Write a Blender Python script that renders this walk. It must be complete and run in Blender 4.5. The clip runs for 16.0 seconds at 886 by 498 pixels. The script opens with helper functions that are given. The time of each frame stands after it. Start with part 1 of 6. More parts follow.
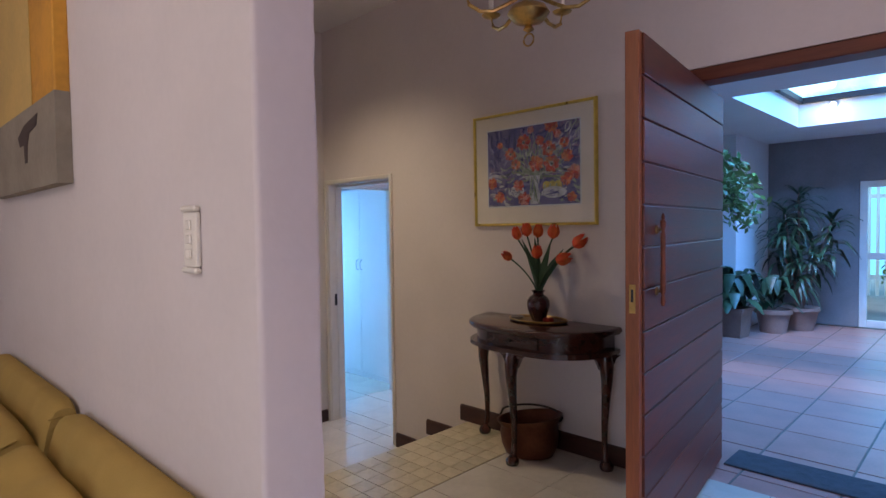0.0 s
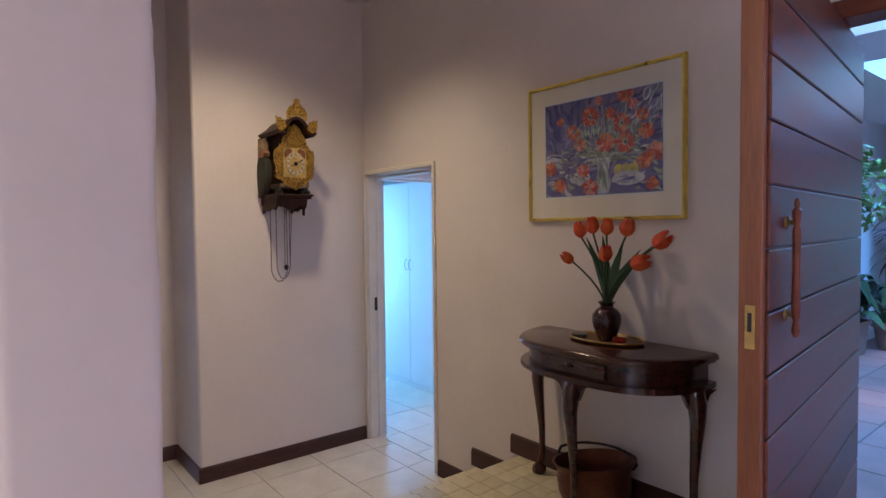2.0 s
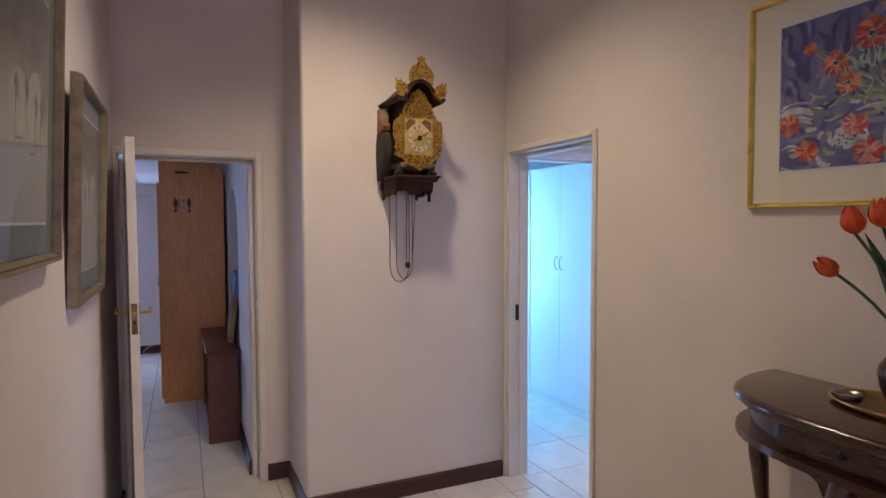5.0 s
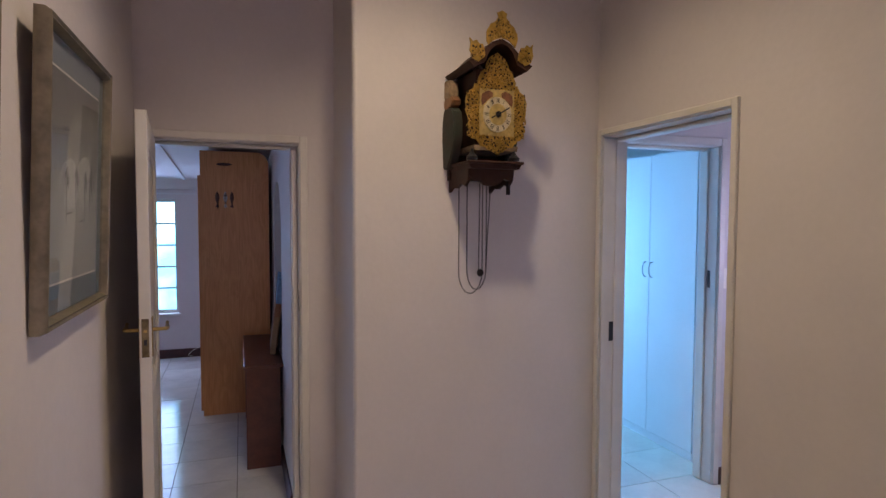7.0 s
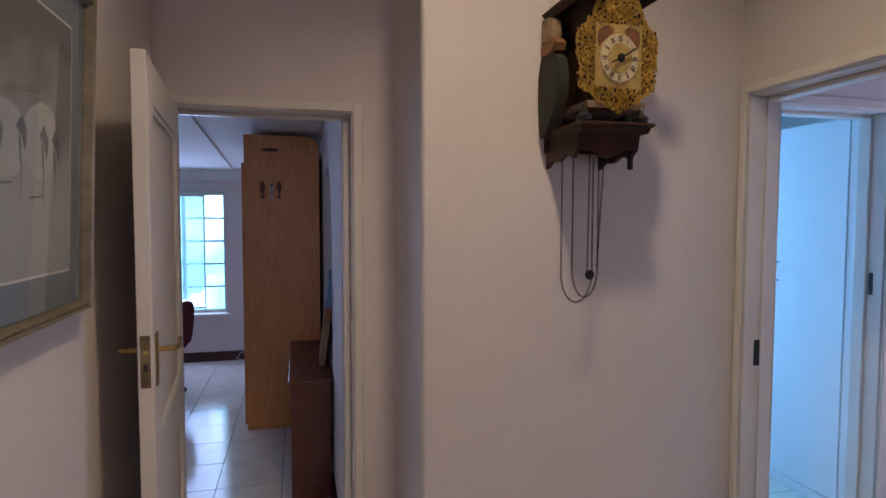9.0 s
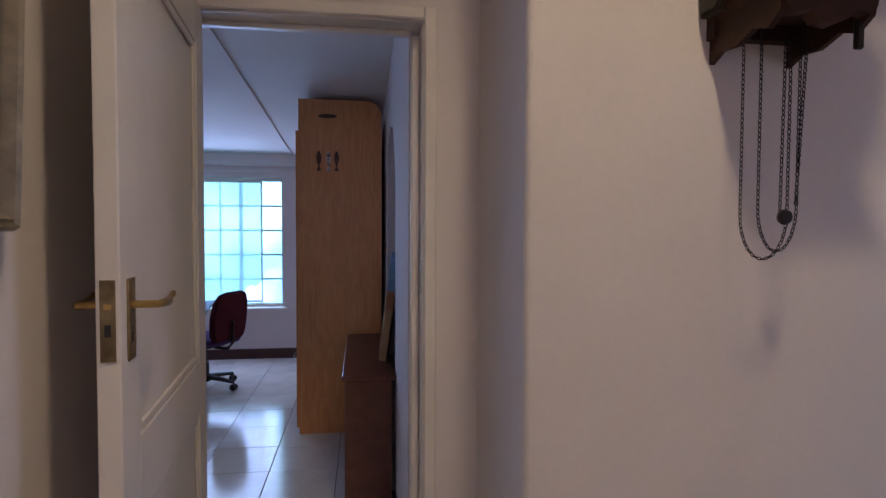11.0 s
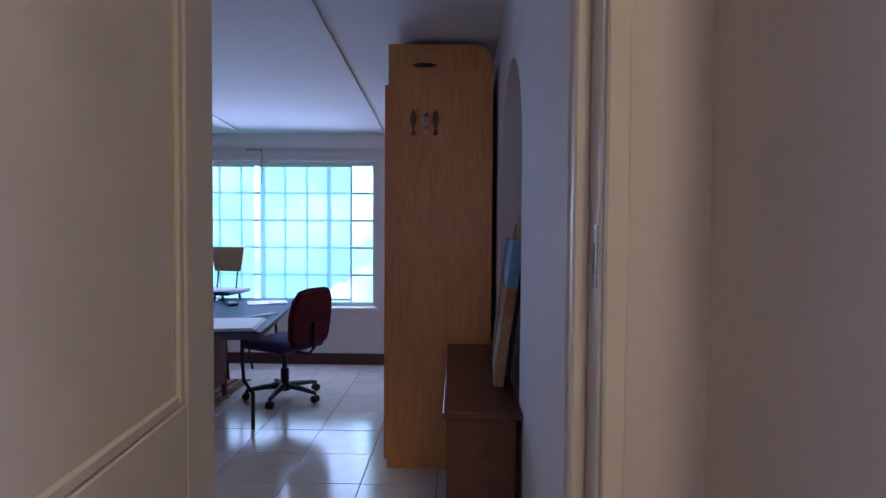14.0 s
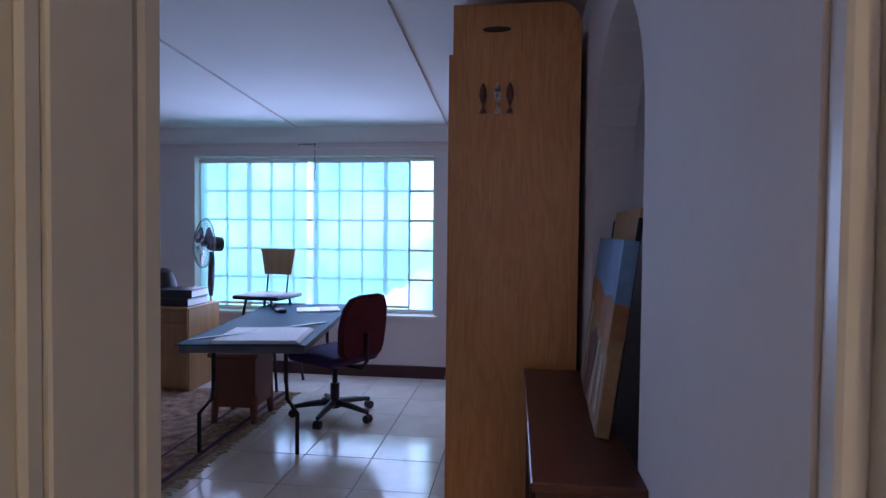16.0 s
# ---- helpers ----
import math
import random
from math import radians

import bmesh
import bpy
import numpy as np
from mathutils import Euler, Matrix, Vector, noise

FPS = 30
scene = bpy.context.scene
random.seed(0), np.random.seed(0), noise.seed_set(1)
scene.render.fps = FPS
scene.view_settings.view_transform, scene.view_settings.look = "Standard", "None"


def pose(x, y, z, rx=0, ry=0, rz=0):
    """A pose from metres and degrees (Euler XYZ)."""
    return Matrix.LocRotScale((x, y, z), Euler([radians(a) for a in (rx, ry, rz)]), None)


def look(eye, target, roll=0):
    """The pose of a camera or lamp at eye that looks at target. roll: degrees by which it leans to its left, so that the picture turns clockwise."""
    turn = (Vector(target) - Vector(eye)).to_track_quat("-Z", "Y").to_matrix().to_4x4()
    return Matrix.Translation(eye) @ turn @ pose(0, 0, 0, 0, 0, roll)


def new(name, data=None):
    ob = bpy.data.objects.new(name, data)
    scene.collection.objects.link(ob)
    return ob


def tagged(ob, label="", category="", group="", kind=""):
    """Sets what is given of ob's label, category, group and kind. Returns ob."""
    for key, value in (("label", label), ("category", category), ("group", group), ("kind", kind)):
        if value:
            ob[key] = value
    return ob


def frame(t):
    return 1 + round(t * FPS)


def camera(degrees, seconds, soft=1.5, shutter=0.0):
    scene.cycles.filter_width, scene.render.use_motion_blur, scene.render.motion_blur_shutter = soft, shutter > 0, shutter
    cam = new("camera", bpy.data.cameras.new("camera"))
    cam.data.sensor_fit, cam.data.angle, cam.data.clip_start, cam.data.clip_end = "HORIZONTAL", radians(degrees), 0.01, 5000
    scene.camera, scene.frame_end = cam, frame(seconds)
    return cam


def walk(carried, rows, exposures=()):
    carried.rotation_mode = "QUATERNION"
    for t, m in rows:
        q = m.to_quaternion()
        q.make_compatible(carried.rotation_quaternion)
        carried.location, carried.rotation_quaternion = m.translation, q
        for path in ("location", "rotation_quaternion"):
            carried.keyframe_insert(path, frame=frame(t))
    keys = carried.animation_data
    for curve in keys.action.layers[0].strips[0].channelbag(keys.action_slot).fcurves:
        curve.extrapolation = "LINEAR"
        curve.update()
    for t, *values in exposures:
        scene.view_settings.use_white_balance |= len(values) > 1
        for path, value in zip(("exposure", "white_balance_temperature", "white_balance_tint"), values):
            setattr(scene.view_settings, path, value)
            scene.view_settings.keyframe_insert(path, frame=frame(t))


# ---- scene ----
cam = camera(75.0, 16.0)
PATH = [
    (0, (0.357, 0.395, 1.304), (-1.036, 1.828, 1.229), -0.8),
    (0.5, (0.247, 0.548, 1.295), (-1.172, 1.955, 1.221), -0.8),
    (1, (0.159, 0.671, 1.292), (-1.293, 2.044, 1.218), -0.7),
    (1.5, (0.078, 0.805, 1.293), (-1.417, 2.132, 1.218), -0.6),
    (2, (0.01, 0.915, 1.284), (-1.542, 2.174, 1.207), -0.6),
    (2.5, (-0.089, 1.03, 1.269), (-1.706, 2.205, 1.198), -0.4),
    (3, (-0.201, 1.12, 1.267), (-1.871, 2.218, 1.198), -0.2),
    (3.5, (-0.312, 1.185, 1.257), (-2.025, 2.214, 1.189), -0.1),
    (4, (-0.43, 1.263, 1.251), (-2.181, 2.226, 1.185), -0.1),
    (4.5, (-0.554, 1.345, 1.266), (-2.345, 2.23, 1.182), -0.2),
    (7, (-1.299, 1.534, 1.259), (-3.184, 2.194, 1.158), 0.2),
    (7.5, (-1.478, 1.536, 1.273), (-3.377, 2.154, 1.162), 0.0),
    (8, (-1.656, 1.552, 1.268), (-3.567, 2.131, 1.15), 0.2),
    (8.5, (-1.797, 1.577, 1.255), (-3.72, 2.114, 1.134), -0.1),
    (9, (-1.937, 1.596, 1.212), (-3.873, 2.085, 1.104), 0.1),
    (11.5, (-2.698, 1.628, 0.955), (-4.683, 1.858, 0.877), 0.2),
    (12, (-2.843, 1.613, 0.927), (-4.833, 1.795, 0.846), 0.2),
    (12.5, (-2.975, 1.603, 0.906), (-4.969, 1.731, 0.831), 0.3),
    (13, (-3.137, 1.606, 0.898), (-5.135, 1.67, 0.824), 0.3),
    (13.5, (-3.266, 1.597, 0.879), (-5.265, 1.601, 0.808), 0.4),
    (14, (-3.411, 1.578, 0.875), (-5.409, 1.532, 0.808), 0.4),
    (14.5, (-3.546, 1.559, 0.878), (-5.543, 1.469, 0.813), 0.5),
    (15, (-3.677, 1.539, 0.874), (-5.671, 1.402, 0.812), 0.6),
    (15.5, (-3.801, 1.519, 0.867), (-5.791, 1.329, 0.806), 0.6),
    (16, (-3.91, 1.501, 0.852), (-5.894, 1.251, 0.796), 0.6),
]
EXPOSURES = [(0.0, -0.05), (1.0, 0.0), (2.5, 0.30), (3.2, 0.44), (4.5, 0.40), (8.0, -0.12), (12.0, -0.1), (14.0, -0.1), (15.0, -0.14), (16.0, -0.14)]
walk(cam, [(t, look(eye, target, roll)) for t, eye, target, roll in PATH], EXPOSURES)

# ---- light ----
LOW = -0.36          # lower hall, office and bedroom floor; the entrance landing is z = 0
CEIL = 2.97


def srgb(h):
    c = [int(h[i:i + 2], 16) / 255 for i in (0, 2, 4)]
    return [x / 12.92 if x <= 0.04045 else ((x + 0.055) / 1.055) ** 2.4 for x in c]


world = bpy.data.worlds.new("sky")
scene.world = world
world.use_nodes = True
wn = world.node_tree
sky = wn.nodes.new("ShaderNodeTexSky")
sky.sky_type, sky.sun_disc, sky.sun_elevation, sky.sun_rotation = "NISHITA", False, radians(38), radians(200)
wn.links.new(sky.outputs[0], wn.nodes["Background"].inputs[0])
wn.nodes["Background"].inputs[1].default_value = 0.15
sun = new("sun", bpy.data.lights.new("sun", "SUN"))
sun.data.energy, sun.data.angle, sun.data.color = 1.4, radians(10), (0.95, 0.98, 1.0)
sun.matrix_world = look((0, 0, 10), (-2, 6, 0))


def area(name, m, w, h, watts, color):
    ob = new(name, bpy.data.lights.new(name, "AREA"))
    ob.data.shape, ob.data.size, ob.data.size_y = "RECTANGLE", w, h
    ob.data.energy, ob.data.color = watts, color
    ob.matrix_world = m
    return ob


def point(name, place, watts, color, radius=0.05):
    ob = new(name, bpy.data.lights.new(name, "POINT"))
    ob.location, ob.data.energy, ob.data.color, ob.data.shadow_soft_size = place, watts, color, radius
    return ob


DAY = (0.44, 0.60, 1.0)
LAMP = (1.0, 0.79, 0.55)
area("office_window_light", look((-8.52, -0.22, 0.85), (-5, 0.1, 0.2)), 2.0, 1.25, 41, (0.44, 0.50, 1.0))
area("bedroom_window_light", look((-6.4, 3.85, 0.9), (-4.0, 4.0, 0.6)), 0.7, 1.3, 50, (0.14, 0.46, 1.0))
area("lobby_window_light", look((-3.3, 5.12, 1.1), (-3.6, 4.2, 0.6)), 0.7, 0.9, 14, (0.66, 0.62, 1.0))
area("living_window_light", look((0.6, -3.3, 1.5), (-0.4, 1.0, 1.2)), 2.4, 1.5, 32, (0.70, 0.72, 1.0))
area("east_window_light", look((3.12, 1.6, 1.3), (-3.8, 2.2, 0.8)), 1.6, 1.2, 18, (1.0, 0.74, 1.0))
area("skylight_light", look((0.3, 6.7, 4.1), (0.3, 6.7, 0)), 2.8, 2.0, 600, (0.10, 0.36, 1.0))
area("skylight_light", look((0.3, 4.4, 4.1), (0.3, 4.4, 0)), 2.8, 0.9, 270, (0.10, 0.36, 1.0))
hall_spot = new("hall_lamp_light", bpy.data.lights.new("hall_lamp_light", "SPOT"))
hall_spot.matrix_world = look((-2.85, 2.10, 2.86), (-3.0, 2.2, 0.0))
hall_spot.data.energy, hall_spot.data.color, hall_spot.data.spot_size, hall_spot.data.spot_blend, hall_spot.data.shadow_soft_size = 90, LAMP, radians(130), 1.0, 0.08
point("living_lamp_light", (-0.7, -1.3, 2.5), 40, (1.0, 0.80, 0.70), 0.1)
point("downlight_light", (-0.97, 7.66, 2.49), 1.6, (1, 0.85, 0.65), 0.02)

# ---- materials ----
def mat(name, base, rough=0.6, metal=0.0, scale=8.0, vary=0.12, bump=0.05, fine=60.0, stretch=(1, 1, 1), vary_hue=None, spec=0.5, coat=0.0, rand=0.0, trans=0.0, sheer=0.0):
    m = bpy.data.materials.new(name)
    m.use_nodes = True
    t = m.node_tree
    b = t.nodes["Principled BSDF"]
    n = t.nodes.new
    tc, mp = n("ShaderNodeTexCoord"), n("ShaderNodeMapping")
    mp.inputs["Scale"].default_value = stretch
    t.links.new(tc.outputs["Object"], mp.inputs[0])
    big, small = n("ShaderNodeTexNoise"), n("ShaderNodeTexNoise")
    for tex, s, d in ((big, scale, 4), (small, fine, 3)):
        tex.inputs["Scale"].default_value, tex.inputs["Detail"].default_value = s, d
        t.links.new(mp.outputs[0], tex.inputs["Vector"])
    mix = n("ShaderNodeMix")
    mix.data_type = "RGBA"
    c = Vector(base)
    dark = c * (1 - vary) if vary_hue is None else Vector(vary_hue)
    light = c * (1 + vary * 0.6)
    mix.inputs[6].default_value, mix.inputs[7].default_value = (*dark, 1), (*[min(x, 0.95) for x in light], 1)
    ramp = n("ShaderNodeMapRange")
    ramp.inputs[1].default_value, ramp.inputs[2].default_value = 0.3, 0.7
    add = n("ShaderNodeMath")
    add.operation = "MULTIPLY_ADD"
    add.inputs[1].default_value = 0.35
    t.links.new(small.outputs[0], add.inputs[0])
    t.links.new(big.outputs[0], add.inputs[2])
    sub = n("ShaderNodeMath")
    sub.operation = "SUBTRACT"
    sub.inputs[1].default_value = 0.175
    t.links.new(add.outputs[0], sub.inputs[0])
    last = sub
    if rand:
        info, ra = n("ShaderNodeObjectInfo"), n("ShaderNodeMath")
        ra.operation = "MULTIPLY_ADD"
        ra.inputs[1].default_value = rand
        t.links.new(info.outputs["Random"], ra.inputs[0])
        t.links.new(sub.outputs[0], ra.inputs[2])
        last = n("ShaderNodeMath")
        last.operation = "SUBTRACT"
        last.inputs[1].default_value = rand / 2
        t.links.new(ra.outputs[0], last.inputs[0])
    t.links.new(last.outputs[0], ramp.inputs[0])
    t.links.new(ramp.outputs[0], mix.inputs[0])
    t.links.new(mix.outputs[2], b.inputs["Base Color"])
    rr = n("ShaderNodeMapRange")
    rr.inputs[3].default_value, rr.inputs[4].default_value = max(rough - 0.08, 0.02), min(rough + 0.08, 1)
    t.links.new(big.outputs[0], rr.inputs[0])
    t.links.new(rr.outputs[0], b.inputs["Roughness"])
    b.inputs["Metallic"].default_value = metal
    b.inputs["Specular IOR Level"].default_value = spec
    b.inputs["Coat Weight"].default_value = coat
    b.inputs["Coat Roughness"].default_value = 0.15
    if bump:
        bp = n("ShaderNodeBump")
        bp.inputs["Strength"].default_value, bp.inputs["Distance"].default_value = bump, 0.01
        t.links.new(add.outputs[0], bp.inputs["Height"])
        t.links.new(bp.outputs[0], b.inputs["Normal"])
    if trans:
        tr, ms = n("ShaderNodeBsdfTranslucent"), n("ShaderNodeMixShader")
        tr.inputs[0].default_value = (*base, 1)
        ms.inputs[0].default_value = trans
        t.links.new(b.outputs[0], ms.inputs[1])
        t.links.new(tr.outputs[0], ms.inputs[2])
        t.links.new(ms.outputs[0], t.nodes["Material Output"].inputs[0])
        if sheer:
            tp, m2 = n("ShaderNodeBsdfTransparent"), n("ShaderNodeMixShader")
            m2.inputs[0].default_value = sheer
            t.links.new(ms.outputs[0], m2.inputs[1])
            t.links.new(tp.outputs[0], m2.inputs[2])
            t.links.new(m2.outputs[0], t.nodes["Material Output"].inputs[0])
    return m


def glow(name, color, strength):
    m = bpy.data.materials.new(name)
    m.use_nodes = True
    b = m.node_tree.nodes["Principled BSDF"]
    b.inputs["Base Color"].default_value = (*color, 1)
    b.inputs["Emission Color"].default_value = (*color, 1)
    b.inputs["Emission Strength"].default_value = strength
    return m


def glass(name, tint=(0.95, 0.98, 1)):
    m = bpy.data.materials.new(name)
    m.use_nodes = True
    t = m.node_tree
    t.nodes.remove(t.nodes["Principled BSDF"])
    gl, tp, ms, fr, mu = (t.nodes.new(k) for k in ("ShaderNodeBsdfGlossy", "ShaderNodeBsdfTransparent", "ShaderNodeMixShader", "ShaderNodeLayerWeight", "ShaderNodeMath"))
    fr.inputs[0].default_value = 0.18
    mu.operation = "MULTIPLY_ADD"
    mu.inputs[1].default_value, mu.inputs[2].default_value = 0.35, 0.02
    t.links.new(fr.outputs["Facing"], mu.inputs[0])
    gl.inputs["Roughness"].default_value = 0.02
    tp.inputs[0].default_value = (*tint, 1)
    t.links.new(mu.outputs[0], ms.inputs[0])
    t.links.new(tp.outputs[0], ms.inputs[1])
    t.links.new(gl.outputs[0], ms.inputs[2])
    t.links.new(ms.outputs[0], t.nodes["Material Output"].inputs[0])
    return m


PLASTER = mat("painted_plaster", (0.71, 0.655, 0.63), 0.75, scale=2.2, vary=0.05, bump=0.22, fine=38, spec=0.25)
CEILING = mat("ceiling_paint", (0.74, 0.72, 0.70), 0.85, scale=1.5, vary=0.05, bump=0.05, spec=0.2)
TRIM = mat("white_gloss_paint", (0.74, 0.70, 0.64), 0.35, scale=5, vary=0.06, bump=0.04, fine=25)
CUPBOARD = mat("white_cupboard_paint", (0.80, 0.80, 0.80), 0.45, scale=3, vary=0.03, bump=0.02)
SKIRT = mat("dark_stained_skirting", (0.055, 0.019, 0.013), 0.45, scale=6, vary=0.35, bump=0.05, stretch=(1, 1, 6))
TILE = mat("cream_ceramic_tile", (0.66, 0.62, 0.53), 0.13, scale=5, vary=0.1, bump=0.015, fine=30, rand=0.25)
GROUT = mat("grey_grout", (0.16, 0.14, 0.12), 0.9, scale=20, vary=0.25, bump=0.1)
MOSAIC = mat("yellow_mosaic_tile", (0.62, 0.55, 0.38), 0.22, scale=12, vary=0.12, bump=0.02, rand=0.4)
TERRA = mat("terracotta_tile", (0.40, 0.19, 0.15), 0.35, scale=4, vary=0.2, bump=0.06, rand=0.2)
STONE = mat("rough_outer_plaster", (0.22, 0.20, 0.20), 0.85, scale=3, vary=0.15, bump=0.3, fine=50)
MERANTI = mat("varnished_meranti", (0.15, 0.045, 0.027), 0.42, scale=3, vary=0.35, bump=0.04, fine=24, stretch=(0.6, 0.6, 7), spec=0.3, rand=0.3)
MERANTI_EDGE = mat("bare_meranti_edge", (0.27, 0.085, 0.03), 0.4, scale=3, vary=0.3, bump=0.05, fine=24, stretch=(7, 7, 0.6))
OLDWOOD = mat("old_dark_wood", (0.05, 0.021, 0.013), 0.62, scale=5, vary=0.4, bump=0.08, fine=30, stretch=(3, 1, 1), spec=0.25)
MAHOGANY = mat("dark_mahogany", (0.052, 0.016, 0.011), 0.22, scale=4, vary=0.4, bump=0.03, fine=24, stretch=(1, 5, 5), coat=0.5)
SHELFWOOD = mat("red_brown_wood", (0.115, 0.036, 0.02), 0.35, scale=3, vary=0.3, bump=0.03, fine=24, stretch=(1, 6, 6))
BRASS = mat("aged_brass", (0.62, 0.42, 0.15), 0.3, 1.0, scale=14, vary=0.35, bump=0.05)
OLDBRASS = mat("tarnished_brass", (0.26, 0.16, 0.07), 0.45, 0.8, scale=20, vary=0.4, bump=0.1)
GOLDFRAME = mat("polished_gold_frame", (0.80, 0.64, 0.17), 0.3, 1.0, scale=20, vary=0.15, bump=0.03)
GILT = mat("gilt_brass", (0.58, 0.37, 0.085), 0.4, 0.88, scale=30, vary=0.3, bump=0.15)
COPPER = mat("worn_copper", (0.15, 0.055, 0.03), 0.5, 0.8, scale=9, vary=0.4, bump=0.12)
STEEL = mat("grey_steel", (0.32, 0.32, 0.33), 0.35, 0.9, scale=10, vary=0.15, bump=0.02)
BLACK = mat("black_plastic", (0.012, 0.012, 0.014), 0.45, scale=9, vary=0.2, bump=0.04)
IRON = mat("dark_iron", (0.03, 0.026, 0.025), 0.5, 0.6, scale=20, vary=0.3, bump=0.1)
PLASTIC = mat("ivory_plastic", (0.86, 0.82, 0.73), 0.35, scale=4, vary=0.03, bump=0.0)
MATTBOARD = mat("cream_mount_board", (0.88, 0.77, 0.64), 0.8, scale=3, vary=0.04, bump=0.02)
GREYMOUNT = mat("grey_mount", (0.20, 0.215, 0.215), 0.8, scale=3, vary=0.06, bump=0.02)
PAPER = mat("paper", (0.78, 0.78, 0.76), 0.7, scale=6, vary=0.03, bump=0.02)
PICGLASS = glass("picture_glass")
def charcoal_wash():
    """Paper with a smoky wash that thins out below the middle."""
    m = mat("charcoal_wash", (0.42, 0.38, 0.32), 0.85, scale=5, vary=0.2, bump=0.0)
    t = m.node_tree
    tc, sep, no, mr, mx = (t.nodes.new(k) for k in ("ShaderNodeTexCoord", "ShaderNodeSeparateXYZ", "ShaderNodeTexNoise", "ShaderNodeMapRange", "ShaderNodeMix"))
    mx.data_type = "RGBA"
    no.inputs["Scale"].default_value, no.inputs["Detail"].default_value = 9, 5
    add = t.nodes.new("ShaderNodeMath")
    add.operation = "MULTIPLY_ADD"
    add.inputs[1].default_value = 0.5
    t.links.new(tc.outputs["Object"], sep.inputs[0])
    t.links.new(tc.outputs["Object"], no.inputs["Vector"])
    t.links.new(no.outputs[0], add.inputs[0])
    t.links.new(sep.outputs[2], add.inputs[2])
    mr.inputs[1].default_value, mr.inputs[2].default_value = 0.16, 0.44
    t.links.new(add.outputs[0], mr.inputs[0])
    mx.inputs[6].default_value, mx.inputs[7].default_value = (0.44, 0.41, 0.35, 1), (0.13, 0.115, 0.10, 1)
    t.links.new(mr.outputs[0], mx.inputs[0])
    t.links.new(mx.outputs[2], t.nodes["Principled BSDF"].inputs["Base Color"])
    return m


CHARCOAL_WASH = charcoal_wash()
CHALK = mat("white_chalk", (0.50, 0.47, 0.41), 0.9, scale=12, vary=0.15)
SILVERGILT = mat("silver_gilt_wood", (0.26, 0.22, 0.15), 0.45, 0.5, scale=20, vary=0.3, bump=0.1)
CHARCOAL = mat("charcoal", (0.14, 0.125, 0.12), 0.9, scale=30, vary=0.3)
SOFA = mat("mustard_sofa_fabric", (0.44, 0.30, 0.09), 0.9, scale=5, vary=0.12, bump=0.25, fine=260, spec=0.15)
LEAF = mat("dark_leaf", (0.035, 0.07, 0.03), 0.38, scale=9, vary=0.4, bump=0.04, rand=0.3)
LEAF_PALE = mat("pale_leaf", (0.14, 0.24, 0.07), 0.4, scale=9, vary=0.4, bump=0.04)
POT = mat("clay_pot", (0.26, 0.16, 0.13), 0.75, scale=7, vary=0.2, bump=0.1)
TULIP = mat("red_tulip_silk", (0.58, 0.045, 0.016), 0.65, scale=34, vary=0.3, bump=0.15, fine=120, vary_hue=(0.70, 0.15, 0.03), rand=0.25)
STEM = mat("tulip_green", (0.03, 0.075, 0.03), 0.5, scale=14, vary=0.3, bump=0.05)
VASE = mat("glazed_dark_vase", (0.045, 0.012, 0.014), 0.16, scale=6, vary=0.4, bump=0.02, coat=0.4)
BLIND = mat("sheer_blind_fabric", (0.72, 0.90, 0.96), 0.9, scale=3, vary=0.06, bump=0.03, fine=200, trans=0.8, sheer=0.35)
PURPLE = mat("maroon_chair_fabric", (0.085, 0.018, 0.03), 0.9, scale=8, vary=0.2, bump=0.2, fine=200, spec=0.2)
SEATBLUE = mat("purple_blue_fabric", (0.06, 0.04, 0.12), 0.9, scale=8, vary=0.2, bump=0.2, fine=200, spec=0.2)
# teal base paints in the window's reflection; real specular is nearly off
DESKTOP = mat("window_tinted_laminate", (0.02, 0.075, 0.105), 0.55, scale=6, vary=0.12, bump=0.01, spec=0.03)
PINE = mat("light_oak_veneer", (0.48, 0.31, 0.15), 0.45, scale=3, vary=0.2, bump=0.03, fine=26, stretch=(6, 6, 0.7))
CABINETWOOD = mat("golden_oak_veneer", (0.34, 0.17, 0.065), 0.45, scale=3, vary=0.2, bump=0.03, fine=26, stretch=(6, 6, 0.7))
RUG = mat("patterned_rug", (0.32, 0.20, 0.13), 0.95, scale=14, vary=0.5, bump=0.3, fine=120, vary_hue=(0.12, 0.07, 0.055), spec=0.1)
FRINGE = mat("rug_fringe", (0.42, 0.33, 0.2), 0.95, scale=30, vary=0.3, bump=0.3)
CARDBOARD = mat("red_brown_box", (0.18, 0.065, 0.035), 0.7, scale=5, vary=0.2, bump=0.05)
def daylight():
    """Overcast garden light with soft brighter and duller patches."""
    m = glow("bright_daylight", (0.36, 0.76, 1.0), 3.4)
    t = m.node_tree
    tc, no, ra = (t.nodes.new(k) for k in ("ShaderNodeTexCoord", "ShaderNodeTexNoise", "ShaderNodeValToRGB"))
    no.inputs["Scale"].default_value, no.inputs["Detail"].default_value = 1.6, 4
    ra.color_ramp.elements[0].position, ra.color_ramp.elements[1].position = 0.38, 0.62
    ra.color_ramp.elements[0].color, ra.color_ramp.elements[1].color = (0.19, 0.53, 0.86, 1), (0.48, 0.83, 1.0, 1)
    t.links.new(tc.outputs["Object"], no.inputs[0])
    t.links.new(no.outputs[0], ra.inputs[0])
    t.links.new(ra.outputs[0], t.nodes["Principled BSDF"].inputs["Emission Color"])
    return m


OUTSIDE = daylight()
# glow for an added panel that brightens the view through the glazed door
GARDEN = glow("garden_glow", (0.20, 0.60, 0.86), 1.1)
PANE = glass("window_glass")
BULB = glow("lit_bulb", (1.0, 0.8, 0.55), 8)


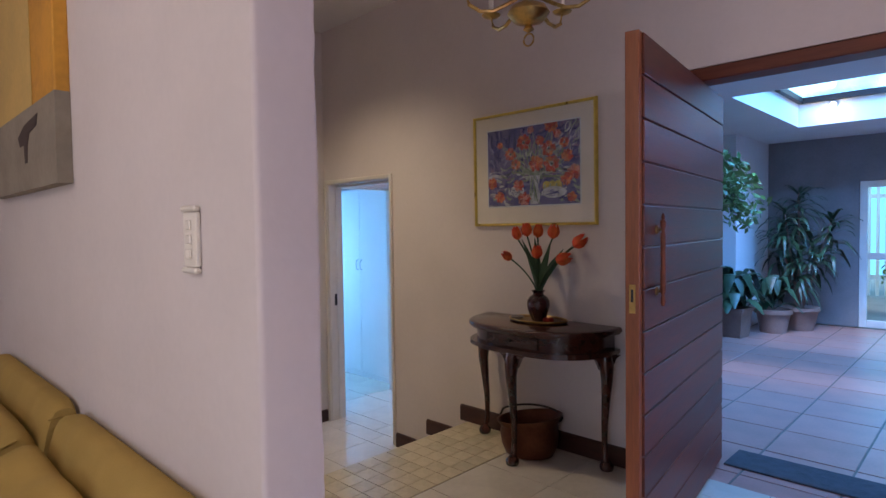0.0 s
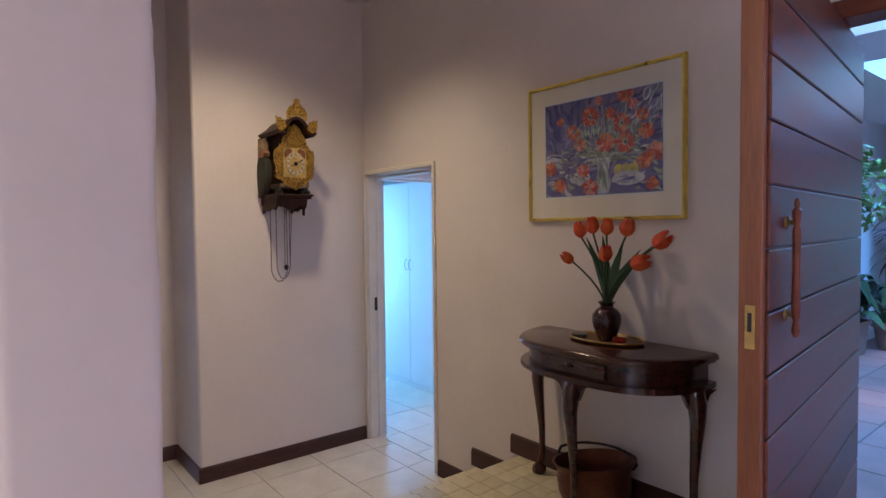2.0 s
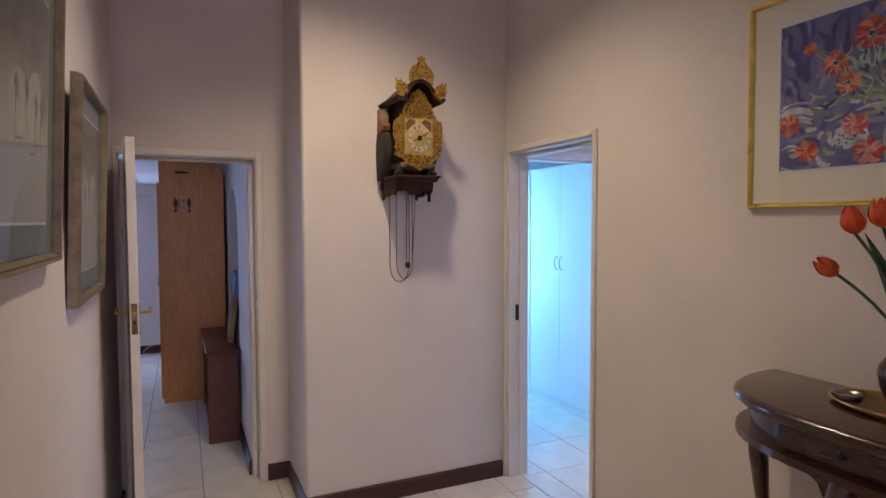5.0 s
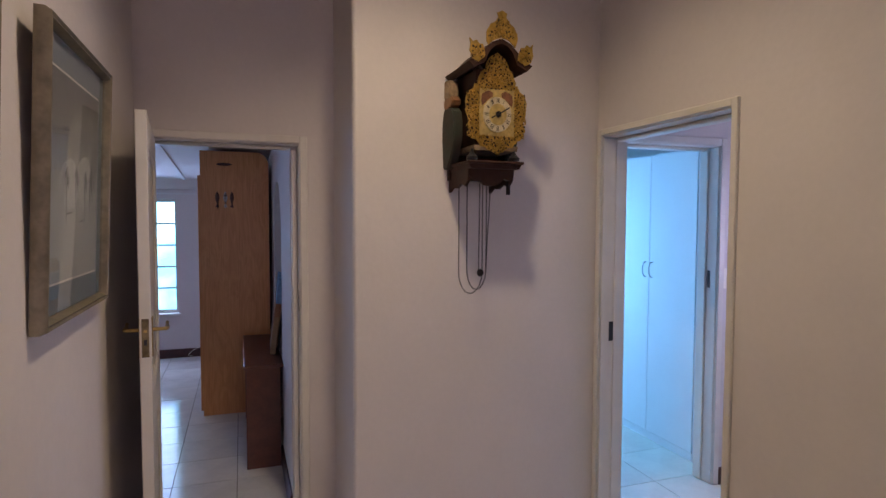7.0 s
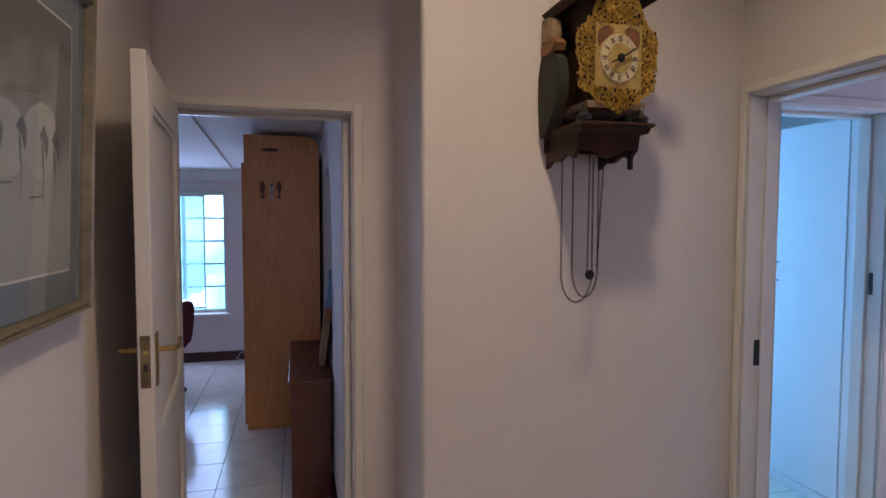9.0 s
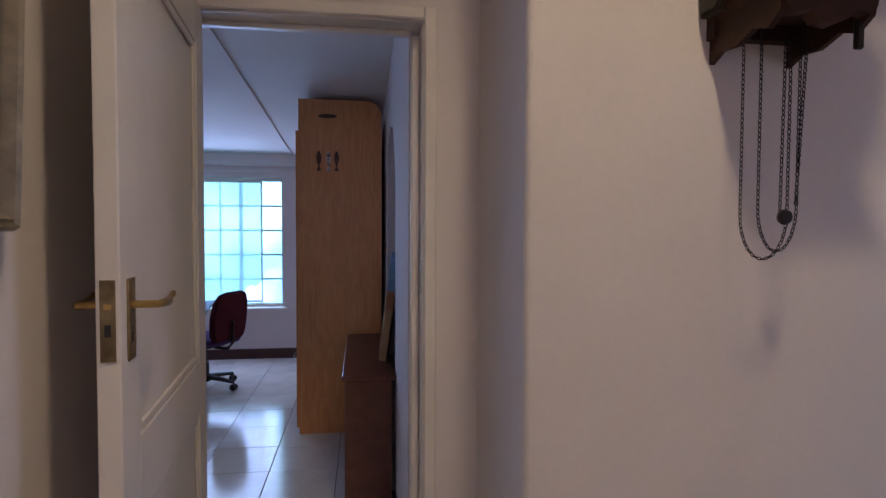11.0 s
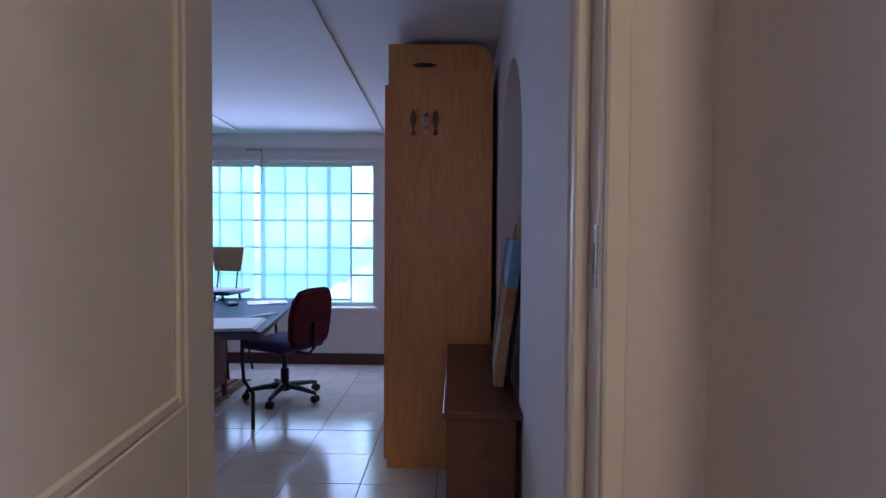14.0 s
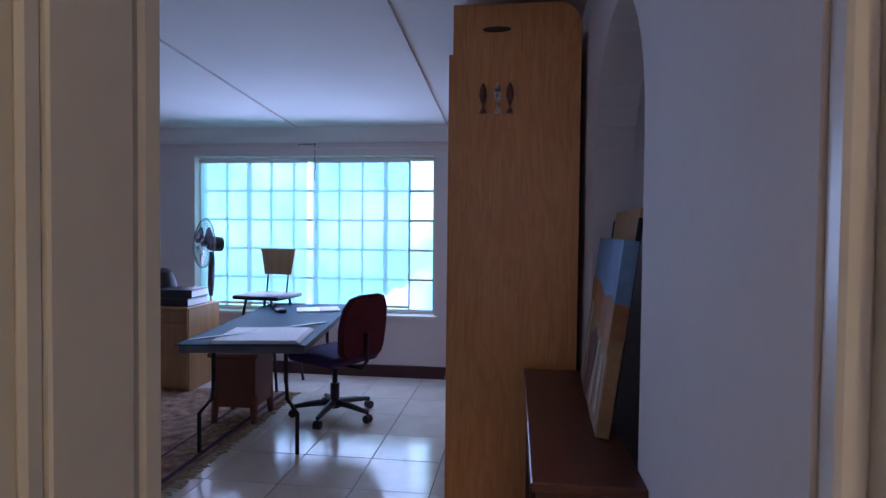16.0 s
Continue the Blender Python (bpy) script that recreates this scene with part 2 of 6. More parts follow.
def oak():
    """Cathedral-grained veneer: long soft figure with fine streaks."""
    m = mat("oak_veneer", (0.40, 0.19, 0.07), 0.4, scale=2, vary=0.25, bump=0.02)
    t = m.node_tree
    b = t.nodes["Principled BSDF"]
    tc, mp, mp2, big, fine = (t.nodes.new(k) for k in ("ShaderNodeTexCoord", "ShaderNodeMapping", "ShaderNodeMapping", "ShaderNodeTexNoise", "ShaderNodeTexNoise"))
    mp.inputs["Scale"].default_value, mp2.inputs["Scale"].default_value = (5, 5, 1.1), (40, 40, 1.5)
    big.inputs["Scale"].default_value, big.inputs["Detail"].default_value, big.inputs["Distortion"].default_value = 1.6, 3, 1.4
    fine.inputs["Scale"].default_value, fine.inputs["Detail"].default_value = 3, 4
    rings = t.nodes.new("ShaderNodeMath")
    rings.operation = "PINGPONG"
    mul = t.nodes.new("ShaderNodeMath")
    mul.operation = "MULTIPLY"
    mul.inputs[1].default_value = 5.0
    rings.inputs[1].default_value = 0.5
    t.links.new(tc.outputs["Object"], mp.inputs[0])
    t.links.new(tc.outputs["Object"], mp2.inputs[0])
    t.links.new(mp.outputs[0], big.inputs[0])
    t.links.new(mp2.outputs[0], fine.inputs[0])
    t.links.new(big.outputs[0], mul.inputs[0])
    t.links.new(mul.outputs[0], rings.inputs[0])
    add = t.nodes.new("ShaderNodeMath")
    add.operation = "MULTIPLY_ADD"
    add.inputs[1].default_value = 0.55
    t.links.new(rings.outputs[0], add.inputs[0])
    t.links.new(fine.outputs[0], add.inputs[2])
    ra = t.nodes.new("ShaderNodeValToRGB")
    ra.color_ramp.elements[0].position, ra.color_ramp.elements[1].position = 0.35, 0.9
    ra.color_ramp.elements[0].color, ra.color_ramp.elements[1].color = (0.53, 0.205, 0.055, 1), (0.68, 0.305, 0.105, 1)
    t.links.new(add.outputs[0], ra.inputs[0])
    t.links.new(ra.outputs[0], b.inputs["Base Color"])
    return m


OAK = oak()

# ---- mesh helpers ----
def box(bm, x0, x1, y0, y1, z0, z1, bevel=0.0, m=None, seg=1):
    r = bmesh.ops.create_cube(bm, size=1)
    mm = Matrix.LocRotScale(((x0 + x1) / 2, (y0 + y1) / 2, (z0 + z1) / 2), None, (abs(x1 - x0), abs(y1 - y0), abs(z1 - z0)))
    bmesh.ops.transform(bm, matrix=mm, verts=r["verts"])
    vs = r["verts"]
    if bevel:
        es = list({e for v in vs for e in v.link_edges})
        out = bmesh.ops.bevel(bm, geom=es, offset=bevel, segments=seg, affect="EDGES", profile=0.5)
        vs = list({v for f in out["faces"] for v in f.verts} | {v for v in vs if v.is_valid})
    if m is not None:
        bmesh.ops.transform(bm, matrix=m, verts=vs)
    return vs


def B(*a, **k):
    bm = bmesh.new()
    box(bm, *a, **k)
    return bm


def lathe(bm, prof, seg=20, m=None, sx=1.0, sy=1.0):
    rings = []
    for r, z in prof:
        rings.append([bm.verts.new((r * sx * math.cos(2 * math.pi * i / seg), r * sy * math.sin(2 * math.pi * i / seg), z)) for i in range(seg)])
    for a, b in zip(rings, rings[1:]):
        for i in range(seg):
            j = (i + 1) % seg
            bm.faces.new((a[i], a[j], b[j], b[i]))
    bm.faces.new(list(reversed(rings[0])))
    bm.faces.new(rings[-1])
    if m is not None:
        bmesh.ops.transform(bm, matrix=m, verts=[v for r in rings for v in r])
    return bm


def L(prof, **k):
    return lathe(bmesh.new(), prof, **k)


def tube(bm, pts, r, seg=8, closed=False):
    pts = [Vector(p) for p in pts]
    rr = r if isinstance(r, (list, tuple)) else [r] * len(pts)
    rings = []
    n = len(pts)
    up = Vector((0, 0, 1))
    for i, p in enumerate(pts):
        d = (pts[(i + 1) % n] - pts[i - 1]) if closed else (pts[min(i + 1, n - 1)] - pts[max(i - 1, 0)])
        d.normalize()
        a = d.cross(up if abs(d.z) < 0.95 else Vector((1, 0, 0))).normalized()
        b = d.cross(a).normalized()
        rings.append([bm.verts.new(p + rr[i] * (math.cos(2 * math.pi * k / seg) * a + math.sin(2 * math.pi * k / seg) * b)) for k in range(seg)])
    pairs = list(zip(rings, rings[1:])) + ([(rings[-1], rings[0])] if closed else [])
    for a, b in pairs:
        for k in range(seg):
            j = (k + 1) % seg
            bm.faces.new((a[k], a[j], b[j], b[k]))
    if not closed:
        bm.faces.new(list(reversed(rings[0])))
        bm.faces.new(rings[-1])
    return bm


def T(pts, r, **k):
    return tube(bmesh.new(), pts, r, **k)


def slab(bm, poly, axis, a, b, m=None):
    """A polygon of (u, v) extruded along an axis from a to b."""
    def put(u, v, w):
        return {"x": (w, u, v), "y": (u, w, v), "z": (u, v, w)}[axis]
    lo, hi = [bm.verts.new(put(u, v, a)) for u, v in poly], [bm.verts.new(put(u, v, b)) for u, v in poly]
    bm.faces.new(lo)
    bm.faces.new(list(reversed(hi)))
    for i in range(len(poly)):
        j = (i + 1) % len(poly)
        bm.faces.new((lo[j], lo[i], hi[i], hi[j]))
    if m is not None:
        bmesh.ops.transform(bm, matrix=m, verts=lo + hi)
    return bm


def S(*a, **k):
    return slab(bmesh.new(), *a, **k)


def mesh(name, bm, material, smooth=True):
    bmesh.ops.recalc_face_normals(bm, faces=bm.faces)
    me = bpy.data.meshes.new(name)
    bm.to_mesh(me)
    bm.free()
    me.materials.append(material)
    if smooth:
        me.polygons.foreach_set("use_smooth", [True] * len(me.polygons))
        me.set_sharp_from_angle(angle=radians(35))
    return me


def part(name, bm, material, parent, label="", m=None):
    ob = new(name, mesh(name, bm, material))
    ob.parent = parent
    if m is not None:
        ob.matrix_basis = m
    return tagged(ob, label)


def thing(name, label, category, m=None, group=""):
    ob = new(name)
    ob.empty_display_size = 0.1
    if m is not None:
        ob.matrix_basis = m
    return tagged(ob, label, category, group)


def single(name, bm, material, label, category, m=None, group="", kind=""):
    ob = new(name, mesh(name, bm, material))
    if m is not None:
        ob.matrix_basis = m
    return tagged(ob, label, category, group, kind)


def structure(name, bm, material, label, category):
    return single(name, bm, material, label, category, kind="structure")


def arc(c, r, a0, a1, n, plane="xy", h=0.0):
    out = []
    for i in range(n + 1):
        a = radians(a0 + (a1 - a0) * i / n)
        u, v = c[0] + r * math.cos(a), c[1] + r * math.sin(a)
        out.append({"xy": (u, v, h), "yz": (h, u, v), "xz": (u, h, v)}[plane])
    return out

# ---- setting ----
def wall(name, axis, a, b, s0, s1, z0, z1, openings, label, material=None, bevel=0.0):
    """A wall from a to b across its thickness on an axis, s0 to s1 along, with openings (from, to, bottom, top)."""
    bm = bmesh.new()
    def put(u0, u1, w0, w1):
        if u1 - u0 < 1e-4 or w1 - w0 < 1e-4:
            return
        if axis == "y":
            box(bm, u0, u1, a, b, w0, w1, bevel=bevel)
        else:
            box(bm, a, b, u0, u1, w0, w1, bevel=bevel)
    at = s0
    for u0, u1, w0, w1 in sorted(openings):
        put(at, u0, z0, z1)
        put(u0, u1, z0, w0)
        put(u0, u1, w1, z1)
        at = u1
    put(at, s1, z0, z1)
    bmesh.ops.remove_doubles(bm, verts=bm.verts, dist=1e-5)
    return structure(name, bm, material or PLASTER, label, "wall")


PWY = 3.26      # hall face of the entrance wall
CWX = -3.84     # clock wall
DWX = -4.39     # hall face of the office door wall
OWY = 1.785     # office side wall
WNX = -8.63     # office window wall

wall("wall_north", "y", PWY, 3.40, -4.0, 3.2, LOW, CEIL, [(-3.805, -2.975, LOW, 1.688), (-1.0, 0.45, -0.02, 2.05)], "cream plastered hall wall with a doorway and the entrance")
wall("wall_clock", "x", -4.03, CWX, 2.005, PWY + 0.03, LOW - 0.02, CEIL + 0.02, [], "cream plastered wall on which the clock hangs", bevel=0.014)
wall("wall_recess", "y", 2.0035, 2.15, DWX, CWX - 0.016, LOW, CEIL, [], "cream plastered return wall beside the office door")
wall("wall_office_door", "x", -4.50, DWX, -3.6, 2.15, LOW, CEIL, [(1.075, 1.832, LOW, 1.655)], "cream plastered wall with the office doorway")
wall("wall_office_side", "y", OWY, 1.93, WNX, -4.50, LOW, 2.1, [(-6.12, -5.26, LOW, 1.53)], "white plastered office wall with an arched niche")
wall("wall_window", "x", WNX - 0.22, WNX, -2.4, 1.93, LOW, 2.1, [(-1.275, 0.84, 0.16, 1.49)], "white plastered office wall below and round the window")
wall("wall_office_far", "y", -2.55, -2.4, WNX, -4.50, LOW, 2.1, [], "white plastered office wall")
wall("wall_living_south", "y", -3.75, -3.6, -4.53, 3.2, 0, CEIL, [(-0.7, 1.9, 0.7, 2.3)], "cream plastered living room wall with a window opening")
wall("wall_east", "x", 3.2, 3.35, -3.75, 9.3, LOW, CEIL, [(0.8, 2.4, 0.7, 1.9)], "cream plastered wall with a window opening")
# partition between living room and hall, its free end softly rounded
bm = bmesh.new()
rng_p = random.Random(12)
rings, wob = [], [0.0, 0.0]
for k in range(181):
    wob = [0.72 * v + rng_p.gauss(0, 0.0007) for v in wob]
    r0, r1 = 0.012 + wob[0], 0.012 + wob[1]
    prof = [(DWX + 0.016, 0.925)]
    prof += [(-0.652 + r0 * math.cos(a), 0.937 + r0 * math.sin(a)) for a in (-1.57, -1.2, -0.8, -0.4, 0)]
    prof += [(-0.652 + r1 * math.cos(a), 1.053 + r1 * math.sin(a)) for a in (0, 0.4, 0.8, 1.2, 1.57)]
    prof += [(DWX + 0.016, 1.065)]
    rings.append([bm.verts.new((u, v, LOW + (CEIL - LOW) * k / 180)) for u, v in prof])
for a, b in zip(rings, rings[1:]):
    for q in range(len(a)):
        w = (q + 1) % len(a)
        bm.faces.new((a[q], a[w], b[w], b[q]))
bm.faces.new(rings[0])
bm.faces.new(rings[-1])
structure("wall_partition", bm, PLASTER, "cream plastered partition with a softly rounded free end", "wall")
# hand-finished plaster arrises: uneven rounded corner beads
def arris(x, y, r, z0, z1, seed):
    rng = random.Random(seed)
    n = int((z1 - z0) / 0.014)
    pts, rr = [], []
    drift = 0.0
    for i in range(n + 1):
        drift = 0.7 * drift + rng.gauss(0, 0.0003)
        pts.append((x, y, z0 + (z1 - z0) * i / n))
        rr.append(r + drift)
    structure("trim_arris", T(pts, rr, seg=14), PLASTER, "uneven hand-plastered wall corner", "wall corner")


arris(CWX - 0.014, 2.005 + 0.014, 0.0145, LOW, CEIL, 1)
# arch head of the niche
bm = bmesh.new()
cx, rad = -5.69, 0.43
poly = [(cx + rad * math.cos(radians(a)), 1.10 + rad * math.sin(radians(a))) for a in range(0, 181, 10)]
for (u0, v0), (u1, v1) in zip(poly, poly[1:]):
    slab(bm, [(u0, v0), (u1, v1), (u1, 1.531), (u0, 1.531)], "y", OWY, 1.93)
structure("niche_arch", bm, PLASTER, "white plastered arch head over the niche", "wall")
structure("niche_back", B(-6.2, -5.2, 2.06, 2.1, LOW, 1.7), PLASTER, "white plastered back of the niche", "wall")
structure("niche_side", B(-6.2, -6.12, 1.93, 2.06, LOW, 1.7), PLASTER, "white plastered side of the niche", "wall")
structure("niche_side", B(-5.26, -5.2, 1.93, 2.06, LOW, 1.7), PLASTER, "white plastered side of the niche", "wall")

# ceilings
bm = bmesh.new()
box(bm, -4.53, 3.35, -3.75, 3.40, CEIL, CEIL + 0.1)
structure("ceiling_hall", bm, CEILING, "plain white hall and living room ceiling", "ceiling")
bm = bmesh.new()
slab(bm, [(-8.85, 1.70), (-4.501, 1.957), (-4.501, 2.052), (-8.85, 1.80)], "y", -2.55, 1.93)
office_ceiling = structure("ceiling_office", bm, CEILING, "white boarded sloping office ceiling with cover strips", "ceiling")
for by in (-1.6, -0.33, 0.93):
    part("cover_strip", S([(-8.62, 1.713 - 0.014), (-4.54, 1.954 - 0.014), (-4.54, 1.9535), (-8.62, 1.7125)], "y", by - 0.016, by + 0.016), CEILING, office_ceiling)
bm = bmesh.new()
slab(bm, [(-8.63, 1.60), (-8.615, 1.60), (-8.585, 1.625), (-8.56, 1.66), (-8.545, 1.70), (-8.53, 1.716), (-8.63, 1.716)], "y", -2.4, OWY)
box(bm, WNX, WNX + 0.012, -2.4, OWY, 1.54, 1.56)
structure("cornice", bm, CEILING, "white plaster cornice over the window", "trim")
structure("ceiling_bedroom", B(-6.8, -2.6, 3.40, 5.35, 1.98, 2.08), CEILING, "white bedroom ceiling", "ceiling")
wall("wall_lobby_north", "y", 5.2, 5.35, -4.17, -2.6, LOW, 2.0, [(-3.7, -2.9, 0.5, 1.6)], "white plastered lobby wall with a window opening")
wall("wall_bedroom_door", "x", -4.17, -4.03, 3.40, 5.2, LOW, 2.0, [(3.45, 4.249, LOW, 1.712)], "white plastered wall with the inner bedroom doorway")
wall("wall_bedroom_back", "y", 4.86, 5.0, -6.8, -4.17, LOW, 2.0, [], "white plastered wall behind the cupboards")
wall("wall_bedroom_side", "x", -2.75, -2.6, 3.40, 5.2, LOW, 2.0, [], "white plastered bedroom side wall")
wall("wall_bedroom_west", "x", -6.8, -6.65, 3.40, 4.86, LOW, 2.0, [(3.5, 4.2, 0.3, 1.6)], "white plastered bedroom wall with a window opening")
wall("wall_bedroom_south", "y", 3.26, 3.40, -6.8, -4.0, LOW, 2.0, [], "white plastered bedroom wall")

# floors: grout beds with single tiles on them
def tiled(name, x0, x1, y0, y1, z, size, ox, oy, material, label, joint=0.004, keep=None, grout=None, tilt=0.0):
    fl = structure(name, B(x0, x1, y0, y1, z - 0.14, z - 0.004), grout or GROUT, label, "floor")
    half = (size - joint) / 2
    def tile_mesh(w, d):
        bm = bmesh.new()
        box(bm, -w, w, -d, d, -0.006, 0.0, bevel=0.0012)
        return mesh("tile", bm, material, smooth=False)
    full = tile_mesh(half, half)
    rest = bmesh.new()
    i = math.floor((x0 - ox) / size)
    while ox + i * size < x1 - 1e-6:
        j = math.floor((y0 - oy) / size)
        while oy + j * size < y1 - 1e-6:
            a, b = max(x0, ox + i * size), min(x1, ox + (i + 1) * size)
            c, d = max(y0, oy + j * size), min(y1, oy + (j + 1) * size)
            if b - a > 0.02 and d - c > 0.02:
                px, py = (a + b) / 2, (c + d) / 2
                if keep is None or keep(px, py):
                    whole = b - a > size - 1e-4 and d - c > size - 1e-4
                    ob = new("tile", full if whole else tile_mesh((b - a - joint) / 2, (d - c - joint) / 2))
                    ob.parent = fl
                    ob.matrix_basis = pose(px, py, z + random.uniform(-0.0006, 0.0006), random.uniform(-tilt, tilt), random.uniform(-tilt, tilt), 0)
                else:
                    box(rest, a + joint / 2, b - joint / 2, c + joint / 2, d - joint / 2, z - 0.006, z)
            j += 1
        i += 1
    if len(rest.verts):
        ob = part("tiles_beyond", rest, material, fl)
        tagged(ob, kind="stuff")
    else:
        rest.free()
    return fl


# baseboards: (name, axis, face, thickness towards, from, to, floor)
def skirting(axis, face, out, s0, s1, z, h=0.10):
    t = 0.018 * out
    bm = bmesh.new()
    prof = [(face, z), (face + t, z), (face + t, z + h - 0.02), (face + t * 0.75, z + h - 0.006), (face + t * 0.3, z + h), (face, z + h)]
    if axis == "y":
        slab(bm, prof, "x", s0, s1)
    else:
        bm2 = slab(bm, [(u, v) for u, v in prof], "y", s0, s1)
    return structure("baseboard", bm, SKIRT, "dark stained timber skirting board along the wall", "skirting")


skirting("y", PWY, -1, -2.27, -1.02, 0.0, 0.105)
skirting("y", PWY, -1, -2.605, -2.27, -0.18, 0.105)
skirting("y", PWY, -1, -2.94, -2.605, LOW, 0.105)
skirting("y", PWY, -1, 0.52, 3.2, 0.0)
skirting("x", CWX, 1, 2.005 - 0.018, PWY - 0.02, LOW)
skirting("y", 2.005, -1, DWX + 0.018, CWX, LOW)
skirting("x", DWX, 1, 1.868, 2.005, LOW)
skirting("y", 1.065, 1, -4.40, -2.6, LOW)
skirting("y", 1.065, 1, -2.6, -2.27, -0.18)
skirting("y", 1.065, 1, -2.27, -0.66, 0.0)
skirting("y", OWY, -1, -5.26, -4.505, LOW)
skirting("y", OWY, -1, WNX, -6.72, LOW)
skirting("x", WNX, 1, -2.4, OWY - 0.02, LOW)
skirting("x", -4.03, 1, 4.284, 5.2, LOW)

# door frames of painted steel
def door_frame(name, axis, face, depth, out, s0, s1, z0, z1, lip, label, nib=0.026):
    """Lips on the face and linings through the wall, round an opening s0..s1 up to z1."""
    fr = tagged(new(name), label, "door frame", kind="structure")
    f0, f1 = (face, face + 0.014 * out)
    def put(nm, u0, u1, w0, w1, d0, d1, bev=0.004):
        bm = bmesh.new()
        if axis == "y":
            box(bm, u0, u1, min(d0, d1), max(d0, d1), w0, w1, bevel=bev)
        else:
            box(bm, min(d0, d1), max(d0, d1), u0, u1, w0, w1, bevel=bev)
        part(nm, bm, TRIM, fr)
    back = face - out * depth
    stop = face - out * 0.075
    for u, s in ((s0, 1), (s1, -1)):
        a, b = sorted((u - s * lip, u + s * 0.006))
        put("architrave", a, b, z0, z1 + lip, f0 - 0.002 * out, f1)
        a, b = sorted((u, u + s * 0.012))
        put("lining", a, b, z0, z1 - 0.012, f0 - 0.002 * out, back)
        a, b = sorted((u + s * 0.0121, u + s * nib))
        put("door_stop", a, b, z0, z1 - 0.030, stop, back, 0.005)
    put("architrave", s0 + 0.0061, s1 - 0.0061, z1 - 0.006, z1 + lip, f0 - 0.002 * out, f1)
    put("lining", s0, s1, z1 - 0.012, z1, f0 - 0.002 * out, back)
    put("door_stop", s0 + nib + 0.0001, s1 - nib - 0.0001, z1 - 0.030, z1 - 0.0121, stop, back, 0.005)
    return fr


bed_frame = door_frame("door_frame_bedroom", "y", PWY, 0.14, -1, -3.805, -2.975, LOW, 1.688, 0.026, "white painted steel door frame of the bedroom", 0.016)
off_frame = door_frame("door_frame_office", "x", DWX, 0.11, 1, 1.075, 1.832, LOW, 1.655, 0.033, "white painted steel door frame of the office", 0.042)

# entrance frame of dark timber
ent = tagged(new("door_frame_entrance"), "dark varnished timber frame of the entrance", "door frame", kind="structure")
part("header", B(-1.0, 0.45, 3.262, 3.40, 1.985, 2.048, bevel=0.006), MERANTI, ent)
part("jamb", B(-0.998, -0.94, 3.275, 3.40, 0.0, 1.984, bevel=0.006), MERANTI, ent)
part("jamb", B(0.39, 0.448, 3.275, 3.40, 0.0, 1.984, bevel=0.006), MERANTI, ent)

# atrium shell
wall("wall_atrium_back", "y", 9.05, 9.25, -3.0, 3.2, 0, 2.7, [(-0.92, 0.2, 0, 1.80)], "rough grey plastered courtyard wall with a glazed door", STONE)
wall("wall_atrium_west", "x", -3.0, -2.85, 3.40, 9.05, 0, 2.7, [], "rough grey plastered courtyard wall", STONE)
structure("wall_pier", B(-2.16, -1.93, 7.75, 9.05, 0, 2.36), PLASTER, "pale plastered pier in the covered courtyard", "wall")
bm = bmesh.new()
z0 = 2.36
for a in ((-3.0, 3.2, 3.40, 3.9), (-3.0, 3.2, 4.9, 5.6), (-3.0, 3.2, 7.8, 9.05), (-3.0, -1.15, 3.9, 4.9), (-3.0, -1.3, 5.6, 7.8), (1.9, 3.2, 3.9, 4.9), (1.9, 3.2, 5.6, 7.8)):
    box(bm, *a, z0, z0 + 0.1)
for x0, y0, y1 in ((-1.15, 3.9, 4.9), (-1.3, 5.6, 7.8)):
    box(bm, x0 - 0.06, x0, y0 - 0.06, y1 + 0.06, z0 + 0.1, z0 + 0.25)
    box(bm, 1.9, 1.96, y0 - 0.06, y1 + 0.06, z0 + 0.1, z0 + 0.25)
    box(bm, x0, 1.9, y0 - 0.06, y0, z0 + 0.1, z0 + 0.25)
    box(bm, x0, 1.9, y1, y1 + 0.06, z0 + 0.1, z0 + 0.25)
structure("ceiling_atrium", bm, CEILING, "white courtyard ceiling with two skylight shafts", "ceiling")

structure("backdrop_sky", B(-5.0, 7.0, 11.0, 11.05, 2.8, 6.0), OUTSIDE, "bright overcast sky seen through the skylights", "backdrop")

